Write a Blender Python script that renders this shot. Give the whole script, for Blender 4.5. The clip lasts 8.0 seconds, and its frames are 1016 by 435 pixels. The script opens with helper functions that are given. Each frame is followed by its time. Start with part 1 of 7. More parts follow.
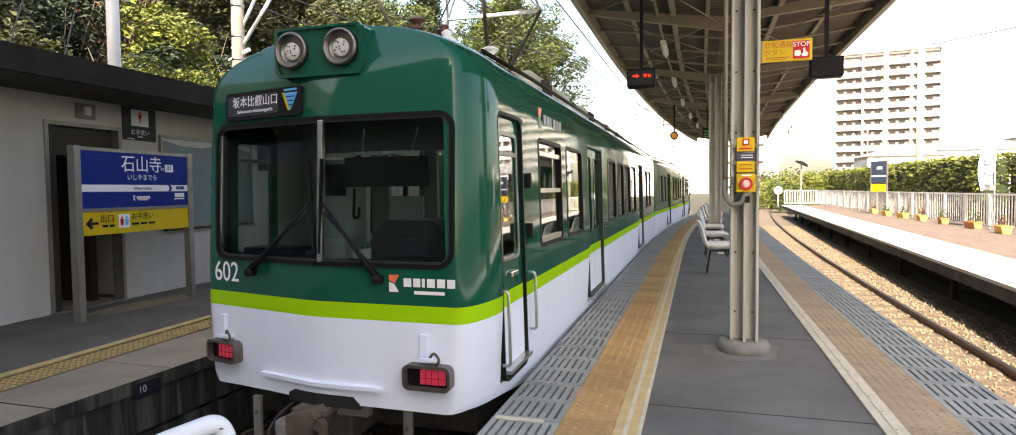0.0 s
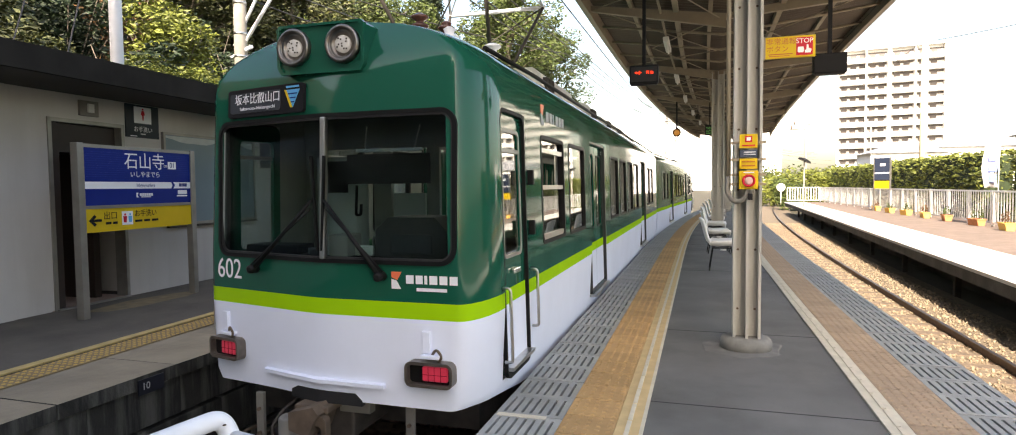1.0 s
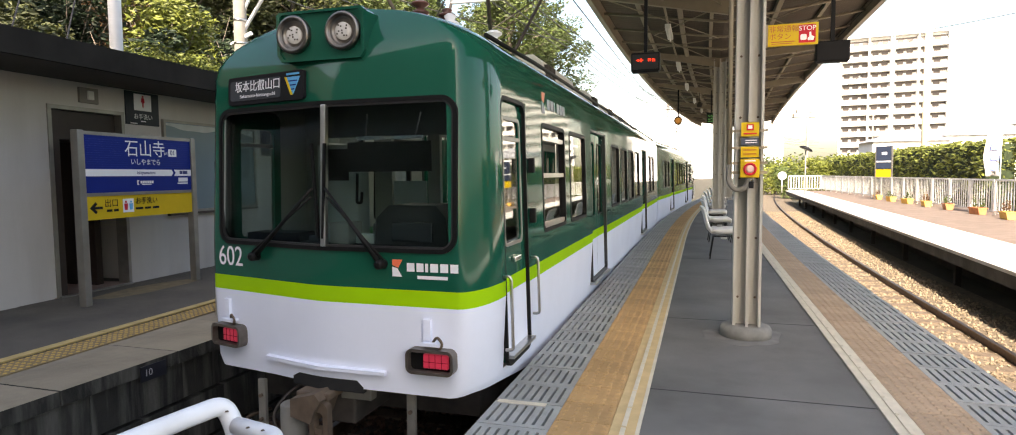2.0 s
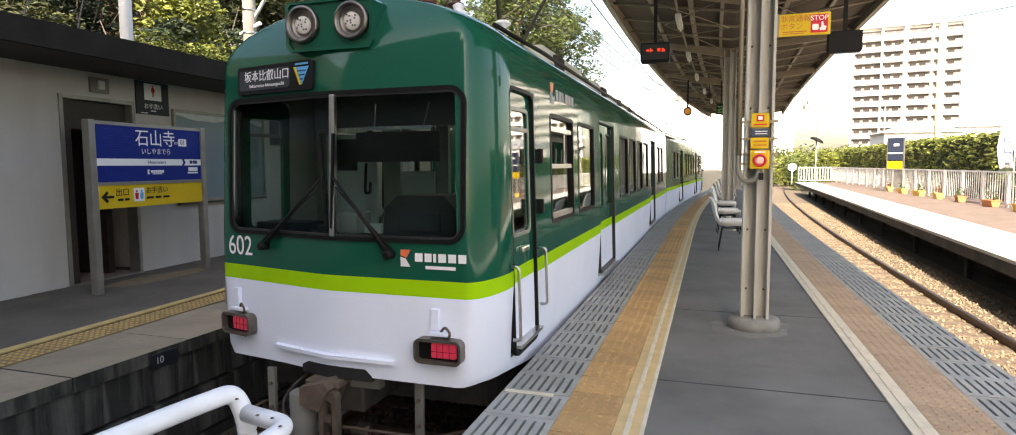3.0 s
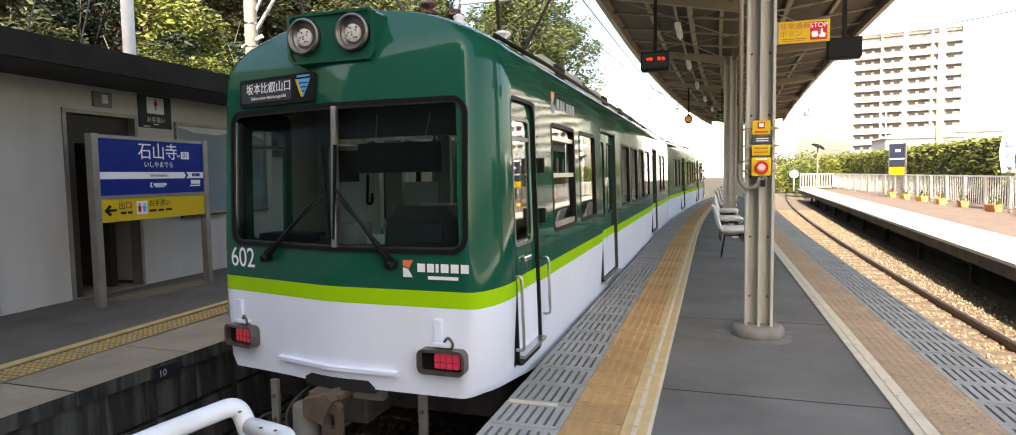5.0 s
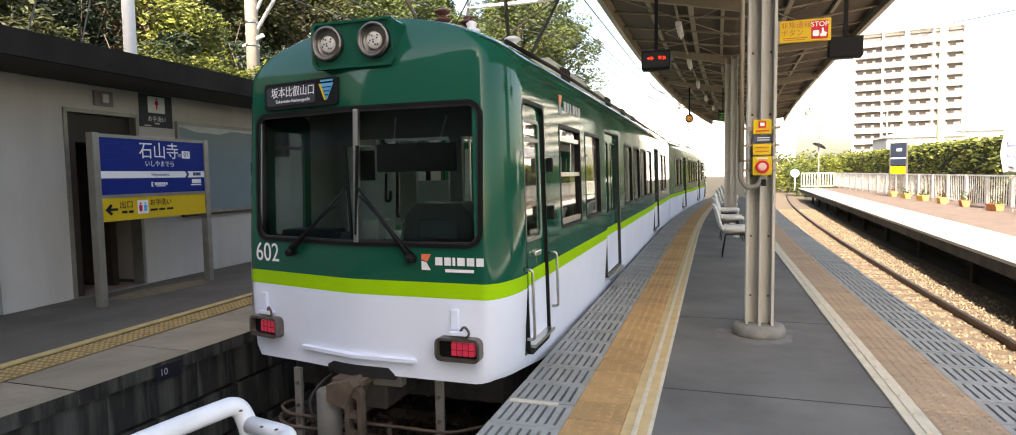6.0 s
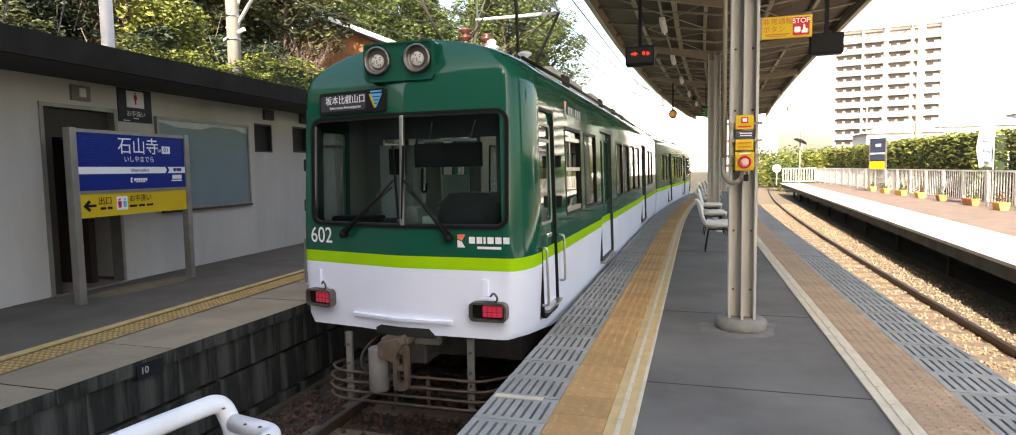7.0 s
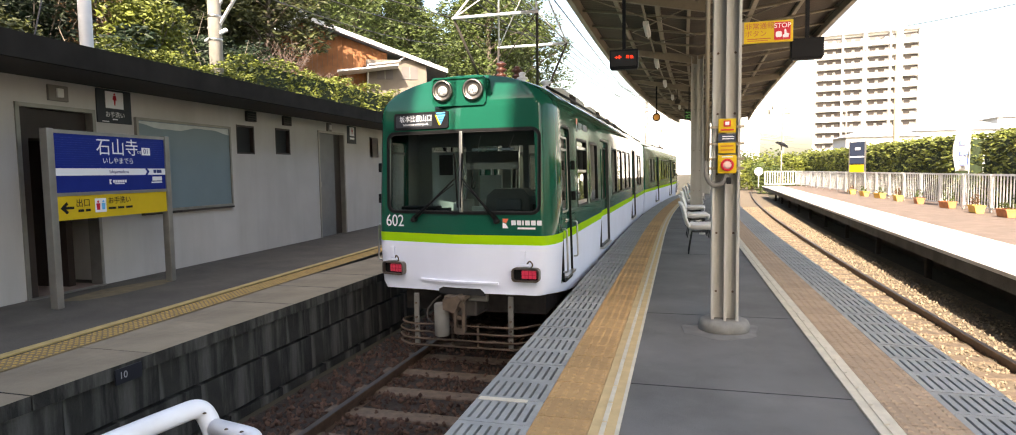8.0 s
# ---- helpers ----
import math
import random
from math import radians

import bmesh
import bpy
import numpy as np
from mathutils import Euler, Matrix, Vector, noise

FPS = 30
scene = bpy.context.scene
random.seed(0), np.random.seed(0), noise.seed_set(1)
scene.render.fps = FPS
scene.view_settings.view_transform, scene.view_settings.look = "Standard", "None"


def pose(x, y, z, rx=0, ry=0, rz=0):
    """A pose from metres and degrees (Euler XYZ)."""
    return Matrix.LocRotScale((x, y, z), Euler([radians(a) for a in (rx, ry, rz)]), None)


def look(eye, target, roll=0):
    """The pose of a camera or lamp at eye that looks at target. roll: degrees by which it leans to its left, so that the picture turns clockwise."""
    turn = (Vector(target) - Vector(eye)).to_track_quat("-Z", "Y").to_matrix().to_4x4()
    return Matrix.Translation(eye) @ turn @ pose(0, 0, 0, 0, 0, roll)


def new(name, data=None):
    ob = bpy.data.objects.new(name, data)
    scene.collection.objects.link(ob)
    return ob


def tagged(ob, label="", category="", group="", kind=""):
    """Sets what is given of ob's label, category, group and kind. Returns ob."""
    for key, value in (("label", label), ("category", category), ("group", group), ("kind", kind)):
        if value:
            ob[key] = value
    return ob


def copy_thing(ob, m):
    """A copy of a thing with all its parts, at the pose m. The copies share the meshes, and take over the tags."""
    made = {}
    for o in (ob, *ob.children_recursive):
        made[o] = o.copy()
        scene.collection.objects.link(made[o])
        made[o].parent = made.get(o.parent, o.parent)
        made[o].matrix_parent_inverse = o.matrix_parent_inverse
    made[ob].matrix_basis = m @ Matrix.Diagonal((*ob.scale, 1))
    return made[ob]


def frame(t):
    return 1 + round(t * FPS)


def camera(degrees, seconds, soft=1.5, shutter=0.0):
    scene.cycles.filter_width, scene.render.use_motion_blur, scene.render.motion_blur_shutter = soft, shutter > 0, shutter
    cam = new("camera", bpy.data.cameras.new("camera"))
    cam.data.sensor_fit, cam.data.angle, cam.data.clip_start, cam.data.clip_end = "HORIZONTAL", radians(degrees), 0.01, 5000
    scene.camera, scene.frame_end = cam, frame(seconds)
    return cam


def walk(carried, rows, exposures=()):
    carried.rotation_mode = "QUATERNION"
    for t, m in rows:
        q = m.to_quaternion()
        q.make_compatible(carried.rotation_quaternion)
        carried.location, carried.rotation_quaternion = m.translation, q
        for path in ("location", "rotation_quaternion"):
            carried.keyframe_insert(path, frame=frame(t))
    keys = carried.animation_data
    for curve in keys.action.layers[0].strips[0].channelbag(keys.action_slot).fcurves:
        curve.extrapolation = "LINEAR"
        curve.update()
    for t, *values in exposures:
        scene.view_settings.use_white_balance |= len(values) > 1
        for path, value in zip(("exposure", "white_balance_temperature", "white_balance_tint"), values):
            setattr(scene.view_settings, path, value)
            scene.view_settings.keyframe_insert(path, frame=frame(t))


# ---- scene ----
import collections

cam = camera(78.0, 8.0, soft=1.0)
EYE = (0.0, 0.0, 1.5)
TURN = [  # seconds, yaw, pitch, roll
    (0.0, 16.85, -2.55, 0.57), (0.5, 16.89, -2.87, 0.74), (1.0, 17.06, -2.82, 0.58), (2.5, 17.32, -4.56, 0.36),
    (3.0, 17.88, -4.76, 0.32), (3.5, 18.14, -3.71, 0.35), (4.0, 17.62, -3.48, 0.40), (4.5, 17.95, -3.74, 0.81),
    (6.0, 18.10, -3.96, 0.88), (6.5, 17.42, -4.00, 0.84), (7.0, 16.70, -4.40, 0.92), (7.5, 15.97, -4.21, 0.80),
    (8.0, 15.30, -4.20, 0.80)]
walk(cam, [(t, pose(*EYE, 90 + p, r, yw)) for t, yw, p, r in TURN],
     exposures=[(0.0, 1.70, 7450, 13), (8.0, 1.70, 7450, 13)])

# ---- light: high sun from behind, hazy bright sky ----
SUN_TO = Vector((0.03, -0.77, 0.62)).normalized()
world = bpy.data.worlds.new("sky")
scene.world = world
world.use_nodes = True
wn = world.node_tree.nodes
sky = wn.new("ShaderNodeTexSky")
sky.sky_type = "NISHITA"
sky.sun_disc = False
sky.sun_elevation = math.asin(SUN_TO.z)
sky.sun_rotation = math.atan2(SUN_TO.x, SUN_TO.y)
sky.air_density, sky.dust_density, sky.ozone_density = 1.2, 3.0, 1.0
world.node_tree.links.new(sky.outputs[0], wn["Background"].inputs[0])
wn["Background"].inputs[1].default_value = 0.15
sun = new("sun", bpy.data.lights.new("sun", "SUN"))
sun.data.energy, sun.data.angle, sun.data.color = 5.0, radians(0.6), (1.0, 0.94, 0.85)
sun.matrix_world = look(SUN_TO * 60, (0, 0, 0))


# ---- materials ----
def mat(name, color, rough=0.6, metal=0.0, var=0.15, scale=6.0, bump=0.0, bscale=60.0, stain=0.0, sscale=0.7,
        emit=None, power=0.0, isl=0.0, coat=0.0, spec=0.5, rnd=0.0, dark=(0.03, 0.028, 0.025), streak=False, coat_rough=0.03):
    m = bpy.data.materials.new(name)
    m.use_nodes = True
    n, l = m.node_tree.nodes, m.node_tree.links
    b = n["Principled BSDF"]
    b.inputs["Roughness"].default_value, b.inputs["Metallic"].default_value = rough, metal
    b.inputs["Specular IOR Level"].default_value = spec
    b.inputs["Coat Weight"].default_value = coat
    b.inputs["Coat Roughness"].default_value = coat_rough
    co = n.new("ShaderNodeTexCoord").outputs["Object"]
    src = None
    rgb = n.new("ShaderNodeRGB")
    rgb.outputs[0].default_value = (*color, 1)
    src = rgb.outputs[0]
    if var:
        tx = n.new("ShaderNodeTexNoise")
        tx.inputs["Scale"].default_value, tx.inputs["Detail"].default_value = scale, 6
        l.new(co, tx.inputs["Vector"])
        mr = n.new("ShaderNodeMapRange")
        mr.inputs[1].default_value, mr.inputs[2].default_value = 0.3, 0.7
        mr.inputs[3].default_value, mr.inputs[4].default_value = 1 - var, 1 + var
        l.new(tx.outputs[0], mr.inputs[0])
        mx = n.new("ShaderNodeMix")
        mx.data_type, mx.blend_type = "RGBA", "MULTIPLY"
        mx.inputs[0].default_value = 1
        l.new(src, mx.inputs[6])
        l.new(mr.outputs[0], mx.inputs[7])
        src = mx.outputs[2]
    if isl or rnd:
        r_out = n.new("ShaderNodeNewGeometry").outputs["Random Per Island"] if isl else n.new("ShaderNodeObjectInfo").outputs["Random"]
        mr = n.new("ShaderNodeMapRange")
        mr.inputs[3].default_value, mr.inputs[4].default_value = 1 - (isl or rnd), 1 + (isl or rnd)
        l.new(r_out, mr.inputs[0])
        mx = n.new("ShaderNodeMix")
        mx.data_type, mx.blend_type = "RGBA", "MULTIPLY"
        mx.inputs[0].default_value = 1
        l.new(src, mx.inputs[6])
        l.new(mr.outputs[0], mx.inputs[7])
        src = mx.outputs[2]
    if stain:
        tx = n.new("ShaderNodeTexNoise")
        tx.inputs["Scale"].default_value, tx.inputs["Detail"].default_value, tx.inputs["Roughness"].default_value = sscale, 8, 0.65
        vec = co
        if streak:
            mp = n.new("ShaderNodeMapping")
            mp.inputs["Scale"].default_value = (1, 1, 0.12)
            l.new(co, mp.inputs[0])
            vec = mp.outputs[0]
        l.new(vec, tx.inputs["Vector"])
        rp = n.new("ShaderNodeMapRange")
        rp.inputs[1].default_value, rp.inputs[2].default_value = 0.45, 0.75
        rp.inputs[3].default_value, rp.inputs[4].default_value = 0, stain
        l.new(tx.outputs[0], rp.inputs[0])
        mx = n.new("ShaderNodeMix")
        mx.data_type = "RGBA"
        l.new(rp.outputs[0], mx.inputs[0])
        l.new(src, mx.inputs[6])
        mx.inputs[7].default_value = (*dark, 1)
        src = mx.outputs[2]
    l.new(src, b.inputs["Base Color"])
    if bump:
        tx = n.new("ShaderNodeTexNoise")
        tx.inputs["Scale"].default_value, tx.inputs["Detail"].default_value = bscale, 5
        l.new(co, tx.inputs["Vector"])
        bp = n.new("ShaderNodeBump")
        bp.inputs["Strength"].default_value, bp.inputs["Distance"].default_value = bump, 0.01
        l.new(tx.outputs[0], bp.inputs["Height"])
        l.new(bp.outputs[0], b.inputs["Normal"])
        l.new(bp.outputs[0], b.inputs["Coat Normal"])
    if emit:
        b.inputs["Emission Color"].default_value = (*emit, 1)
        b.inputs["Emission Strength"].default_value = power
    return m


def glass(name, tint, gloss=0.8, rough=0.02, base=0.035):
    m = bpy.data.materials.new(name)
    m.use_nodes = True
    n, l = m.node_tree.nodes, m.node_tree.links
    n.remove(n["Principled BSDF"])
    tr, gl, mx, fr = (n.new("ShaderNode" + k) for k in ("BsdfTransparent", "BsdfGlossy", "MixShader", "LayerWeight"))
    tr.inputs[0].default_value = (*tint, 1)
    gl.inputs[0].default_value = (gloss, gloss, gloss, 1)
    gl.inputs["Roughness"].default_value = rough
    # gloss grows towards grazing sight, alike on both faces of the pane
    pw, ma = n.new("ShaderNodeMath"), n.new("ShaderNodeMath")
    pw.operation, ma.operation = "POWER", "MULTIPLY_ADD"
    pw.inputs[1].default_value, ma.inputs[1].default_value, ma.inputs[2].default_value = 2.6, 0.8, base
    l.new(fr.outputs["Facing"], pw.inputs[0])
    l.new(pw.outputs[0], ma.inputs[0])
    l.new(ma.outputs[0], mx.inputs[0])
    l.new(tr.outputs[0], mx.inputs[1])
    l.new(gl.outputs[0], mx.inputs[2])
    l.new(mx.outputs[0], n["Material Output"].inputs[0])
    return m


M = dict(
    asphalt=mat("platform_asphalt", (0.14, 0.139, 0.133), 0.85, var=0.2, scale=1.3, bump=0.5, bscale=180, stain=0.45, sscale=0.8),
    asphalt_left=mat("old_asphalt", (0.105, 0.09, 0.074), 0.85, var=0.2, scale=2, bump=0.6, bscale=150, stain=0.4, sscale=1.2),
    concrete=mat("concrete", (0.42, 0.39, 0.34), 0.85, var=0.15, scale=2.5, bump=0.35, bscale=70, stain=0.45, sscale=1.4, dark=(0.12, 0.105, 0.085)),
    # stains over a base colour darkened for shade below the platform edges
    concrete_dark=mat("stained_shaded_concrete", (0.075, 0.072, 0.065), 0.9, var=0.3, scale=2.2, bump=0.6, bscale=35, stain=0.85, sscale=1.6, streak=True),
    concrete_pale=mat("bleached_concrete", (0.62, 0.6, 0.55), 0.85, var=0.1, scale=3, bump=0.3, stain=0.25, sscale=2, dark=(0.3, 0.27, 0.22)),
    brownpave=mat("brown_asphalt", (0.17, 0.125, 0.10), 0.9, var=0.15, scale=3, bump=0.3, stain=0.3, sscale=1.0),
    panel=mat("slotted_panel", (0.295, 0.305, 0.297), 0.75, var=0.12, scale=5, bump=0.25, bscale=90, stain=0.3, sscale=3, rnd=0.08, dark=(0.14, 0.14, 0.13)),
    yellow=mat("tactile_tile", (0.44, 0.272, 0.118), 0.75, var=0.1, scale=7, bump=0.2, stain=0.4, sscale=4, rnd=0.16, dark=(0.22, 0.13, 0.06)),
    tan=mat("tan_tactile", (0.37, 0.27, 0.18), 0.75, var=0.12, scale=7, stain=0.3, sscale=4, rnd=0.08, dark=(0.16, 0.11, 0.07)),
    cream=mat("cream_edge", (0.58, 0.43, 0.22), 0.7, var=0.1, scale=8, stain=0.2, sscale=5, dark=(0.3, 0.22, 0.12)),
    whiteline=mat("white_line", (0.60, 0.55, 0.44), 0.7, var=0.1, scale=8, stain=0.35, sscale=5, dark=(0.3, 0.28, 0.24)),
    # near-black for joints, and for shade in panel slots and the hem notch
    dark=mat("dark_gap", (0.012, 0.012, 0.013), 0.8, var=0.2),
    # ballast in two colours: brown darkened for shade, tan paled for sun
    ballast=mat("brown_ballast_shaded", (0.075, 0.042, 0.03), 0.95, var=0.35, scale=9, isl=0.35),
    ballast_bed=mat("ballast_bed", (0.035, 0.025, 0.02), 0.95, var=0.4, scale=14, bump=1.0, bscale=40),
    gravel=mat("tan_ballast_sunlit", (0.24, 0.185, 0.125), 0.95, var=0.3, scale=9, isl=0.3),
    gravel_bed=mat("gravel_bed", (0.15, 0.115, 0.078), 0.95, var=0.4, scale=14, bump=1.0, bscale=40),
    sleeper=mat("sleeper_wood", (0.15, 0.11, 0.08), 0.9, var=0.3, scale=10, bump=0.5, bscale=50, stain=0.4),
    rail=mat("rusty_rail", (0.12, 0.075, 0.05), 0.6, metal=0.4, var=0.25, scale=12),
    railtop=mat("polished_rail", (0.15, 0.12, 0.10), 0.5, metal=1.0, var=0.1),
    plaster=mat("grey_plaster", (0.54, 0.51, 0.485), 0.9, var=0.06, scale=1.2, bump=0.15, bscale=60, stain=0.35, sscale=0.9, streak=True, dark=(0.24, 0.21, 0.175)),
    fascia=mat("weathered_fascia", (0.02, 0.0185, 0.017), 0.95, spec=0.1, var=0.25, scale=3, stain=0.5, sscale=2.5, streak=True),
    roofing=mat("flat_roofing", (0.08, 0.077, 0.072), 0.9, var=0.2, scale=2),
    brown=mat("brown_steel", (0.032, 0.02, 0.016), 0.5, var=0.1),
    frame=mat("worn_aluminium", (0.32, 0.3, 0.27), 0.45, metal=0.7, var=0.12),
    board=mat("notice_glass", (0.17, 0.23, 0.26), 0.35, var=0.05, scale=2),
    tilefloor=mat("toilet_floor", (0.35, 0.25, 0.21), 0.6, var=0.15, scale=9),
    green=mat("green_paint", (0.006, 0.085, 0.052), 0.25, var=0.05, scale=1.5, spec=0.0, coat=0.75, bump=0.2, bscale=1.7, coat_rough=0.07),
    lime=mat("lime_paint", (0.33, 0.60, 0.012), 0.3, var=0.03, spec=0.0, coat=0.22),
    white=mat("white_paint", (0.76, 0.80, 0.92), 0.3, var=0.04, scale=1.2, spec=0.0, coat=0.2, stain=0.06, sscale=1.5, dark=(0.4, 0.4, 0.42)),
    lining=mat("interior_lining", (0.24, 0.25, 0.24), 0.6, var=0.06),
    rubber=mat("black_rubber", (0.008, 0.008, 0.008), 0.5, var=0.1, spec=0.15),
    bezel=mat("bezel_metal", (0.2, 0.185, 0.17), 0.35, metal=1.0, var=0.1, scale=20),
    # soffit colour darkened to hold the shade under the overhang
    soffit=mat("shaded_soffit", (0.05, 0.046, 0.042), 0.9, var=0.15, scale=1.5, stain=0.4, sscale=1.2),
    block=mat("shade_block", (0.34, 0.33, 0.32), 0.9, var=0.1, scale=1),
    tubelit=mat("saloon_tube", (0.8, 0.8, 0.78), 0.5, var=0.0, emit=(1.0, 0.96, 0.88), power=1.6),
    steel=mat("stainless", (0.55, 0.54, 0.52), 0.3, metal=1.0, var=0.08, scale=20),
    chrome=mat("bright_metal", (0.8, 0.78, 0.75), 0.15, metal=1.0, var=0.05),
    under=mat("underfloor_grime", (0.05, 0.042, 0.036), 0.85, var=0.3, scale=8),
    grime=mat("rusty_coupler", (0.12, 0.085, 0.06), 0.8, var=0.3, scale=7, stain=0.4, sscale=4),
    greygrime=mat("grey_buffer_steel", (0.2, 0.19, 0.17), 0.7, var=0.2, scale=8, stain=0.35, sscale=4),
    roofgrey=mat("roof_equipment", (0.6, 0.58, 0.53), 0.6, var=0.1),
    pipe=mat("white_gloss_pipe", (0.78, 0.79, 0.82), 0.3, var=0.05, scale=6, stain=0.12, sscale=9, dark=(0.3, 0.2, 0.1)),
    column=mat("cream_steel", (0.40, 0.40, 0.37), 0.5, var=0.08, scale=3, stain=0.2, sscale=2.5, streak=True, dark=(0.18, 0.15, 0.11)),
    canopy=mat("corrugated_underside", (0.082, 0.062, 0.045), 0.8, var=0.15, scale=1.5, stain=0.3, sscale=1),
    truss=mat("cream_truss", (0.25, 0.21, 0.15), 0.6, var=0.1, stain=0.25, sscale=3, dark=(0.2, 0.15, 0.1)),
    leaf=mat("leaf_green", (0.06, 0.085, 0.016), 0.6, var=0.3, scale=1.2, isl=0.5),
    leafdark=mat("leaf_dark", (0.016, 0.03, 0.01), 0.6, var=0.3, scale=0.6, isl=0.5),
    leafbright=mat("leaf_bright", (0.13, 0.15, 0.02), 0.6, var=0.25, scale=1.5, isl=0.4),
    leafrust=mat("leaf_rust", (0.14, 0.075, 0.03), 0.7, var=0.3, scale=1.5, isl=0.4),
    bark=mat("bark", (0.14, 0.115, 0.09), 0.9, var=0.3, scale=8, bump=0.6),
    barkpale=mat("pale_twigs", (0.17, 0.12, 0.10), 0.9, var=0.3, scale=8),
    earth=mat("earth", (0.06, 0.052, 0.032), 0.95, var=0.3, scale=1.0, bump=0.5, bscale=8, stain=0.4, sscale=0.5),
    poleconc=mat("pole_concrete", (0.27, 0.25, 0.22), 0.8, var=0.12, scale=6),
    polewhite=mat("pole_white", (0.75, 0.76, 0.8), 0.6, var=0.05),
    wire=mat("wire", (0.04, 0.035, 0.035), 0.6, var=0.0),
    blue=mat("sign_blue", (0.006, 0.02, 0.19), 0.5, var=0.04, spec=0.15),
    bluelight=mat("sign_blue_lines", (0.012, 0.035, 0.25), 0.5, var=0.0, spec=0.15),
    signyellow=mat("sign_yellow", (0.62, 0.43, 0.02), 0.4, var=0.04, spec=0.15),
    signwhite=mat("sign_white", (0.82, 0.82, 0.84), 0.4, var=0.0),
    signblack=mat("sign_black", (0.012, 0.012, 0.014), 0.5, var=0.0, spec=0.12),
    signred=mat("sign_red", (0.55, 0.02, 0.04), 0.4, var=0.0, spec=0.15),
    signgrey=mat("sign_grey", (0.045, 0.05, 0.058), 0.5, var=0.05, spec=0.15),
    signsky=mat("sign_sky", (0.1, 0.42, 0.75), 0.4, var=0.0),
    redlens=mat("red_lens", (0.45, 0.03, 0.06), 0.3, var=0.15, scale=25, emit=(1.0, 0.06, 0.14), power=0.06),
    reddark=mat("dark_red_lens", (0.12, 0.01, 0.02), 0.25, var=0.05),
    lamp=mat("headlamp_lens", (0.35, 0.35, 0.35), 0.2, var=0.0, emit=(1.0, 0.97, 0.92), power=0.06),
    led=mat("led_red", (0.4, 0.02, 0.01), 0.5, var=0.0, emit=(1.0, 0.05, 0.015), power=0.5),
    amber=mat("amber_lamp", (0.5, 0.2, 0.03), 0.4, var=0.0, emit=(1.0, 0.5, 0.12), power=0.06),
    ledgreen=mat("green_panel", (0.05, 0.2, 0.05), 0.5, var=0.0, emit=(0.25, 0.8, 0.2), power=0.06),
    tube=mat("tube_off", (0.75, 0.75, 0.72), 0.5, var=0.0),
    chair=mat("white_plastic", (0.74, 0.74, 0.73), 0.35, var=0.04),
    terracotta=mat("terracotta", (0.5, 0.2, 0.08), 0.8, var=0.2),
    potyellow=mat("yellow_planter", (0.75, 0.45, 0.1), 0.7, var=0.1),
    fence=mat("white_fence", (0.72, 0.72, 0.7), 0.5, var=0.05),
    tower=mat("tower_render", (0.80, 0.79, 0.77), 0.85, var=0.05, scale=0.3),
    # dark window glass; also paints in the shade under tower balconies
    towerdark=mat("dark_glass_and_shade", (0.14, 0.125, 0.12), 0.7, var=0.1, scale=0.4),
    slate=mat("roof_tiles", (0.26, 0.27, 0.30), 0.6, var=0.15, scale=3),
    timber=mat("orange_boards", (0.30, 0.12, 0.045), 0.8, var=0.2, scale=3, isl=0.18, stain=0.2),
    screen=mat("blackout", (0.015, 0.016, 0.018), 0.7, var=0.1),
    desk=mat("desk_black", (0.03, 0.032, 0.034), 0.5, var=0.1),
    seatgreen=mat("green_seat", (0.02, 0.12, 0.05), 0.9, var=0.1),
    signnavy=mat("sign_navy", (0.008, 0.009, 0.016), 0.6, var=0.1),
    signgrey_pale=mat("pale_ink", (0.4, 0.4, 0.42), 0.6, var=0.1),
    mortar=mat("mortar", (0.165, 0.163, 0.157), 0.9, var=0.2, scale=6, stain=0.6, sscale=4, dark=(0.12, 0.12, 0.12)),
    glass=glass("window_glass", (0.82, 0.86, 0.84)),
    wglass=glass("windscreen_glass", (0.8, 0.86, 0.84), 0.06, base=0.012),
)


# ---- mesh helpers ----
def box(bm, x0, x1, y0, y1, z0, z1, mi=0, bev=0.0, m=None):
    vs = [bm.verts.new((x, y, z)) for z in (z0, z1) for y in (y0, y1) for x in (x0, x1)]
    fs = [bm.faces.new([vs[i] for i in q]) for q in ((0, 2, 3, 1), (4, 5, 7, 6), (0, 1, 5, 4), (2, 6, 7, 3), (0, 4, 6, 2), (1, 3, 7, 5))]
    for f in fs:
        f.material_index = mi
    if bev:
        es = list({e for f in fs for e in f.edges})
        r = bmesh.ops.bevel(bm, geom=es, offset=bev, segments=2, profile=0.5, affect="EDGES")
        vs = list({v for f in r["faces"] for v in f.verts} | {v for v in vs if v.is_valid})
        for f in {f for v in vs for f in v.link_faces}:
            f.material_index = mi
    if m is not None:
        bmesh.ops.transform(bm, matrix=m, verts=vs)
    return vs


def frames_along(pts):
    pts = [Vector(p) for p in pts]
    out = []
    up = Vector((0, 0, 1))
    for i, p in enumerate(pts):
        d = (pts[min(i + 1, len(pts) - 1)] - pts[max(i - 1, 0)]).normalized()
        s = d.cross(up)
        if s.length < 0.05:
            s = d.cross(Vector((0, 1, 0)))
        s.normalize()
        out.append((p, s, s.cross(d).normalized()))
    return out


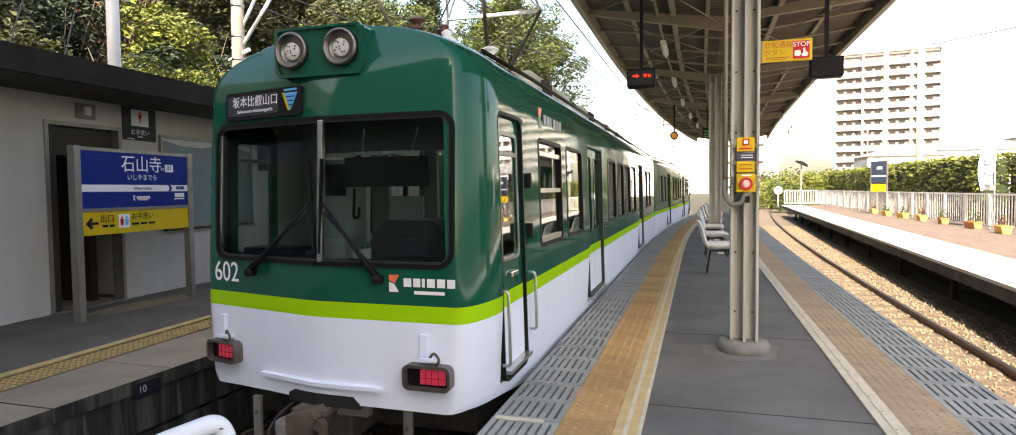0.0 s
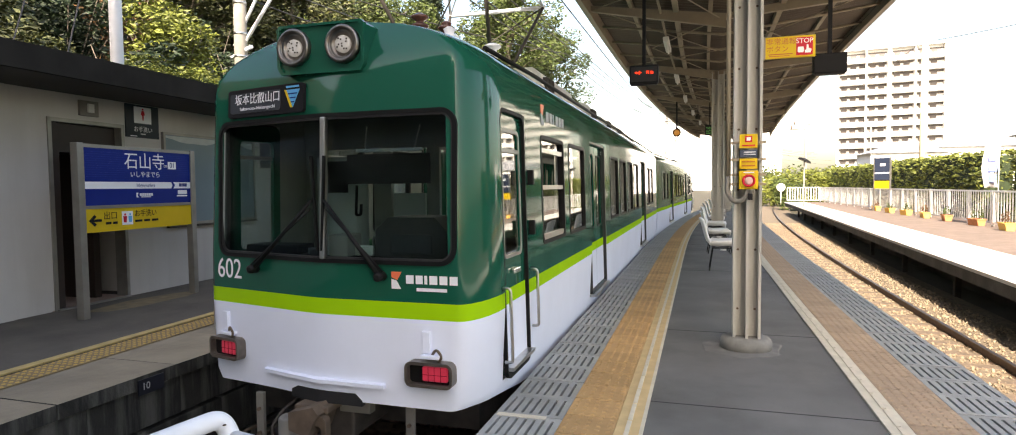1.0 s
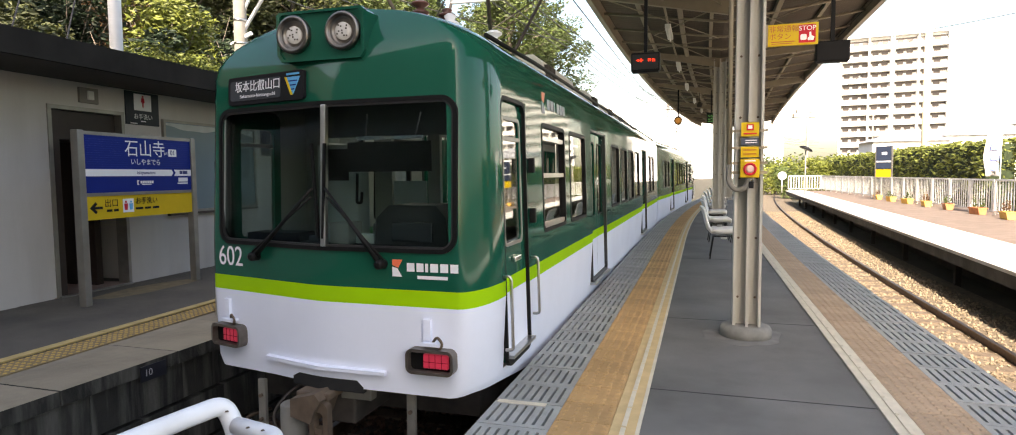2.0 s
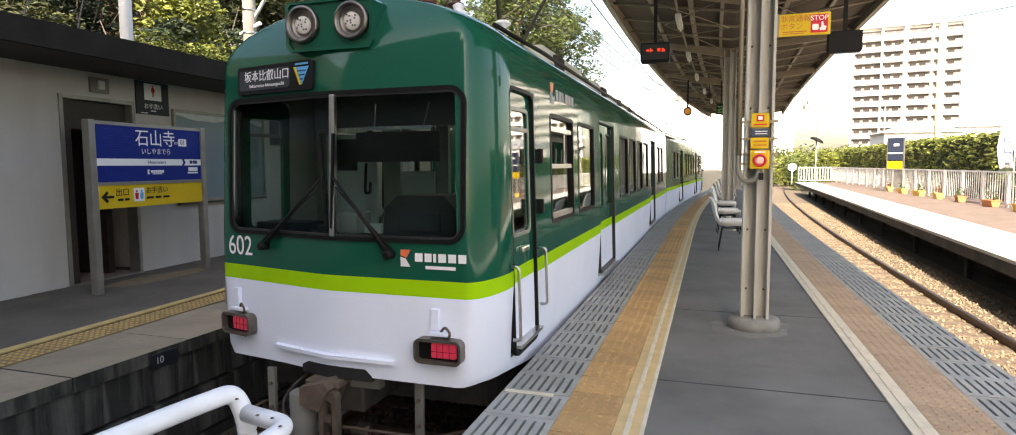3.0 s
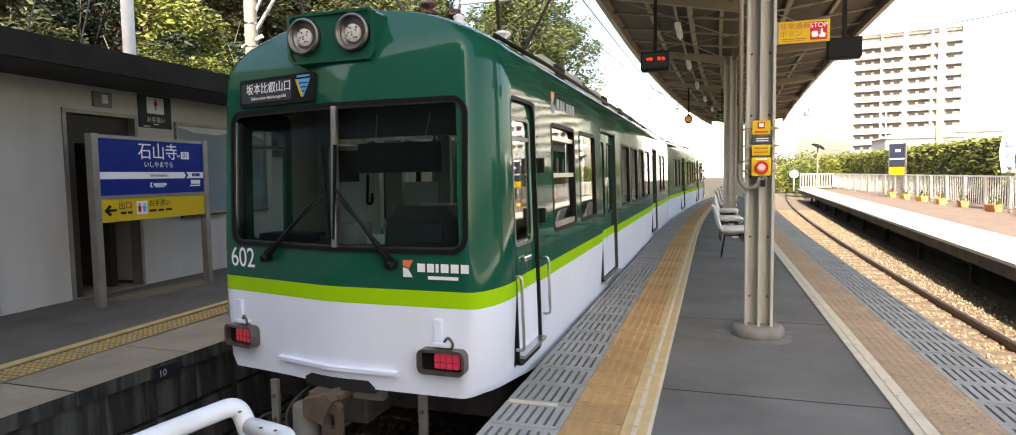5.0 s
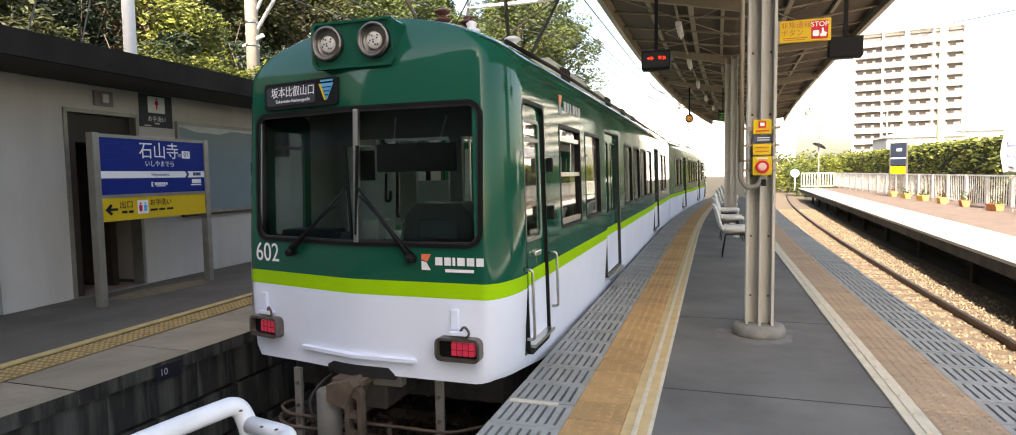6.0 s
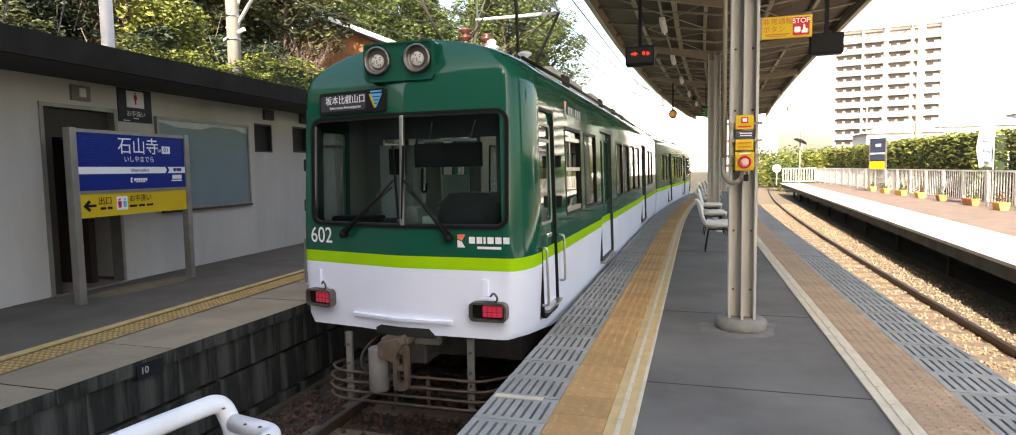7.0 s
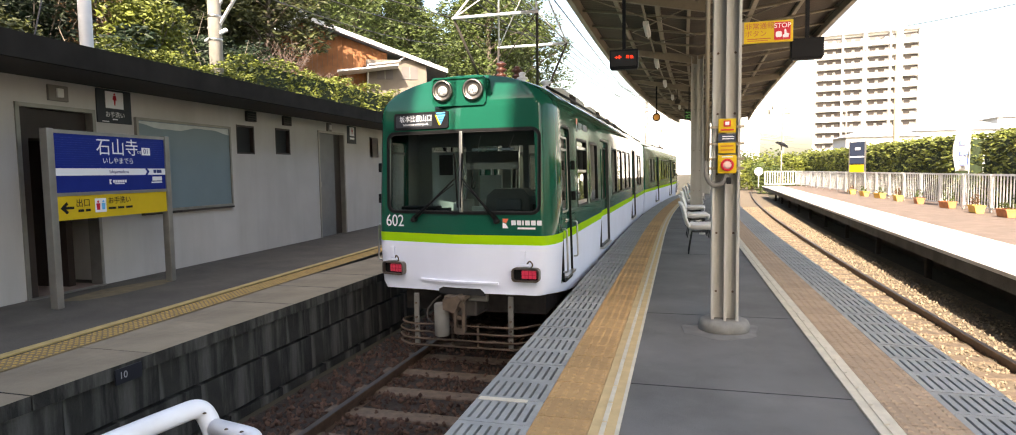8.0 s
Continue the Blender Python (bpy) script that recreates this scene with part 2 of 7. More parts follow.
def tube(bm, pts, r, n=8, mi=0, caps=True):
    rs = r if isinstance(r, (list, tuple)) else [r] * len(pts)
    rings = []
    for (p, s, u), rr in zip(frames_along(pts), rs):
        rings.append([bm.verts.new(p + (s * math.cos(a) + u * math.sin(a)) * rr) for a in [2 * math.pi * k / n for k in range(n)]])
    for a, b in zip(rings, rings[1:]):
        for k in range(n):
            f = bm.faces.new((a[k], a[(k + 1) % n], b[(k + 1) % n], b[k]))
            f.smooth, f.material_index = True, mi
    if caps:
        for q in (rings[0][::-1], rings[-1]):
            f = bm.faces.new(q)
            f.material_index = mi
    return [v for q in rings for v in q]


def bend(pts, r=0.08, n=4):
    """Rounds the corners of a polyline."""
    pts = [Vector(p) for p in pts]
    out = [pts[0]]
    for a, b, c in zip(pts, pts[1:], pts[2:]):
        d1, d2 = (a - b), (c - b)
        k = min(r, d1.length * 0.45, d2.length * 0.45)
        p, q = b + d1.normalized() * k, b + d2.normalized() * k
        for i in range(n + 1):
            t = i / n
            out.append(p * (1 - t) ** 2 + b * 2 * t * (1 - t) + q * t * t)
    return out + [pts[-1]]


def lathe(bm, prof, n=16, m=None, mi=0):
    """prof: (radius, height) from bottom to top, round z."""
    rings = [[bm.verts.new((r * math.cos(2 * math.pi * k / n), r * math.sin(2 * math.pi * k / n), z)) for k in range(n)] for r, z in prof]
    for a, b in zip(rings, rings[1:]):
        for k in range(n):
            f = bm.faces.new((a[k], a[(k + 1) % n], b[(k + 1) % n], b[k]))
            f.smooth, f.material_index = True, mi
    for q in (rings[0][::-1], rings[-1]):
        bm.faces.new(q).material_index = mi
    vs = [v for q in rings for v in q]
    if m is not None:
        bmesh.ops.transform(bm, matrix=m, verts=vs)
    return vs


def prism(bm, poly, y0, y1, m=None, mi=0):
    """Extrudes a polygon of (x, z) from y0 to y1."""
    a = [bm.verts.new((x, y0, z)) for x, z in poly]
    b = [bm.verts.new((x, y1, z)) for x, z in poly]
    fs = [bm.faces.new(a), bm.faces.new(b[::-1])]
    for k in range(len(poly)):
        fs.append(bm.faces.new((a[k], b[k], b[(k + 1) % len(poly)], a[(k + 1) % len(poly)])))
    for f in fs:
        f.material_index = mi
    if m is not None:
        bmesh.ops.transform(bm, matrix=m, verts=a + b)
    return a + b


def rrect(w, h, r, n=5):
    """A rounded rectangle of half sizes w, h as (x, z) points."""
    pts = []
    for cx, cz, a0 in ((w - r, h - r, 0), (-w + r, h - r, 90), (-w + r, -h + r, 180), (w - r, -h + r, 270)):
        for k in range(n + 1):
            a = radians(a0 + 90 * k / n)
            pts.append((cx + r * math.cos(a), cz + r * math.sin(a)))
    return pts


def ring(bm, outer, inner, y0, y1, m=None, mi=0):
    """A frame between two outlines of equal count, from y0 to y1."""
    n = len(outer)
    v = [[bm.verts.new((x, y, z)) for x, z in o] for o, y in ((outer, y0), (inner, y0), (inner, y1), (outer, y1))]
    for a, b in ((0, 1), (1, 2), (2, 3), (3, 0)):
        for k in range(n):
            f = bm.faces.new((v[a][k], v[a][(k + 1) % n], v[b][(k + 1) % n], v[b][k]))
            f.material_index = mi
    vs = [p for q in v for p in q]
    if m is not None:
        bmesh.ops.transform(bm, matrix=m, verts=vs)
    return vs


def part(name, bm, material, parent=None, label="", at=None, smooth=False):
    """Links a bmesh as one mesh object, under parent if given."""
    if bm is not None:
        bmesh.ops.recalc_face_normals(bm, faces=bm.faces)
    me = bpy.data.meshes.new(name)
    bm.to_mesh(me)
    bm.free()
    for k in (material if isinstance(material, (list, tuple)) else [material]):
        me.materials.append(M[k])
    if smooth:
        me.shade_smooth()
    ob = new(name, me)
    if parent is not None:
        ob.parent = parent
    if at is not None:
        ob.matrix_basis = at
    if label:
        tagged(ob, label)
    return ob


def thing(name, label, category, at=None, group=""):
    ob = new(name)
    ob.empty_display_size = 0.1
    if at is not None:
        ob.matrix_basis = at
    return tagged(ob, label, category, group)


def B(*args, **kw):
    bm = bmesh.new()
    box(bm, *args, **kw)
    return bm


def T(pts, r, n=8):
    bm = bmesh.new()
    tube(bm, pts, r, n)
    return bm


def lettering(name, text, size, material, parent, at, label="", align="CENTER", stretch=1.0):
    """Flat writing in Blender's own font: faces -y at the pose given, reads along +x."""
    cu = bpy.data.curves.new(name, "FONT")
    cu.body, cu.size, cu.align_x, cu.align_y, cu.extrude = text, size, align, "CENTER", 0.001
    tmp = bpy.data.objects.new(name, cu)
    scene.collection.objects.link(tmp)
    dg = bpy.context.evaluated_depsgraph_get()
    me = bpy.data.meshes.new_from_object(tmp.evaluated_get(dg))
    bpy.data.objects.remove(tmp)
    bpy.data.curves.remove(cu)
    me.transform(Matrix.Rotation(radians(90), 4, "X") @ Matrix.Diagonal((stretch, 1, 1, 1)))
    me.materials.clear()
    me.materials.append(M[material])
    ob = new(name, me)
    if parent is not None:
        ob.parent = parent
    ob.matrix_basis = at
    if label:
        tagged(ob, label)
    return ob


def plate(parent, name, w, h, x, z, y, material, label="", r=0.0, d=0.003, at=None):
    """A flat plate facing -y, centred at (x, z)."""
    bm = bmesh.new()
    if r:
        prism(bm, [(px + x, pz + z) for px, pz in rrect(w / 2, h / 2, r)], y - d, y)
    else:
        box(bm, x - w / 2, x + w / 2, y - d, y, z - h / 2, z + h / 2)
    return part(name, bm, material, parent, label, at)


# ---- the plan: the track bends gently to the right ----
def bow(y):
    return max(0.0, y - 14.0) ** 2 / 520.0


def bowed(x, y, z):
    """The empty track's side bends less than the train's."""
    w = min(1.0, max(0.0, x - 0.4))
    return (x + bow(y) * (1.0 - w) + 0.0009 * max(0.0, y - 9.0) ** 2 * w, y, z)


def strip(bm, x0, x1, z0, z1, ys, mi=0):
    """A long bar that follows the track: its section is x0..x1, z0..z1."""
    rings = []
    for y in ys:
        rings.append([bm.verts.new(bowed(x, y, z)) for x, z in ((x0, z0), (x1, z0), (x1, z1), (x0, z1))])
    for a, b in zip(rings, rings[1:]):
        for k in range(4):
            bm.faces.new((a[k], a[(k + 1) % 4], b[(k + 1) % 4], b[k])).material_index = mi
    bm.faces.new(rings[0][::-1]).material_index = mi
    bm.faces.new(rings[-1]).material_index = mi


def steps(a, b, d):
    n = max(1, round((b - a) / d))
    return [a + (b - a) * k / n for k in range(n + 1)]


def S(name, mats, label, category, rows, ys, parent=None):
    bm = bmesh.new()
    for k, (x0, x1, z0, z1) in enumerate(rows):
        strip(bm, x0, x1, z0, z1, ys)
    ob = part(name, bm, mats, parent)
    return tagged(ob, label, category, kind="structure")

# ---- ground: one sheet, with the wooded hill rising beside the line ----
def ground_z(x, y):
    h = -1.02
    d = -x - 10.5
    if d > 0:
        h += min(d, 1.5) / 1.5 * 3.3 + max(0, d - 3.0) * 0.24 + max(0, d - 14) * 0.5
        h += 0.5 * noise.noise(Vector((x * 0.09, y * 0.09, 0))) * min(1, d / 6)
        h = min(h, 46)
    return h


def build_ground():
    xs = [-1500, -500, -200, -120, -90, -70, -55, -45, -38, -32, -28, -25, -22, -19, -17, -15, -14, -13, -12, -11.2, -10.5, -9, 0, 12, 30, 80, 200, 600, 1500]
    ys = [-1500, -400, -120, -60, -30, -15, -8, -4, 0, 4, 8, 12, 16, 20, 25, 30, 36, 42, 50, 60, 72, 90, 120, 170, 260, 500, 1500]
    bm = bmesh.new()
    g = [[bm.verts.new((x, y, ground_z(x, y))) for y in ys] for x in xs]
    for i in range(len(xs) - 1):
        for j in range(len(ys) - 1):
            bm.faces.new((g[i][j], g[i + 1][j], g[i + 1][j + 1], g[i][j + 1]))
    tagged(part("ground", bm, "earth", smooth=True), "bare earth and undergrowth on a hillside beside the line", "ground", kind="structure")


build_ground()
YS = steps(-5, 47, 2)
YT = steps(-5, 150, 3)

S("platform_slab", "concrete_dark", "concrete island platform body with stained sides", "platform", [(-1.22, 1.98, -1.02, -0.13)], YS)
S("platform_edge_slab", "concrete", "concrete nosing under the platform edges", "platform edge", [(-1.29, -0.86, -0.13, -0.04), (1.63, 2.05, -0.13, -0.04)], YS)
pave = S("pavement", "asphalt", "dark grey asphalt surface of the island platform", "pavement", [(-0.86, 1.63, -0.13, -0.012)], YS)
S("trackbed_left", "ballast_bed", "ballast bed of the occupied track, coloured dark for shade", "track bed", [(-4.2, -1.2, -1.0, -0.97)], YT)
S("trackbed_right", "gravel_bed", "tan ballast bed of the empty track, coloured pale for sunlight", "track bed", [(1.98, 5.2, -1.0, -0.95)], YT)


def rail(name, x, z, label):
    r = thing(name, label, "rail", group="rails")
    for nm, w, a, b, m in (("foot", 0.065, -0.14, -0.125, "rail"), ("web", 0.009, -0.125, -0.04, "rail"), ("head", 0.034, -0.04, -0.004, "rail"), ("running_face", 0.028, -0.004, 0.0, "railtop")):
        bm = bmesh.new()
        strip(bm, x - w, x + w, z + a, z + b, YT)
        part(nm, bm, m, r)


TC = -2.545  # centre line of the occupied track
TR = 3.06   # centre line of the empty track
for x in (TC - 0.75, TC + 0.75):
    rail("rail", x, -0.84, "rusty steel running rail with a polished top on ballast")
for x in (TR - 0.75, TR + 0.75):
    rail("rail", x, -0.82, "brown rusty rail of the empty sunlit track")

# left platform and its surfaces; its strips run a little askew to the edge
LY = steps(-6, 44, 2)


def slant(x0, y0, k, y):
    return x0 + k * (y - y0)


def skew_strip(bm, x0, x1, z0, z1, y0, k, ya, yb):
    m = [(slant(x0, y0, k, ya), ya), (slant(x1, y0, k, ya), ya), (slant(x1, y0, k, yb), yb), (slant(x0, y0, k, yb), yb)]
    lo = [bm.verts.new((x, y, z0)) for x, y in m]
    hi = [bm.verts.new((x, y, z1)) for x, y in m]
    bm.faces.new(lo[::-1])
    bm.faces.new(hi)
    for i in range(4):
        bm.faces.new((lo[i], lo[(i + 1) % 4], hi[(i + 1) % 4], hi[i]))


def K(name, mats, label, category, x0, x1, z0, z1, y0, k, ya, yb):
    bm = bmesh.new()
    skew_strip(bm, x0, x1, z0, z1, y0, k, ya, yb)
    return tagged(part(name, bm, mats), label, category, kind="structure")


WK, WX, WY = -0.063, -7.76, 6.86   # the station wall's line


def wall_x(y):
    return WX + WK * (y - WY)


bm = bmesh.new()
box(bm, -10.4, -4.46, -8, 46, -1.02, -0.10)
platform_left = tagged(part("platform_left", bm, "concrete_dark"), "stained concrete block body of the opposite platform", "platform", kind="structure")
K("pavement_left", "asphalt_left", "dark worn asphalt in front of the station building", "pavement", -10.4, -5.55, -0.10, 0.0, 3.5, -0.055, -8, 46)

# right platform
RK, RX, RY = 0.048, 4.38, 10.0
RPK = RK


def KR(name, mats, label, category, x0, x1, z0, z1, ya, yb, k=None):
    return K(name, mats, label, category, x0, x1, z0, z1, RY, RK if k is None else k, ya, yb)


# brown recess wall, with the shade under the platform put into its colour
M["underpass"] = mat("shaded_recess_wall", (0.05, 0.038, 0.028), 0.95, var=0.4, scale=1.5, bump=0.6, bscale=25, stain=0.6, sscale=1.2)
KR("platform_right", "underpass", "brown recessed supporting wall under the far platform, its shade put in the colour", "platform", RX + 1.3, 14.0, -1.02, -0.26, -8, 56)
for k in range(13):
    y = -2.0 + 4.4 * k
    pr = thing("platform_prop", "slim concrete prop under the far platform's edge, coloured dark for shade", "prop", pose(slant(RX + 0.62, RY, RK, y), y, 0), "platform props")
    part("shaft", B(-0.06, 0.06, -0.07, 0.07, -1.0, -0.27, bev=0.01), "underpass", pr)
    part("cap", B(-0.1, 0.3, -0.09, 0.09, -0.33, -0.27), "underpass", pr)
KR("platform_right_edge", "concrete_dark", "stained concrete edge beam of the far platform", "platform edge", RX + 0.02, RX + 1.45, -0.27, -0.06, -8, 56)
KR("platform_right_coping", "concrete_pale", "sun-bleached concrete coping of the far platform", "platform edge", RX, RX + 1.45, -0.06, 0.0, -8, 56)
KR("pavement_right", "brownpave", "brown asphalt walkway of the far platform", "pavement", RX + 1.45, 14.0, -0.26, -0.01, -8, 56)


# ---- station building on the left ----
def wall_m(y):
    """A pose on the wall at y: local x along the wall, -y out of it."""
    return Matrix.Translation((wall_x(y), y, 0)) @ Matrix.Rotation(math.atan2(1.0, WK), 4, "Z")


def build_wall():
    """The wall in pieces round its openings, in the wall's own axes: s along it, depth behind it."""
    ops = [(5.76, 6.88, 0.0, 2.40), (9.99, 10.55, 1.90, 2.44), (11.27, 11.83, 1.92, 2.46), (13.02, 14.35, 0.0, 2.50), (15.9, 16.5, 1.95, 2.5)]
    f = math.hypot(1, WK)
    bm = bmesh.new()
    top, s0, s1 = 2.74, -2.2, 24.0
    cur = s0
    for a, b, z0, z1 in ops:
        a, b = (a - WY) * f, (b - WY) * f
        box(bm, cur, a, 0, 0.18, 0, top)
        if z0 > 0:
            box(bm, a, b, 0, 0.18, 0, z0)
        box(bm, a, b, 0, 0.18, z1, top)
        cur = b
    box(bm, cur, s1, 0, 0.18, 0, top)
    # pilaster and recessed bay before the first door
    box(bm, -2.0, -1.62, -0.02, 0.18, 0, top)
    box(bm, -2.25, -2.0, 0.10, 0.3, 0, top)
    box(bm, -2.3, -2.25, -0.3, 0.3, 0, top)
    box(bm, -9.5, -2.3, -0.32, 0.0, 0, top)
    ob = part("wall_west", bm, "plaster", at=wall_m(WY))
    tagged(ob, "weathered grey plaster wall of the low station building", "wall", kind="structure")
    # dark room behind the openings
    bm = bmesh.new()
    box(bm, -2.0, 24, 1.9, 2.0, 0, top)
    box(bm, 0.35, 0.45, 0.18, 1.9, 0, top)
    box(bm, 2.9, 3.0, 0.18, 1.9, 0, top)
    tagged(part("wall_inner", bm, "plaster", at=wall_m(WY)), "inner partition walls of the station toilets", "wall", kind="structure")


build_wall()
f_w = math.hypot(1, WK)
bm = bmesh.new()
box(bm, -12, 25, -1.12, 2.5, 2.74, 2.80)
tagged(part("roof_soffit", bm, "soffit", at=wall_m(WY)), "grey soffit under the flat roof's overhang, darkened in colour for shade", "soffit", kind="structure")
bm = bmesh.new()
box(bm, -12, 25, -1.18, -1.12, 2.72, 2.985)
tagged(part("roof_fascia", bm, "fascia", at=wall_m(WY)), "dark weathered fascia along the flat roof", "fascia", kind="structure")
bm = bmesh.new()
box(bm, -12, 25, -1.12, 2.5, 2.80, 2.95)
tagged(part("roof_flat", bm, "roofing", at=wall_m(WY)), "flat grey roof of the station building", "roof", kind="structure")


# ---- unseen block added behind, its heights stepped to shade the near tracks ----
bm = bmesh.new()
box(bm, -10.6, -2.62, -16, -7.0, -1, 19.5)
box(bm, -2.62, -1.28, -16, -7.0, -1, 13.0)
box(bm, -1.28, 2.75, -16, -7.0, -1, 15.2)
tagged(part("wall_south", bm, "block"), "plain unseen block added behind, stepped to shape the shade on the tracks", "wall", kind="structure")

# ---- the train: two cars of one make, cab ends outward ----
HW, CAR_L = 1.195, 16.0
TC = -2.545
SIDE_WIN = [(1.55, 2.48), (2.74, 3.66), (5.87, 6.82), (7.07, 7.97), (8.22, 9.12), (9.37, 10.27), (12.62, 13.47), (13.72, 14.57)]
SIDE_DOOR = [(4.06, 5.31), (10.87, 12.12)]
CAB_DOOR = (0.40, 1.02)
ZR = [-0.14, 0.12, 0.645, 0.755, 1.0, 1.03, 1.94, 1.97, 2.06, 2.24, 2.33, 2.41, 2.48, 2.54, 2.59, 2.63, 2.66, 2.675]


def half_w(z):
    if z <= 2.24:
        return HW - 0.025 * max(0.0, z - 0.75) - 0.18 * max(0.0, 0.28 - z)
    k = min(1.0, (z - 2.24) / 0.436)
    return (HW - 0.037) * max(0.02, (1 - k ** 2.3)) ** 0.46


def lean(z):
    return 0.0 if z < 1.0 else 0.045 * (z - 1.0) + 0.95 * max(0.0, z - 2.24) ** 1.6


FX = [0.985, 0.72, 0.48, 0.24, 0.1]


def nose(x):
    """The cab's face in plan: a shallow point at the middle, swept back further on one half."""
    return -0.115 + (0.24 * -x if x < 0 else -0.012 * x)




def outline(z, row):
    s, ln = half_w(z) / HW, lean(z)
    ys = sorted({CAR_L, *[v for w in SIDE_WIN + SIDE_DOOR + [CAB_DOOR] for v in w], 0.36}, reverse=True)
    pts = [(HW * s, y + ln * max(0.0, 1 - y / 2.0), "s") for y in ys]

    def hem(y):
        return z if row or y > 1.2 else z + 0.20 * (1 - max(0.0, y) / 1.2) ** 0.7

    def half(sx):
        out = list(pts)
        for k in range(1, 7):
            a = radians(15 * k)
            out.append(((HW - 0.16 + 0.16 * math.cos(a)) * s, 0.36 - (0.36 - nose(sx * (HW - 0.16) * s)) * math.sin(a) + ln, "c"))
        out += [(fx * s, nose(sx * fx * s) + ln, "f") for fx in FX]
        return [(sx * x, y, hem(y), k) for x, y, k in out]
    return half(1) + [(0.0, nose(0.0) + 0.006 + ln, hem(0.0), "f")] + half(-1)[::-1]


def build_body(car):
    bm = bmesh.new()
    rows = [outline(z, i) for i, z in enumerate(ZR)]
    g = [[bm.verts.new((x, y, z)) for x, y, z, k in r] for r in rows]
    for i in range(len(ZR) - 1):
        zm = (ZR[i] + ZR[i + 1]) / 2
        for j in range(len(g[0]) - 1):
            a, b = rows[5][j], rows[5][j + 1]
            ym, xm = (a[1] + b[1]) / 2, (a[0] + b[0]) / 2
            side = a[3] == "s" and b[3] == "s"
            if side and 1.0 < zm < 1.94 and any(p < ym < q for p, q in SIDE_WIN):
                continue
            if side and 0.12 < zm < 2.06 and any(p < ym < q for p, q in SIDE_DOOR + [CAB_DOOR]):
                continue
            if not side and abs(xm) < 0.985 and ym < 0.2 and 1.03 < zm < 1.97:
                continue
            f = bm.faces.new((g[i][j], g[i + 1][j], g[i + 1][j + 1], g[i][j + 1]))
            f.smooth = True
            f.material_index = 2 if zm < 0.645 else 1 if zm < 0.755 else 0
    n = len(g[0]) - 1
    for i in range(len(ZR) - 1):
        f = bm.faces.new((g[i][0], g[i][n], g[i + 1][n], g[i + 1][0]))
        f.material_index = 2 if ZR[i] < 0.6 else 1 if ZR[i] < 0.7 else 0
    bm.faces.new([g[-1][j] for j in range(n + 1)]).material_index = 0
    ob = part("body", bm, ["green", "lime", "white", "lining", "lining", "lining"], car, "deep green body with a lime stripe over white")
    so = ob.modifiers.new("thickness", "SOLIDIFY")
    so.thickness, so.offset, so.material_offset, so.material_offset_rim = 0.035, -1, 3, 3
    ob.data.set_sharp_from_angle(angle=radians(50))
    # crisp edges round every opening
    uses = collections.Counter(k for p in ob.data.polygons for k in p.edge_keys)
    for e in ob.data.edges:
        if uses[tuple(sorted(e.vertices))] == 1:
            e.use_edge_sharp = True
    return ob


def side_m(sx, yc, zc, d=0.0):
    """A pose on the car's side at height zc, leaning inward with it."""
    w = HW - 0.025 * (zc - 0.75) + d
    return Matrix.Translation((sx * w, yc, zc)) @ Matrix.Rotation(radians(90 * sx), 4, "Z") @ Matrix.Rotation(-0.025, 4, "X")


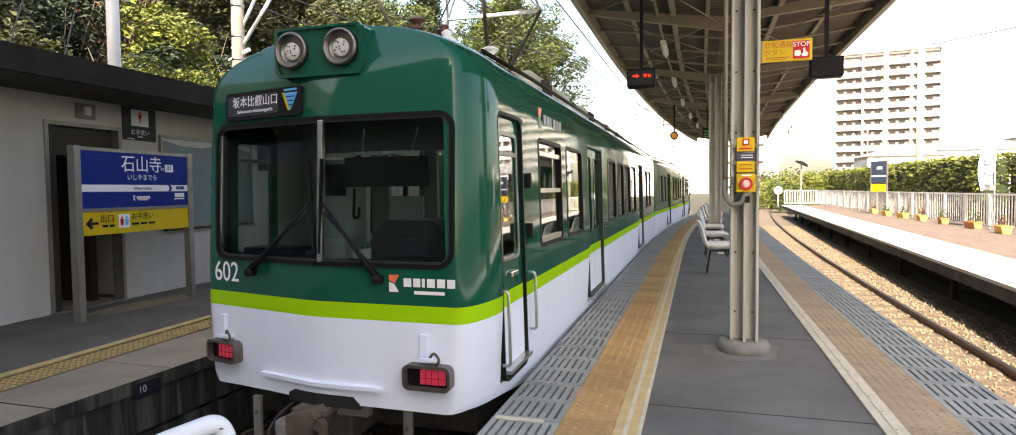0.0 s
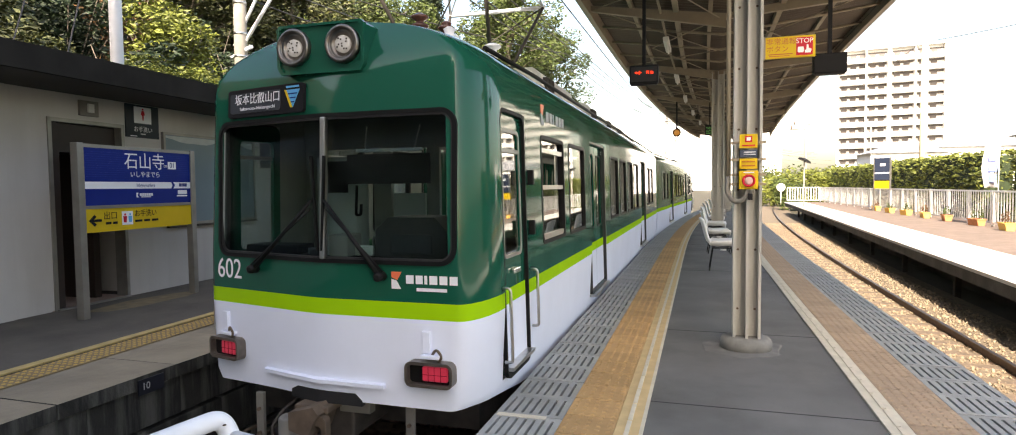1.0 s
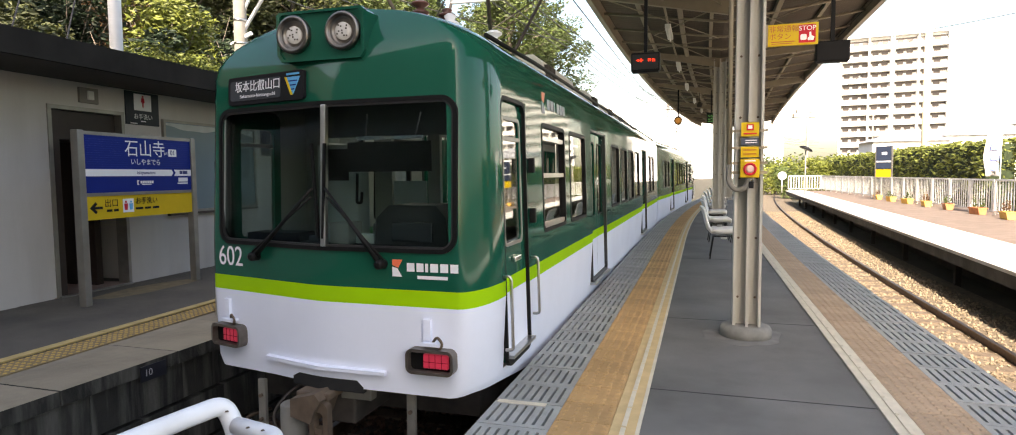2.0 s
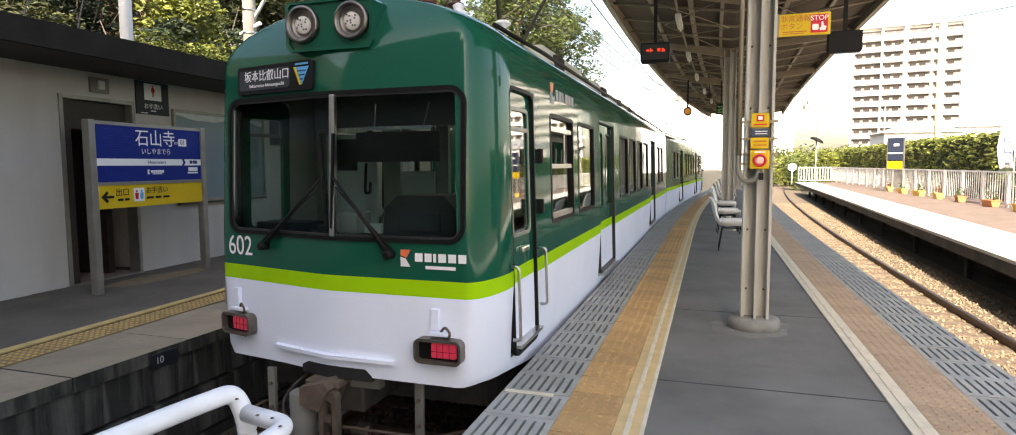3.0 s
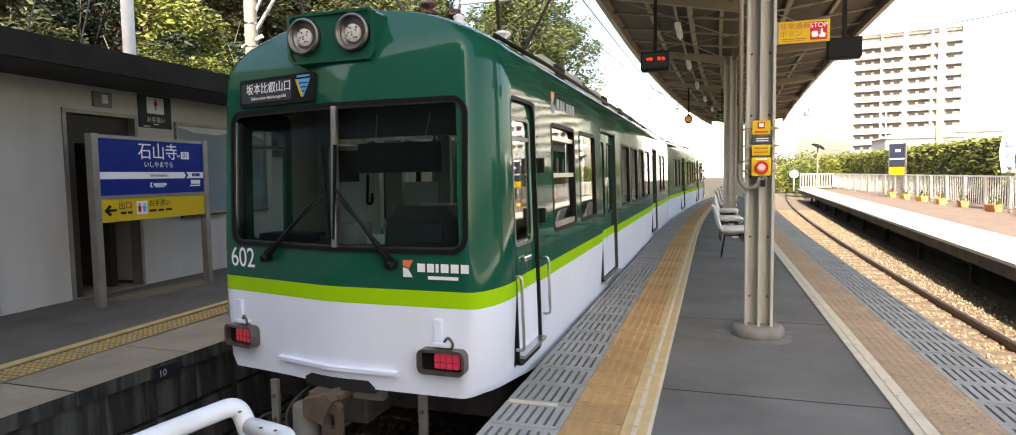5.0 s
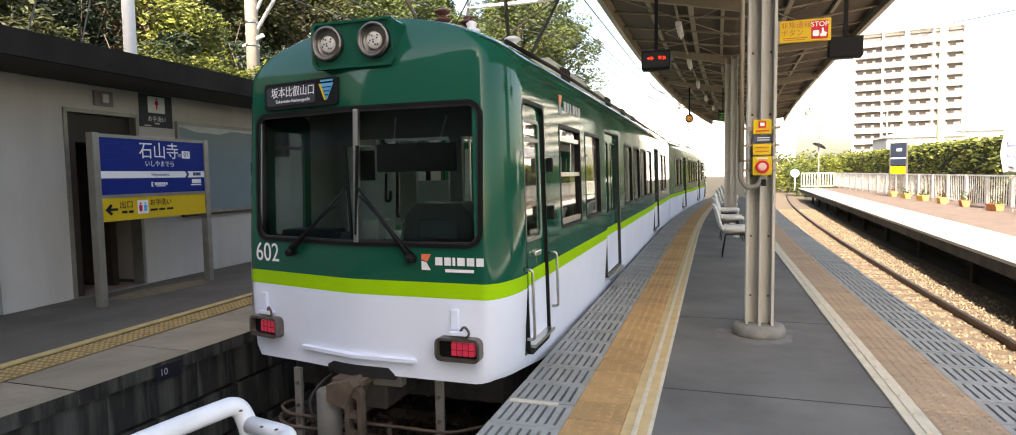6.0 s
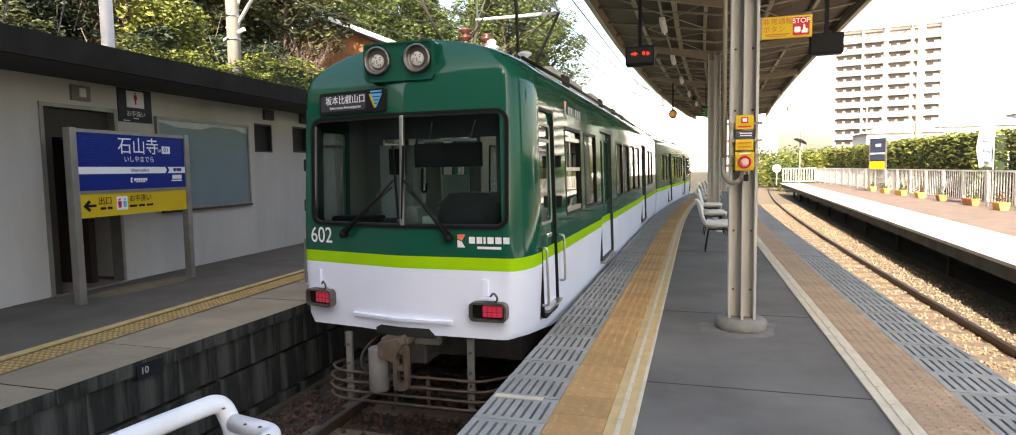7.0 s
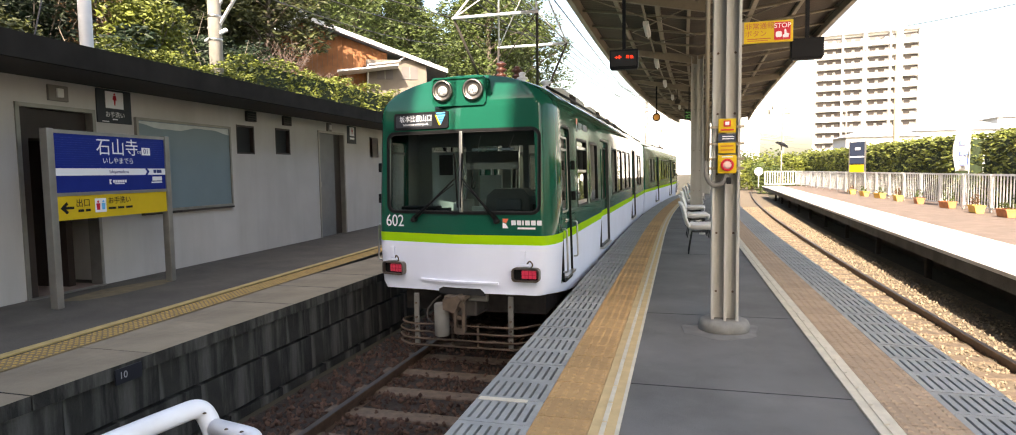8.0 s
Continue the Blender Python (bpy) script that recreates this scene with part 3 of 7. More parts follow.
def build_windows(car):
    zc, hh = 1.47, 0.47
    for sx in (1, -1):
        for k, (a, b) in enumerate(SIDE_WIN):
            yc, hw = (a + b) / 2, (b - a) / 2
            m = side_m(sx, yc, zc, -0.008)
            bm = bmesh.new()
            ring(bm, rrect(hw + 0.012, hh + 0.012, 0.06), rrect(hw - 0.022, hh - 0.022, 0.05), -0.012, 0.05, m)
            win = part("side_window", bm, "rubber", car)
            bm = bmesh.new()
            prism(bm, rrect(hw - 0.02, hh - 0.02, 0.05), 0.012, 0.018, m)
            if k != 0:
                part("pane", bm, "glass", win)
            else:
                bm.free()
                bm = bmesh.new()
                box(bm, -hw + 0.02, hw - 0.02, 0.02, 0.026, -hh + 0.02, 0.02, m=m)
                part("pane", bm, "glass", win)
                bm = bmesh.new()
                box(bm, -hw + 0.02, hw - 0.02, 0.0, 0.04, 0.0, 0.04, m=m)
                box(bm, -hw + 0.02, hw - 0.02, 0.0, 0.04, hh - 0.14, hh - 0.10, m=m)
                box(bm, -hw + 0.02, hw - 0.02, 0.0, 0.04, -hh + 0.02, -hh + 0.07, m=m)
                part("sash_rail", bm, "steel", win, "bare metal rail of the lowered sash")
                bm = bmesh.new()
                box(bm, -hw + 0.02, hw - 0.02, 0.02, 0.026, hh - 0.11, hh - 0.02, m=m)
                part("pane", bm, "glass", win)
        for a, b in SIDE_DOOR:
            yc, hw = (a + b) / 2, (b - a) / 2
            m = side_m(sx, yc, 1.09, -0.05)
            bm = bmesh.new()
            ring(bm, rrect(hw + 0.008, 0.972, 0.06), rrect(hw - 0.02, 0.945, 0.05), -0.045, 0.0, m)
            door = part("passenger_door", bm, "trimgrey", car, "sliding door with two narrow windows")
            for q in (-1, 1):
                mq = m @ Matrix.Translation((q * hw * 0.49, 0, 0))
                bm = bmesh.new()
                o = rrect(hw * 0.475, 0.955, 0.02)
                w = [(x, z + 0.34) for x, z in rrect(hw * 0.28, 0.47, 0.05)]
                ring(bm, o, w, 0.0, 0.03, mq)
                for f in bm.faces:
                    z = f.calc_center_median().z
                    f.material_index = 0
                leaf = part("door_leaf", bm, "green", door)
                bm = bmesh.new()
                box(bm, -hw * 0.47, hw * 0.47, -0.003, 0.0, -0.935, -0.446, m=mq)
                part("white_panel", bm, "white", door, "white lower door panel")
                bm = bmesh.new()
                box(bm, -hw * 0.47, hw * 0.47, -0.003, 0.0, -0.444, -0.336, m=mq)
                part("lime_band", bm, "lime", door, "lime stripe across the door")
                bm = bmesh.new()
                prism(bm, [(x, z + 0.34) for x, z in rrect(hw * 0.28, 0.47, 0.05)], 0.008, 0.013, mq)
                part("pane", bm, "glass", door)
                bm = bmesh.new()
                ring(bm, [(x, z + 0.34) for x, z in rrect(hw * 0.30, 0.485, 0.06)], w, -0.006, 0.002, mq)
                part("gasket", bm, "rubber", door)
            bm = bmesh.new()
            box(bm, -hw, hw, -0.085, 0.0, -1.0, -0.97, m=m)
            part("door_sill", bm, "steel", door)
        # cab door
        a, b = CAB_DOOR
        yc, hw = (a + b) / 2, (b - a) / 2
        m = side_m(sx, yc, 1.09, -0.03)
        bm = bmesh.new()
        ring(bm, rrect(hw + 0.008, 0.972, 0.09), rrect(hw - 0.012, 0.945, 0.09), -0.03, 0.0, m)
        door = part("cab_door", bm, "rubber", car, "narrow green cab door with a tall window")
        w = [(x, z + 0.36) for x, z in rrect(hw * 0.68, 0.45, 0.05)]
        bm = bmesh.new()
        ring(bm, rrect(hw - 0.012, 0.95, 0.05), w, 0.0, 0.03, m)
        part("door_leaf", bm, "green", door)
        bm = bmesh.new()
        box(bm, -hw + 0.014, hw - 0.014, -0.003, 0.0, -0.94, -0.446, m=m)
        part("white_panel", bm, "white", door, "white lower door panel")
        bm = bmesh.new()
        box(bm, -hw + 0.014, hw - 0.014, -0.003, 0.0, -0.444, -0.336, m=m)
        part("lime_band", bm, "lime", door, "lime stripe across the door")
        bm = bmesh.new()
        prism(bm, w, 0.01, 0.015, m)
        part("pane", bm, "glass", door)
        bm = bmesh.new()
        ring(bm, [(x, z + 0.36) for x, z in rrect(hw * 0.75, 0.475, 0.06)], w, -0.008, 0.002, m)
        box(bm, -hw * 0.68, hw * 0.68, -0.004, 0.02, 0.66, 0.69, m=m)
        part("gasket", bm, "frame", door)
        bm = bmesh.new()
        box(bm, -hw * 0.2, hw * 0.35, -0.03, 0.0, -0.24, -0.20, bev=0.008, m=m)
        part("handle", bm, "chrome", door, "chrome door handle")
        bm = bmesh.new()
        box(bm, -hw + 0.01, hw - 0.01, -0.07, 0.0, -0.905, -0.88, m=m)
        part("door_sill", bm, "steel", door)
        for xx, z0, z1 in ((-hw - 0.06, -0.82, -0.30), (hw + 0.07, -0.72, -0.26)):
            bm = bmesh.new()
            tube(bm, bend([m @ Vector(p) for p in ((xx, -0.03, z0), (xx, -0.085, z0), (xx, -0.085, z1), (xx, -0.03, z1))], 0.03), 0.012, 8)
            part("grab_rail", bm, "steel", car)
        for zz in (0.02, 0.42):
            bm = bmesh.new()
            box(bm, hw + 0.035, hw + 0.075, -0.085, -0.03, zz, zz + 0.12, bev=0.01, m=m)
            part("hinge_clip", bm, "rubber", car)


def build_flank_mark(car):
    for sx in (1, -1):
        m = side_m(sx, 2.2, 2.13, 0.002)
        k = sx
        bm = bmesh.new()
        prism(bm, [(x * k, z) for x, z in ((-0.62, 0.09), (-0.50, 0.09), (-0.555, 0.0), (-0.62, 0.02))], -0.003, 0.0, m)
        part("flank_emblem", bm, "mark_orange", car, "small orange emblem")
        bm = bmesh.new()
        prism(bm, [(x * k, z) for x, z in ((-0.62, 0.01), (-0.565, -0.005), (-0.51, -0.09), (-0.62, -0.09))], -0.003, 0.0, m)
        part("flank_emblem_foot", bm, "signgrey_pale", car, "small white emblem")
        for q in range(6):
            bm = bmesh.new()
            box(bm, -0.42 + q * 0.13, -0.42 + q * 0.13 + (0.04 if q == 2 else 0.09), -0.003, 0.0, -0.045, 0.045, m=m)
            part("flank_name_bar", bm, "signgrey_pale", car)


def front_m(x, z, d=0.0):
    """A pose on the cab's face: -y outward, following its bow and lean."""
    y = nose(x) + lean(z)
    slope = -0.24 if x < 0 else -0.012
    return Matrix.Translation((x, y - d, z)) @ Matrix.Rotation(math.atan(slope), 4, "Z") @ Matrix.Rotation(-0.045 if z > 1 else 0, 4, "X")


def face_y(x, z):
    return front_m(x, z).translation.y


def build_front(car):
    # windscreen: gasket that follows the bowed face, two panes, bright mullion
    o, i1 = rrect(1.026, 0.505, 0.11, 6), rrect(0.998, 0.476, 0.09, 6)
    zc = 1.503
    wx, mx = 0.012, 0.07
    bm = bmesh.new()
    ring(bm, [(x + wx, z + zc) for x, z in o], [(x + wx, z + zc) for x, z in i1], -0.014, 0.03)
    bmesh.ops.subdivide_edges(bm, edges=[e for e in bm.edges if abs(e.verts[0].co.x - e.verts[1].co.x) > 1.0], cuts=15)
    for v in bm.verts:
        v.co.y += face_y(v.co.x, v.co.z)
    gas = part("windscreen_gasket", bm, "rubber", car, "black rubber gasket round the windscreen")
    bm = bmesh.new()
    ring(bm, [(x + wx, z + zc) for x, z in rrect(0.999, 0.477, 0.09, 6)], [(x + wx, z + zc) for x, z in rrect(0.986, 0.464, 0.08, 6)], -0.006, 0.03)
    bmesh.ops.subdivide_edges(bm, edges=[e for e in bm.edges if abs(e.verts[0].co.x - e.verts[1].co.x) > 1.0], cuts=15)
    for v in bm.verts:
        v.co.y += face_y(v.co.x, v.co.z)
    part("glazing_trim", bm, "trimgrey", gas, "dull grey inner trim")
    for s in (-1, 1):
        bm = bmesh.new()
        n = 6
        rows_ = []
        for z in (zc - 0.478, zc + 0.478):
            xs = [mx + (s * 0.99 - mx) * k / n for k in range(n + 1)] if s > 0 else [mx - mx * k / 2 for k in range(2)] + [-0.99 * k / (n - 2) for k in range(n - 1)]
            rows_.append([bm.verts.new((x, face_y(x, z) + 0.012, z)) for x in xs])
        for k in range(n):
            bm.faces.new((rows_[0][k], rows_[0][k + 1], rows_[1][k + 1], rows_[1][k])).smooth = True
        pane = part("windscreen_pane", bm, "wglass", car, "clear windscreen glass")
        so = pane.modifiers.new("thickness", "SOLIDIFY")
        so.thickness = 0.006
    bm = bmesh.new()
    m = front_m(mx, zc, 0.012)
    box(bm, -0.02, 0.02, -0.02, 0.02, -0.478, 0.478, bev=0.006, m=m)
    part("mullion", bm, "steel", car, "bright metal windscreen mullion")
    # headlamp box on the brow
    bm = bmesh.new()
    hx = 0.037
    poly = [(hx - 0.29, 2.285), (hx + 0.31, 2.285), (hx + 0.34, 2.33), (hx + 0.34, 2.59), (hx + 0.32, 2.61), (hx - 0.30, 2.61), (hx - 0.32, 2.59), (hx - 0.32, 2.33)]
    y0 = -0.06
    prism(bm, poly, y0, 0.75)
    hbox = part("headlamp_box", bm, "green", car, "green box carrying the headlamps")
    bm = bmesh.new()
    ring(bm, [((x - hx) * 1.02 + hx, (z - 2.45) * 1.03 + 2.45) for x, z in poly], [((x - hx) * 0.95 + hx, (z - 2.45) * 0.92 + 2.45) for x, z in poly], y0 - 0.02, y0 + 0.02)
    part("rim", bm, "green", hbox)
    for x in (hx - 0.19, hx + 0.19):
        m = Matrix.Translation((x, y0, 2.46)) @ Matrix.Rotation(radians(90), 4, "X")
        bm = bmesh.new()
        lathe(bm, [(0.125, -0.02), (0.128, 0.035), (0.12, 0.045), (0.105, 0.05), (0.1, 0.03), (0.094, 0.02), (0.085, 0.03), (0.078, 0.012), (0.05, 0.0)], 28, m)
        lamp = part("headlamp", bm, "bezel", hbox, "round headlamp with a ribbed metal bezel")
        bm = bmesh.new()
        lathe(bm, [(0.058, 0.0), (0.058, 0.022), (0.03, 0.03)], 20, m)
        part("lens", bm, "lamp", lamp)
        for k in range(19):
            a, r = k * 2.4, 0.0112 * math.sqrt(k) * 1.05
            if k % 2:
                continue
            bm = bmesh.new()
            box(bm, -0.005, 0.005, -0.005, 0.005, 0.03, 0.034, m=m @ Matrix.Translation((r * math.cos(a), r * math.sin(a), 0)))
            part("led", bm, "under", lamp)
    # destination box
    m = front_m(-0.487, 2.13, 0.004) @ Matrix.Diagonal((1.174, 1, 0.96, 1))
    bm = bmesh.new()
    prism(bm, rrect(0.345, 0.105, 0.02), -0.02, 0.06, m)
    dest = part("destination_box", bm, "signblack", car, "black destination indicator with white lettering")
    bm = bmesh.new()
    prism(bm, rrect(0.235, 0.075, 0.02), -0.024, -0.016, m @ Matrix.Translation((-0.085, 0, 0)))
    blind = part("blind", bm, "signgrey", dest)
    lettering("destination_text", "坂本比叡山口", 0.088, "signwhite", blind, m @ Matrix.Translation((-0.06, -0.026, 0.022)), "white lettering", stretch=0.8)
    lettering("destination_latin", "Sakamoto-hieizanguchi", 0.036, "signwhite", blind, m @ Matrix.Translation((-0.06, -0.026, -0.045)), "white lettering")
    bm = bmesh.new()
    prism(bm, [(0.206, 0.06), (0.316, 0.06), (0.259, -0.065)], -0.026, -0.02, m)
    mark = part("line_mark", bm, "signsky", dest, "blue triangular line mark")
    for zz in (0.03, -0.0, -0.03):
        bm = bmesh.new()
        box(bm, 0.224 + (0.03 - zz) * 0.4, 0.298 - (0.03 - zz) * 0.4, -0.029, -0.026, zz - 0.004, zz + 0.004, m=m)
        part("mark_bar", bm, "blue", mark)
    plate(mark, "mark_caption", 0.11, 0.014, 0.26, 0.08, -0.026, "signsky", at=m)
    bm = bmesh.new()
    prism(bm, [(0.19, 0.06), (0.205, 0.06), (0.256, -0.068), (0.243, -0.068)], -0.03, -0.022, m)
    part("mark_flash", bm, "signyellow", mark)
    # number and maker's mark
    lettering("car_number", "602", 0.21, "signwhite", car, front_m(-0.90, 0.897, 0.004), "white car number", stretch=0.92)
    m = front_m(0.845, 0.895, 0.004) @ Matrix.Diagonal((1.06, 1, 1.06, 1))
    bm = bmesh.new()
    prism(bm, [(-0.25, 0.055), (-0.18, 0.055), (-0.21, 0.005), (-0.25, 0.02)], -0.003, 0.0, m)
    part("emblem_flag", bm, "mark_orange", car, "small orange emblem")
    bm = bmesh.new()
    prism(bm, [(-0.25, 0.01), (-0.215, 0.0), (-0.185, -0.05), (-0.25, -0.05)], -0.003, 0.0, m)
    part("emblem_foot", bm, "signwhite", car, "small white emblem")
    for k, (w, x) in enumerate(((0.055, -0.125), (0.05, -0.062), (0.02, -0.018), (0.055, 0.032), (0.055, 0.098), (0.055, 0.164))):
        plate(car, "name_bar", w * 0.92, 0.052, x, 0.01, 0, "signwhite", "white bar of the operator's name" if k == 0 else "", at=m)
    plate(car, "name_caption", 0.2, 0.02, 0.02, -0.05, 0, "signwhite", at=m)
    # tail lamps
    for x in (-0.905, 0.862):
        m = front_m(x, 0.306, 0.0)
        bm = bmesh.new()
        ring(bm, rrect(0.166, 0.082, 0.045), rrect(0.147, 0.062, 0.025), -0.075, 0.02, m)
        lamp = part("tail_lamp", bm, "lamp_case", car, "twin tail lamp in a worn metal housing, lit red")
        bm = bmesh.new()
        box(bm, -0.155, 0.155, -0.03, 0.0, -0.062, 0.062, m=m)
        part("backing", bm, "rubber", lamp)
        s = 1
        bm = bmesh.new()
        box(bm, -0.05, 0.122, -0.055, -0.02, -0.044, 0.05, bev=0.008, m=m)
        part("lens", bm, "redlens", lamp, "glowing red lens")
        bm = bmesh.new()
        for q in (-0.008, 0.034, 0.078):
            box(bm, q, q + 0.003, -0.058, -0.054, -0.044, 0.05, m=m)
        box(bm, -0.05, 0.122, -0.058, -0.054, -0.002, 0.001, m=m)
        part("lens_grid", bm, "reddark", lamp)
        bm = bmesh.new()
        box(bm, -0.06, -0.005, -0.03, 0.0, 0.13, 0.27, bev=0.004, m=m)
        box(bm, -0.06, 0.07, -0.06, 0.0, 0.10, 0.125, bev=0.004, m=m)
        part("lamp_bracket", bm, "white", car)
        bm = bmesh.new()
        tube(bm, bend([m @ Vector(p) for p in ((0.0, -0.02, 0.11), (0.05, -0.05, 0.17), (0.09, -0.05, 0.12), (0.06, -0.04, 0.08))], 0.03), 0.009, 6)
        part("hook", bm, "grime", car)
    # white step bar low on the face
    bm = bmesh.new()
    n = 10
    prev = []
    for k in range(n + 1):
        x = -0.515 + 1.035 * k / n
        y = face_y(x, 0.19)
        prev.append([bm.verts.new((x, y - d, 0.19 + dz)) for d, dz in ((-0.01, -0.016), (0.035, -0.016), (0.035, 0.010), (-0.01, 0.014))])
    for a, b in zip(prev, prev[1:]):
        for k in range(4):
            bm.faces.new((a[k], a[(k + 1) % 4], b[(k + 1) % 4], b[k]))
    bm.faces.new(prev[0])
    bm.faces.new(prev[-1])
    part("step_bar", bm, "white", car, "white step ledge")
    # hem notch, uncut: a near-black plate along the skin stands for its shade
    bm = bmesh.new()
    rows_ = []
    for x, top in ((-0.26, 0.085), (-0.2, 0.115), (0.0, 0.115), (0.29, 0.115), (0.34, 0.07)):
        rows_.append([bm.verts.new((x, face_y(x, 0.1) + d, z)) for d, z in ((-0.004, 0.03), (-0.004, top), (0.04, top), (0.04, 0.03))])
    for a, b in zip(rows_, rows_[1:]):
        for k in range(4):
            bm.faces.new((a[k], a[(k + 1) % 4], b[(k + 1) % 4], b[k]))
    bm.faces.new(rows_[0])
    bm.faces.new(rows_[-1])
    part("coupler_notch", bm, "dark", car)
    # wipers
    for s, x0, x1 in ((-1, -0.585, 0.0), (1, 0.52, 0.10)):
        a = Vector((x0, face_y(x0, 0.97) - 0.05, 0.925))
        b = Vector((x1, face_y(x1, 1.40) - 0.05, 1.42))
        bm = bmesh.new()
        tube(bm, [a, a + (b - a) * 0.35, b], [0.022, 0.015, 0.009], 6)
        tube(bm, [a + Vector((0.02 * s, 0, 0.03)), b + Vector((0.012 * s, 0, -0.06))], 0.007, 6)
        wip = part("wiper", bm, "rubber", car, "black windscreen wiper")
        c = b + Vector((-0.015 * s, 0.01, 0))
        bm = bmesh.new()
        box(bm, -0.007, 0.007, -0.01, 0.012, -0.34, 0.30, m=Matrix.Translation(c) @ Matrix.Rotation(radians(3 * s), 4, "Y"))
        part("blade", bm, "rubber", wip)
        bm = bmesh.new()
        lathe(bm, [(0.034, -0.03), (0.03, 0.04), (0.015, 0.05)], 12, Matrix.Translation(a) @ Matrix.Rotation(radians(90), 4, "X"))
        part("pivot", bm, "rubber", wip)
    # gutter rails over the roof edge
    for s in (-1, 1):
        bm = bmesh.new()
        tube(bm, [(s * 0.92, 0.8, 2.565), (s * 1.04, 1.3, 2.50), (s * 1.07, 1.7, 2.49), (s * 1.07, CAR_L - 0.1, 2.49)], 0.018, 6)
        part("gutter", bm, "rubber", car)


def build_under(car):
    bm = bmesh.new()
    box(bm, -0.95, 0.95, 0.5, CAR_L - 0.3, -0.30, -0.03)
    part("underframe", bm, "under", car)
    for yb in (2.9, CAR_L - 2.9):
        bm = bmesh.new()
        box(bm, -0.95, -0.85, yb - 1.4, yb + 1.4, -0.62, -0.42)
        box(bm, 0.85, 0.95, yb - 1.4, yb + 1.4, -0.62, -0.42)
        box(bm, -0.9, 0.9, yb - 0.25, yb + 0.25, -0.6, -0.35)
        bog = part("bogie", bm, "under", car)
        for dy in (-0.95, 0.95):
            bm = bmesh.new()
            for s in (-1, 1):
                lathe(bm, [(0.39, -0.03), (0.40, 0.0), (0.37, 0.06), (0.3, 0.07)], 24, Matrix.Translation((s * 0.74, yb + dy, -0.455)) @ Matrix.Rotation(radians(90 * s), 4, "Y"))
            tube(bm, [(-0.8, yb + dy, -0.455), (0.8, yb + dy, -0.455)], 0.06, 8)
            part("wheelset", bm, "rail", bog)
    for a, b, s in ((5.0, 6.6, 1), (7.0, 8.4, -1), (8.8, 10.4, 1), (5.2, 6.8, -1)):
        part("equipment_box", B(s * 0.4 if s > 0 else -1.05, 1.05 if s > 0 else -0.4, a, b, -0.68, -0.2, bev=0.02), "under", car)
    # coupler
    bm = bmesh.new()
    lathe(bm, [(0.085, -0.36), (0.09, -0.35), (0.09, 0.02), (0.08, 0.03)], 18, Matrix.Translation((-0.19, -0.16, -0.1)))
    cp = part("coupler", bm, "greygrime", car, "grey cylindrical coupler head with rusty castings")
    bm = bmesh.new()
    prism(bm, [(-0.13, -0.12), (0.02, -0.16), (0.06, -0.06), (0.1, 0.0), (0.06, 0.05), (-0.13, 0.0)], -0.28, 0.1)
    box(bm, -0.14, 0.12, -0.2, 0.15, -0.02, 0.03, bev=0.01)
    part("casting", bm, "grime", cp)
    bm = bmesh.new()
    ring(bm, [(x + 0.06, z - 0.22) for x, z in rrect(0.07, 0.20, 0.05)], [(x + 0.06, z - 0.22) for x, z in rrect(0.035, 0.13, 0.03)], -0.24, -0.18)
    box(bm, 0.03, 0.09, -0.24, -0.18, -0.24, -0.2)
    part("knuckle", bm, "grime", cp)
    part("draft_gear", B(-0.1, 0.2, 0.0, 0.9, -0.25, 0.0, bev=0.02), "under", cp)
    part("carrier_plate", B(0.1, 0.34, -0.02, 0.06, -0.06, 0.03, bev=0.008), "greygrime", cp)
    bm = bmesh.new()
    tube(bm, bend([(-0.25, -0.02, -0.3), (-0.36, -0.12, -0.34), (-0.42, -0.1, -0.2), (-0.36, 0.0, -0.08), (-0.28, 0.05, -0.02)], 0.08), 0.012, 6)
    part("air_hose", bm, "under", cp)
    # guard of bent bars before the wheels
    bm = bmesh.new()
    tube(bm, bend([(-0.78, 0.35, -0.36), (-0.86, 0.12, -0.36), (-0.70, 0.02, -0.38), (0.70, 0.02, -0.38), (0.95, 0.2, -0.36)], 0.1), 0.013, 6)
    gd = part("guard", bm, "grime", car, "rusty bent-bar guard hung before the wheels")
    for zz in (-0.47, -0.56, -0.64):
        bm = bmesh.new()
        tube(bm, bend([(-0.80, 0.38, zz + 0.02), (-0.90, 0.14, zz + 0.02), (-0.72, 0.0, zz), (0.72, 0.0, zz), (0.98, 0.22, zz + 0.02)], 0.1), 0.013, 6)
        part("guard_bar", bm, "grime", gd)
    for x in (-0.60, -0.13, 0.2, 0.62):
        wide = 0.03 if abs(x) > 0.5 else 0.013
        bm = bmesh.new()
        box(bm, x - wide, x + wide, 0.02, 0.05, -0.66, 0.0 if abs(x) > 0.5 else -0.36)
        post = part("guard_post", bm, "greygrime" if abs(x) > 0.5 else "grime", gd)
        if abs(x) > 0.5:
            for zz in (-0.12, -0.3, -0.42, -0.55):
                bm = bmesh.new()
                lathe(bm, [(0.014, 0.0), (0.014, 0.02)], 8, Matrix.Translation((x, 0.02, zz)) @ Matrix.Rotation(radians(90), 4, "X"))
                part("bolt", bm, "grime", gd)


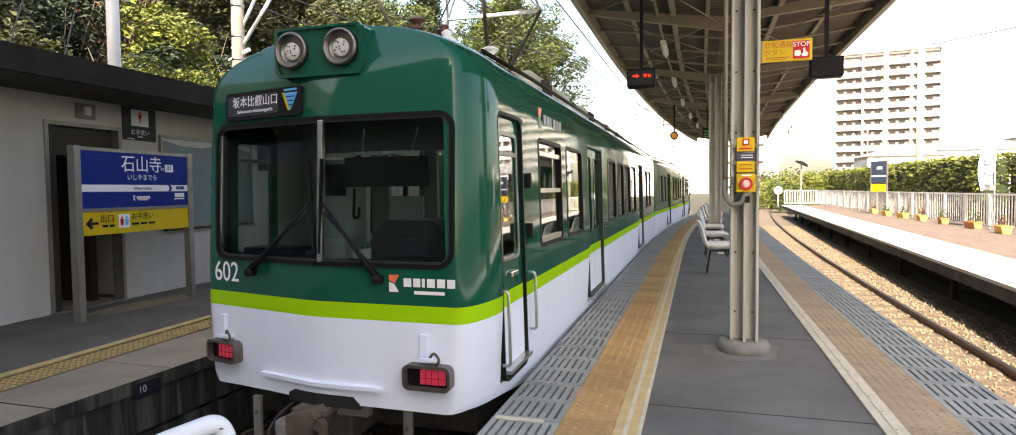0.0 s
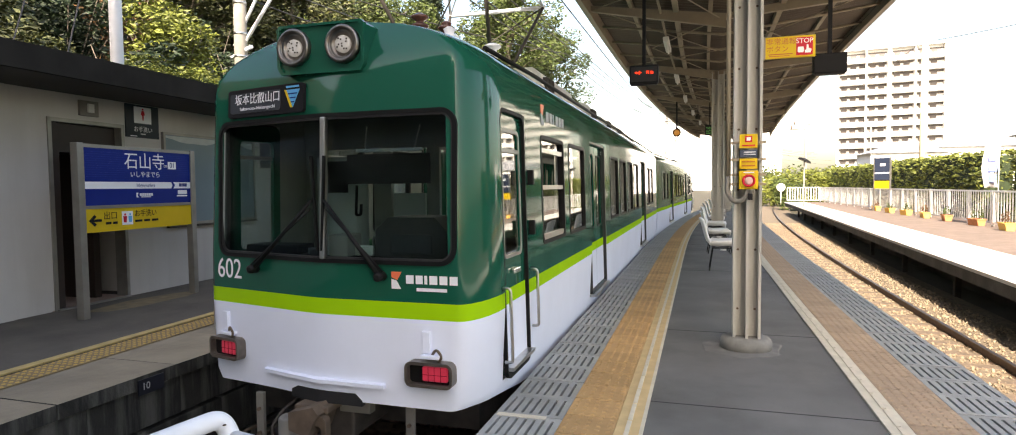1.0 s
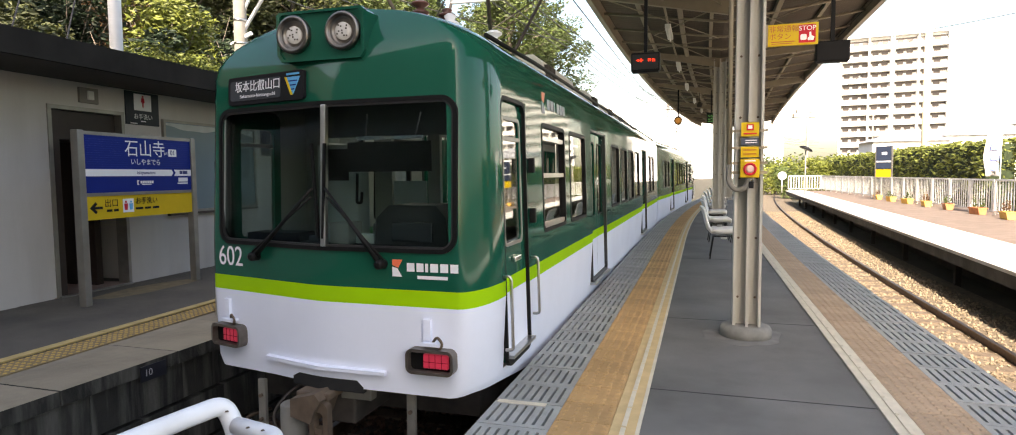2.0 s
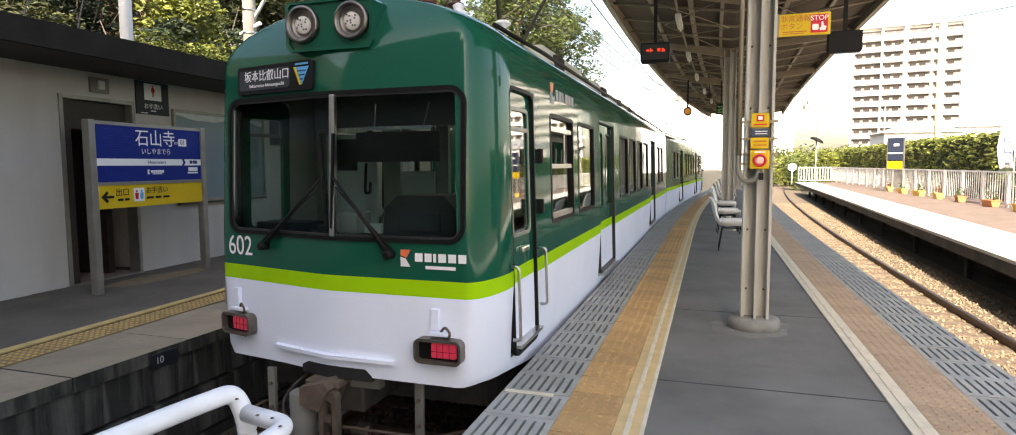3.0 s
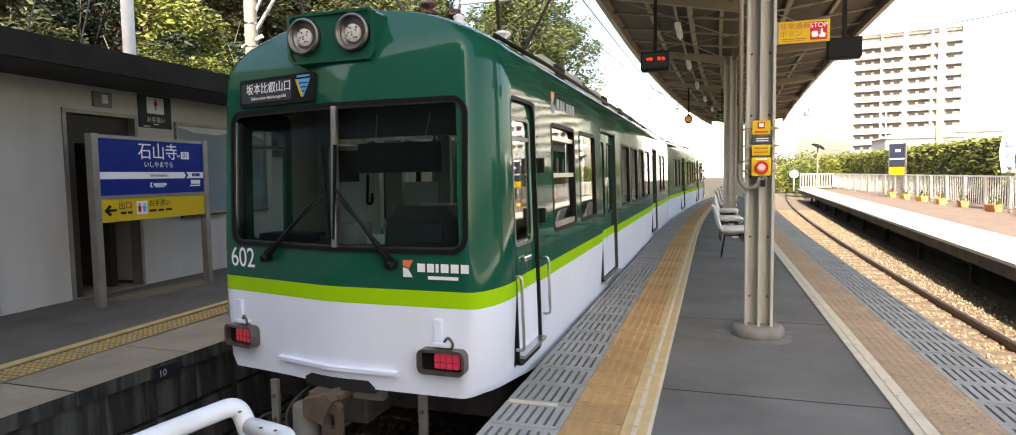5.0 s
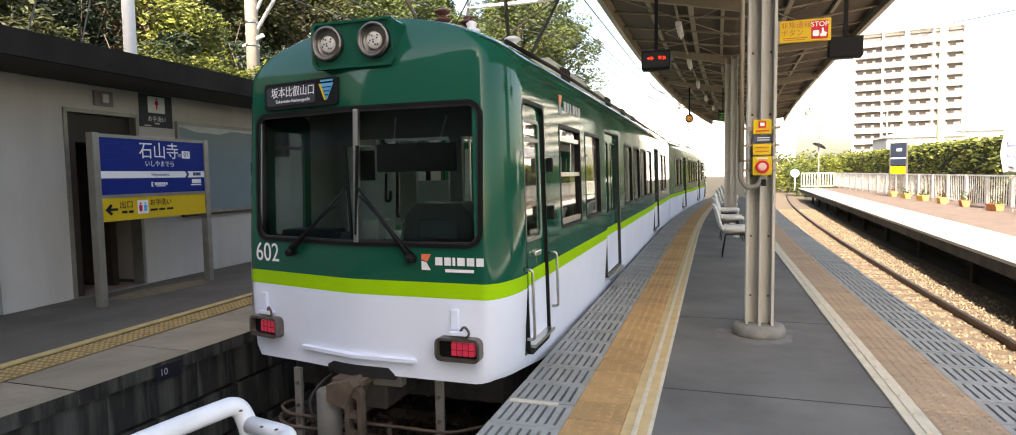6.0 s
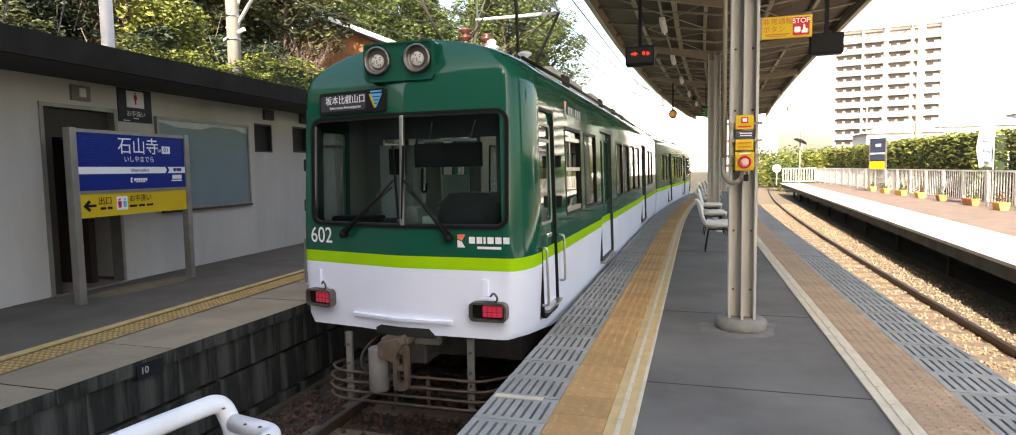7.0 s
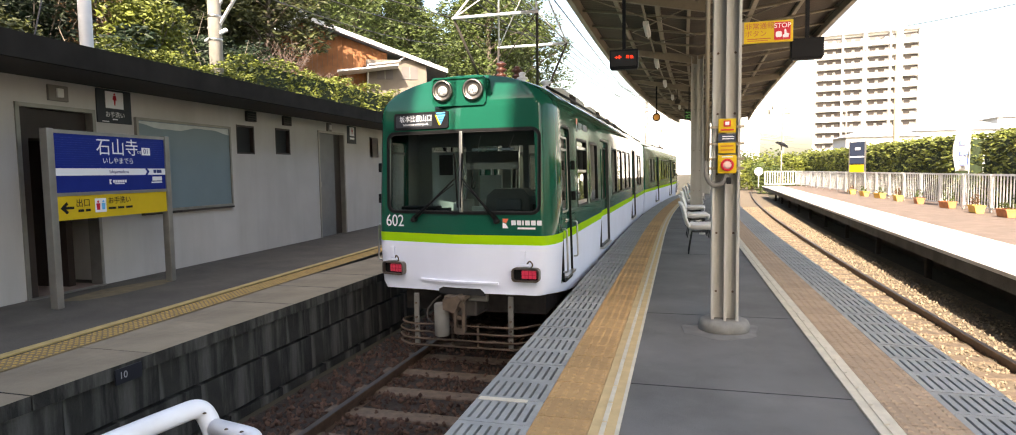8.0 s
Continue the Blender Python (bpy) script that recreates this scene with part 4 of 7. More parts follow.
def build_roof(car):
    for a, b, w, h, x in ((3.2, 5.0, 0.55, 0.2, 0.25), (6.4, 7.0, 0.3, 0.2, 0.5), (8.2, 9.0, 0.35, 0.16, 0.45), (10.2, 12.0, 0.55, 0.2, 0.2), (13.2, 14.6, 0.5, 0.2, 0.2)):
        bm = bmesh.new()
        prism(bm, [(x - w, 2.5), (x + w, 2.5), (x + w - 0.05, 2.66 + h * 0.6), (x + w - 0.14, 2.66 + h), (x - w + 0.14, 2.66 + h), (x - w + 0.05, 2.66 + h * 0.6)], a, b)
        u = part("roof_unit", bm, "roofgrey", car, "pale grey roof-mounted cooling unit")
        bm = bmesh.new()
        for k in range(6):
            box(bm, x + w - 0.07, x + w + 0.004, a + 0.12 + k * 0.07, a + 0.15 + k * 0.07, 2.62, 2.66 + h * 0.5)
        part("vent_slots", bm, "under", u)
    # pantograph of the diamond kind
    yc, zb = 2.75, 2.74
    bm = bmesh.new()
    for s in (-1, 1):
        tube(bm, [(s * 0.5, yc - 0.9, zb), (s * 0.5, yc + 0.9, zb)], 0.025, 6)
        tube(bm, [(-0.5, yc + s * 0.35, zb), (0.5, yc + s * 0.35, zb)], 0.03, 6)
    pg = part("pantograph", bm, "steel", car, "raised diamond pantograph of grey tubing")
    kn = 3.72
    for s in (-1, 1):
        bm = bmesh.new()
        for q in (-1, 1):
            tube(bm, [(q * 0.42, yc + s * 0.3, zb + 0.03), (q * 0.62, yc + s * 1.15, kn)], 0.02, 6)
        tube(bm, [(-0.42, yc + s * 0.3, zb + 0.05), (0.62, yc + s * 1.15, kn)], 0.008, 5)
        part("lower_arm", bm, "under", pg)
        bm = bmesh.new()
        tube(bm, [(-0.64, yc + s * 1.15, kn), (0.64, yc + s * 1.15, kn)], 0.024, 6)
        for q in (-1, 1):
            tube(bm, [(q * 0.62, yc + s * 1.15, kn), (q * 0.3, yc + s * 0.12, 4.72)], 0.016, 6)
        tube(bm, [(-0.62, yc + s * 1.15, kn), (0.3, yc + s * 0.12, 4.72)], 0.01, 5)
        tube(bm, [(0.62, yc + s * 1.15, kn), (-0.3, yc + s * 0.12, 4.72)], 0.01, 5)
        part("upper_arm", bm, "polewhite", pg)
    bm = bmesh.new()
    tube(bm, bend([(-0.75, yc, 4.62), (-0.6, yc, 4.78), (0.6, yc, 4.78), (0.75, yc, 4.62)], 0.1), 0.025, 6)
    part("contact_strip", bm, "under", pg)
    for x, y in ((-0.5, yc - 0.8), (0.5, yc - 0.8), (-0.5, yc + 0.8), (0.5, yc + 0.8)):
        bm = bmesh.new()
        lathe(bm, [(0.05, 2.48), (0.06, 2.56), (0.04, 2.58), (0.075, 2.61), (0.04, 2.64), (0.075, 2.67), (0.04, 2.70), (0.05, 2.75)], 12, Matrix.Translation((x, y, 0)))
        part("insulator", bm, "polewhite" if x > 0 else "oxide", pg)
    for x, y, top, mm in ((0.22, 1.15, 2.98, "oxide"), (0.4, 1.3, 2.93, "oxide"), (0.77, 1.45, 2.74, "polewhite"), (0.55, 1.0, 2.8, "polewhite")):
        bm = bmesh.new()
        prof, z = [(0.06, 2.4), (0.06, 2.6)], 2.6
        while z < top - 0.06:
            prof += [(0.035, z + 0.01), (0.075, z + 0.035), (0.075, z + 0.05), (0.035, z + 0.07)]
            z += 0.075
        lathe(bm, prof + [(0.05, top - 0.02), (0.02, top)], 14, Matrix.Translation((x, y, 0)))
        part("roof_insulator", bm, mm, car, "ribbed red-brown insulator" if mm == "oxide" else "ribbed white insulator")


def build_inside(car):
    part("cab_floor", B(-1.1, 1.1, 0.5, CAR_L - 0.1, -0.02, 0.03), "roofgrey", car)
    # desk and driver's console
    desk = part("desk", B(-1.0, 1.0, 0.28, 0.6, 0.85, 1.0, bev=0.02), "desk", car)
    bm = bmesh.new()
    prism(bm, [(0.26, 1.0), (0.84, 1.0), (0.82, 1.20), (0.74, 1.29), (0.38, 1.29), (0.28, 1.20)], 0.22, 0.6)
    part("console", bm, "desk", desk, "black driver's instrument console")
    part("console_panel", B(0.4, 0.72, 0.205, 0.22, 1.03, 1.17, bev=0.01), "signgrey", desk)
    part("desk_box", B(-0.9, -0.42, 0.28, 0.5, 1.0, 1.07, bev=0.015), "rubber", desk)
    part("telephone_box", B(-0.1, 0.06, 0.2, 0.4, 1.0, 1.16, bev=0.01), "lining", desk)
    for x, w, h, mm in ((-0.3, 0.1, 0.05, "signgrey"), (-0.16, 0.06, 0.12, "cab_panel"), (0.13, 0.16, 0.07, "cab_panel"), (0.9, 0.12, 0.1, "signgrey")):
        part("desk_fitting", B(x - w / 2, x + w / 2, 0.3, 0.4, 1.0, 1.0 + h, bev=0.006), mm, desk)
    part("controller_handle", T(bend([(0.2, 0.34, 1.0), (0.2, 0.32, 1.14), (0.27, 0.3, 1.16)], 0.03), 0.012, 6), "steel", desk)
    # cab bulkhead: posts, header and a half-height wall with openings between
    yb = 1.42
    for k, (a, b) in enumerate(((-1.13, -0.92), (-0.40, -0.22), (0.14, 0.26), (0.44, 0.52), (1.0, 1.13))):
        part("bulkhead_post", B(a, b, yb, yb + 0.05, 0.02, 2.2), "lining", car)
    part("bulkhead_header", B(-1.12, 1.12, yb - 0.02, yb + 0.06, 1.86, 2.24), "lining", car)
    part("bulkhead_base", B(0.2, 1.13, yb - 0.01, yb + 0.05, 0.02, 1.05), "lining", car)
    part("locker_door", B(-0.82, -0.42, yb - 0.28, yb - 0.06, 0.05, 1.78, bev=0.01), "cab_panel", car, "pale locker door beside the cab seat")
    part("locker_window", B(-0.70, -0.50, yb - 0.29, yb - 0.275, 1.46, 1.74), "screen", car)
    part("gangway_door", B(-0.2, 0.12, yb, yb + 0.03, 0.05, 1.45), "cab_panel", car)
    # black sun screen hung behind the glass, with its bright edge
    part("sun_screen", B(-0.03, 0.65, 0.36, 0.37, 1.53, 1.75), "screen", car, "black sun screen hung in the cab")
    part("screen_edge", B(0.06, 0.60, 0.34, 0.36, 1.765, 1.79), "chrome", car)
    for x0, x1 in ((0.13, 0.21), (0.53, 0.63)):
        part("screen_arm", T([(x0, 0.35, 1.78), (x1, 0.24, 1.94)], 0.006, 6), "steel", car)
    part("handset", T(bend([(0.05, 0.36, 1.52), (0.05, 0.34, 1.30), (0.09, 0.34, 1.30), (0.09, 0.35, 1.38)], 0.03), 0.012, 6), "rubber", car)
    for yy0, yy1 in ((2.0, 4.0), (5.7, 10.7), (12.5, 15.2)):
        for s in (-1, 1):
            a, b = sorted((s * 0.72, s * 1.13))
            bench = part("bench_seat", B(a, b, yy0, yy1, 0.03, 0.46, bev=0.03), "seatgreen", car, "long green bench seat")
            a, b = sorted((s * 1.03, s * 1.12))
            part("bench_back", B(a, b, yy0, yy1, 0.46, 0.92, bev=0.02), "seatgreen", bench)
    for yy in (4.1, 5.6, 10.8, 12.4):
        for s in (-1, 1):
            part("grab_pole", T([(s * 0.72, yy, 0.03), (s * 0.72, yy, 2.2)], 0.017, 8), "steel", car)
    # glowing ceiling tubes, unseen, added to brighten the car's inside
    for x in (-0.45, 0.45):
        for yy in (2.2, 5.2, 8.2, 11.2):
            part("saloon_tube", B(x - 0.05, x + 0.05, yy, yy + 2.2, 2.16, 2.195), "tubelit", car)
    part("ceiling_lining", B(-1.06, 1.06, 1.5, CAR_L - 0.2, 2.2, 2.24), "lining", car)


M["cab_panel"] = mat("cab_panel", (0.42, 0.48, 0.48), 0.5, var=0.08)
M["lamp_case"] = mat("lamp_case", (0.17, 0.145, 0.125), 0.35, metal=0.6, var=0.2, scale=14)
M["trimgrey"] = mat("trim_grey", (0.035, 0.033, 0.034), 0.4, metal=0.3, var=0.1)
M["oxide"] = mat("red_brown_glaze", (0.10, 0.035, 0.025), 0.3, var=0.2)
M["mark_orange"] = mat("emblem_orange", (0.8, 0.18, 0.08), 0.4, var=0.0)
train_front = thing("train_car", "green, lime and white electric rail car with its cab end facing", "train car", pose(TC, 3.8, 0), "two-car train")
build_body(train_front)
build_windows(train_front)
build_front(train_front)
build_flank_mark(train_front)
build_under(train_front)
build_roof(train_front)
build_inside(train_front)
train_rear = copy_thing(train_front, pose(TC, 20.4 + CAR_L, 0, 0, 0, 180))
tagged(train_rear, "green, lime and white electric rail car coupled ahead")


def car_pose(y0, flip=False, dx=0.0):
    """The pose of a car whose near end is at y0: it rides on the track at its two bogies."""
    ya, yb = y0 + 2.9, y0 + CAR_L - 2.9
    xa, xb = TC + bow(ya), TC + bow(yb)
    k = (xb - xa) / (yb - ya)
    turn = -math.degrees(math.atan(k))
    if flip:
        ye = y0 + CAR_L
        return pose(dx + xb + k * (ye - yb), ye, 0, 0, 0, turn + 180)
    return pose(dx + xa - k * 2.9, y0, 0, 0, 0, turn)

# ---- island platform: canopy on a row of steel columns ----
CX, CZ, EZ, EL, ER = 0.42, 4.50, 4.86, -2.06, 3.24
COLS = [6.15, 12.05, 17.95, 24.5, 31.0, 37.5, 44.0]


def roof_z(x):
    return CZ + (EZ - CZ) * (abs(x - CX) / ((CX - EL) if x < CX else (ER - CX)))


def build_canopy():
    bm = bmesh.new()
    xs = [EL + (CX - EL) * k / 2 for k in range(2)] + [CX] + [CX + (ER - CX) * k / 2 for k in (1, 2)]
    prev = None
    n = 0
    for y in steps(4.2, 46, 0.09):
        n += 1
        dz = 0.018 if n % 2 else 0.0
        row = [bm.verts.new(bowed(x, y, roof_z(x) + 0.14 + dz)) for x in xs]
        if prev:
            for a, b, c, d in zip(prev, prev[1:], row[1:], row):
                bm.faces.new((a, b, c, d))
        prev = row
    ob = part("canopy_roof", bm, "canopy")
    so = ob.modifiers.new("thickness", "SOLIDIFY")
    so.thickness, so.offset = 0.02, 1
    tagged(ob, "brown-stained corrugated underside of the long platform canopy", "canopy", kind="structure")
    ys = steps(4.2, 46, 1.5)
    for x, w, h, nm in ((EL, 0.05, 0.26, "eaves_beam"), (ER, 0.05, 0.26, "eaves_beam"), (-1.25, 0.035, 0.09, "purlin"), (-0.45, 0.045, 0.12, "purlin"), (0.15, 0.035, 0.09, "purlin"), (1.35, 0.045, 0.12, "purlin"), (2.3, 0.035, 0.09, "purlin")):
        z = roof_z(x)
        tagged(S("canopy_" + nm, "truss", "cream-painted steel " + nm.replace("_", " ") + " under the canopy", "beam", [(x - w, x + w, z + 0.13 - h, z + 0.13)], ys), kind="structure")
    # cross beams, ties and braces
    for i, y in enumerate(COLS[:-1]):
        nxt = COLS[i + 1]
        bm = bmesh.new()
        for a, b in ((EL, CX), (CX, ER)):
            za, zb = roof_z(a), roof_z(b)
            va = []
            for x, z, hh in ((a, za, 0.10), (b, zb, 0.24)):
                va.append([bm.verts.new(bowed(x, y + dy, z + 0.05 + dz)) for dy, dz in ((-0.05, -hh), (0.05, -hh), (0.05, 0.0), (-0.05, 0.0))])
            for k in range(4):
                bm.faces.new((va[0][k], va[0][(k + 1) % 4], va[1][(k + 1) % 4], va[1][k]))
            bm.faces.new(va[0])
            bm.faces.new(va[1])
        tagged(part("canopy_beam", bm, "truss"), "cream cross beam rising outward from its column", "beam", kind="structure")
        for q in (1, 2, 3):
            yy = y + (nxt - y) * q / 4
            bm = bmesh.new()
            tube(bm, [bowed(EL, yy, EZ + 0.02), bowed(CX, yy, CZ + 0.02), bowed(ER, yy, EZ + 0.02)], 0.028, 6)
            tagged(part("canopy_tie", bm, "truss"), "thin cream cross tie under the canopy", "tie", kind="structure")
        for sx in (EL + 0.1, ER - 0.1):
            for a, b in ((y, (y + nxt) / 2), (nxt, (y + nxt) / 2)):
                bm = bmesh.new()
                tube(bm, [bowed(sx, a, EZ - 0.02), bowed(CX + (0.1 if sx > 0 else -0.1), b, CZ + 0.0)], 0.012, 5)
                tagged(part("canopy_brace", bm, "truss"), "slender diagonal brace under the canopy", "brace", kind="structure")
                bm = bmesh.new()
                tube(bm, [bowed(CX + (0.1 if sx > 0 else -0.1), a, CZ - 0.02), bowed(sx * 0.55, b, (EZ + CZ) / 2 - 0.02)], 0.011, 5)
                tagged(part("canopy_brace", bm, "truss"), "slender diagonal brace under the canopy", "brace", kind="structure")
    # run of tubes for light under the wing
    for k in range(8):
        y = 5.2 + 4.6 * k
        x = -0.72
        z = roof_z(x) - 0.13
        lt = thing("strip_light", "unlit white fluorescent strip light under the canopy", "lamp", pose(*bowed(x, y, z)), "canopy strip lights")
        part("housing", B(-0.06, 0.06, -0.62, 0.62, 0.0, 0.09, bev=0.01), "tube", lt)
        part("tube", T([(0, -0.58, -0.025), (0, 0.58, -0.025)], 0.018, 8), "tube", lt)
        for yy in (-0.6, 0.6):
            part("tube_holder", B(-0.02, 0.02, yy - 0.01, yy + 0.01, -0.04, 0.0), "tube", lt)
    bm = bmesh.new()
    strip(bm, -0.74, -0.70, roof_z(-0.72) - 0.03, roof_z(-0.72), steps(4.3, 44, 1.5))
    tagged(part("canopy_conduit", bm, "truss"), "cream conduit rail carrying the strip lights", "conduit", kind="structure")


build_canopy()


def build_column(y, near):
    x = CX - 0.015
    col = thing("platform_column", "cream-painted steel canopy column with rivets and stains on a concrete foot" if near else "cream-painted steel canopy column on the platform", "column", pose(*bowed(x, y, 0)), "canopy columns")
    top = CZ + 0.02
    w = 0.108 if y < 13 else 0.15
    part("web", B(-w, w, -0.008, 0.008, 0.0, top), "column", col)
    for s in (-1, 1):
        part("flange", B(s * w - 0.012, s * w + 0.012, -0.11, 0.11, 0.0, top), "column", col)
    part("rib", B(-0.008, 0.008, -0.12, -0.008, 0.0, top), "column", col)
    part("rib_flange", B(-0.012, 0.012, -0.13, -0.12, 0.0, top), "column", col)
    bm = bmesh.new()
    lathe(bm, [(0.23, -0.02), (0.228, 0.05), (0.215, 0.08), (0.18, 0.098), (0.0, 0.1)], 26)
    for v in bm.verts:
        v.co.x += 0.006 * noise.noise(v.co * 9)
        v.co.z += 0.008 * noise.noise(v.co * 7) if v.co.z > 0.02 else 0
    part("foot", bm, "concrete_foot", col, "rounded concrete foot")
    for k in range(8):
        z = 0.35 + k * 0.55
        for s in (-0.075, 0.075):
            bm = bmesh.new()
            lathe(bm, [(0.012, 0.0), (0.009, 0.007)], 6, Matrix.Translation((s, -0.008, z)) @ Matrix.Rotation(radians(90), 4, "X"))
            part("rivet", bm, "grime", col)
    return col


M["concrete_foot"] = mat("column_foot", (0.2, 0.2, 0.19), 0.9, var=0.15, scale=8, bump=0.4, stain=0.3, sscale=6)
for y in COLS:
    if y == 12.05:
        continue
    build_column(y, 5 < y < 7)
bm = bmesh.new()
lathe(bm, [(0.34, 0.0), (0.335, 0.0008), (0.2, 0.001)], 40, Matrix.Translation((0.41, 6.1, -0.011)))
for v in bm.verts:
    v.co.x += 0.14 * noise.noise(v.co * 5)
    v.co.y += 0.14 * noise.noise(v.co * 5 + Vector((5, 0, 0)))
tagged(part("mortar_patch", bm, "mortar"), "pale grey mortar smear round the column foot", "patch", kind="structure")


def build_button():
    g = thing("emergency_button", "yellow emergency stop button box with notice plates strapped to a column", "emergency button", pose(0.405, 6.0, 0))
    for name, z0, z1, m in (("notice_plate", 1.82, 1.945, "signyellow"), ("grey_plate", 1.74, 1.805, "signslate"), ("notice_plate", 1.635, 1.73, "signyellow")):
        part(name, B(-0.075, 0.075, -0.012, 0.0, z0, z1, bev=0.003), m, g)
    plate(g, "red_square", 0.06, 0.055, 0, 1.90, -0.013, "signred")
    plate(g, "pictogram", 0.035, 0.03, 0, 1.902, -0.017, "signwhite")
    plate(g, "caption", 0.11, 0.012, 0, 1.845, -0.013, "signred")
    for zz in (1.785, 1.765):
        plate(g, "caption", 0.10, 0.008, 0.01, zz, -0.013, "signwhite")
    for zz in (1.70, 1.665):
        plate(g, "caption", 0.11, 0.01, 0, zz, -0.013, "orange_ink")
    bx = part("button_box", B(-0.08, 0.08, -0.07, 0.0, 1.455, 1.62, bev=0.008), "signyellow", g)
    m = Matrix.Translation((0, -0.07, 1.53)) @ Matrix.Rotation(radians(90), 4, "X")
    bm = bmesh.new()
    lathe(bm, [(0.056, 0.0), (0.056, 0.016), (0.04, 0.018), (0.038, 0.006)], 24, m)
    part("red_ring", bm, "signred", bx)
    bm = bmesh.new()
    lathe(bm, [(0.037, 0.0), (0.036, 0.012), (0.02, 0.016)], 20, m)
    part("push_button", bm, "pinkish", bx)
    plate(bx, "caption", 0.09, 0.01, 0, 1.603, -0.071, "signwhite")
    bm = bmesh.new()
    box(bm, -0.005, 0.035, -0.06, -0.03, 1.36, 1.42, bev=0.006)
    pad = part("padlock", bm, "signblack", g)
    part("shackle", T(bend([(0.0, -0.045, 1.42), (0.0, -0.045, 1.46), (0.03, -0.045, 1.46), (0.03, -0.045, 1.42)], 0.02), 0.005, 6), "steel", pad)
    for z in (1.87, 1.72, 1.585, 1.50):
        part("strap", B(-0.15, 0.15, -0.004, 0.0, z - 0.012, z + 0.012), "truss", g)
    part("conduit", T([(-0.17, 0.05, 1.55), (-0.17, 0.05, 4.4)], 0.02, 8), "truss", g)
    part("flexible_hose", T(bend([(-0.17, 0.05, 1.57), (-0.175, 0.02, 1.42), (-0.12, -0.01, 1.34), (-0.03, -0.03, 1.36), (0.0, -0.03, 1.46)], 0.09, 6), 0.022, 10), "greygrime", g)


M.update(signslate=mat("sign_slate", (0.03, 0.042, 0.075), 0.5, var=0.0), orange_ink=mat("orange_ink", (0.42, 0.1, 0.012), 0.5, var=0.0),
         pinkish=mat("pale_button", (0.7, 0.45, 0.42), 0.4, var=0.0))
build_button()


def build_hanging():
    # notice board pointing to the button
    sg = thing("stop_notice", "yellow emergency button notice with a red stop panel on a column", "sign", pose(0.755, 6.15, 2.715))
    part("panel", B(-0.205, 0.205, -0.015, 0.015, -0.095, 0.095, bev=0.004), "signyellow", sg)
    plate(sg, "red_panel", 0.135, 0.155, 0.115, 0.0, -0.0155, "signred", r=0.008)
    lettering("stop_word", "STOP", 0.058, "signwhite", sg, pose(0.115, -0.02, 0.045), "white lettering")
    plate(sg, "train_symbol", 0.05, 0.05, 0.085, -0.03, -0.019, "signwhite", r=0.012)
    bm = bmesh.new()
    prism(bm, [(0.12, -0.06), (0.165, -0.06), (0.172, -0.03), (0.15, -0.02), (0.145, 0.012), (0.132, 0.012), (0.13, -0.03), (0.118, -0.04)], -0.022, -0.019)
    part("finger_symbol", bm, "signwhite", sg)
    lettering("notice_text", "非常通報", 0.062, "orange_ink", sg, pose(-0.075, -0.018, 0.048), "orange lettering")
    lettering("notice_text", "ボタン", 0.062, "orange_ink", sg, pose(-0.105, -0.018, -0.018), "orange lettering")
    plate(sg, "caption", 0.2, 0.008, -0.08, -0.06, -0.0155, "orange_ink")
    plate(sg, "caption", 0.17, 0.006, -0.09, -0.076, -0.0155, "orange_ink")
    part("clamp", B(-0.235, -0.205, -0.02, 0.02, -0.1, 0.1, bev=0.004), "truss", sg)
    for k, (x, dark) in enumerate(((-0.72, False), (1.485, True))):
        d = thing("departure_display", "black hanging display with red characters" if not dark else "black hanging display seen unlit on the platform", "display", pose(x, 8.5, 2.95), "hanging displays")
        part("case", B(-0.185, 0.185, -0.06, 0.06, -0.12, 0.12, bev=0.012), "signblack", d)
        part("foot_rail", B(-0.17, 0.17, -0.05, 0.05, -0.135, -0.118), "signblack", d)
        part("hanger", B(-0.022, 0.022, -0.02, 0.02, 0.12, roof_z(x) - 2.95), "signblack", d)
        if not dark:
            plate(d, "screen", 0.33, 0.19, 0, 0, -0.06, "screen")
            for q, (w, h, xx, zz) in enumerate(((0.09, 0.012, -0.07, 0.02), (0.014, 0.05, -0.055, 0.02), (0.014, 0.03, -0.09, 0.02), (0.035, 0.012, 0.05, 0.035), (0.012, 0.035, 0.04, 0.02), (0.012, 0.04, 0.062, 0.02), (0.03, 0.012, 0.1, 0.03), (0.012, 0.04, 0.095, 0.015), (0.012, 0.03, 0.118, 0.012))):
                plate(d, "led_bar", w, h, xx, zz, -0.064, "led")
    s = thing("signal_lamp", "round hanging platform signal lamp glowing amber", "signal", pose(*bowed(-1.12, 25, 3.5)))
    bm = bmesh.new()
    lathe(bm, [(0.07, -0.08), (0.15, -0.06), (0.16, 0.04), (0.13, 0.05), (0.125, 0.02)], 18, Matrix.Rotation(radians(90), 4, "X"))
    part("hood", bm, "signblack", s)
    bm = bmesh.new()
    lathe(bm, [(0.12, 0.0), (0.11, 0.03), (0.05, 0.045)], 16, Matrix.Rotation(radians(90), 4, "X"))
    part("lens", bm, "amber", s)
    part("hanger", T([(0, 0, 0.1), (0, 0, 1.2)], 0.03, 8), "signblack", s)
    s = thing("platform_bell", "small dark bell lamp under the canopy", "bell", pose(*bowed(-0.36, 25.2, 4.1)))
    bm = bmesh.new()
    lathe(bm, [(0.09, -0.1), (0.1, 0.0), (0.04, 0.1)], 12)
    part("shell", bm, "under", s)
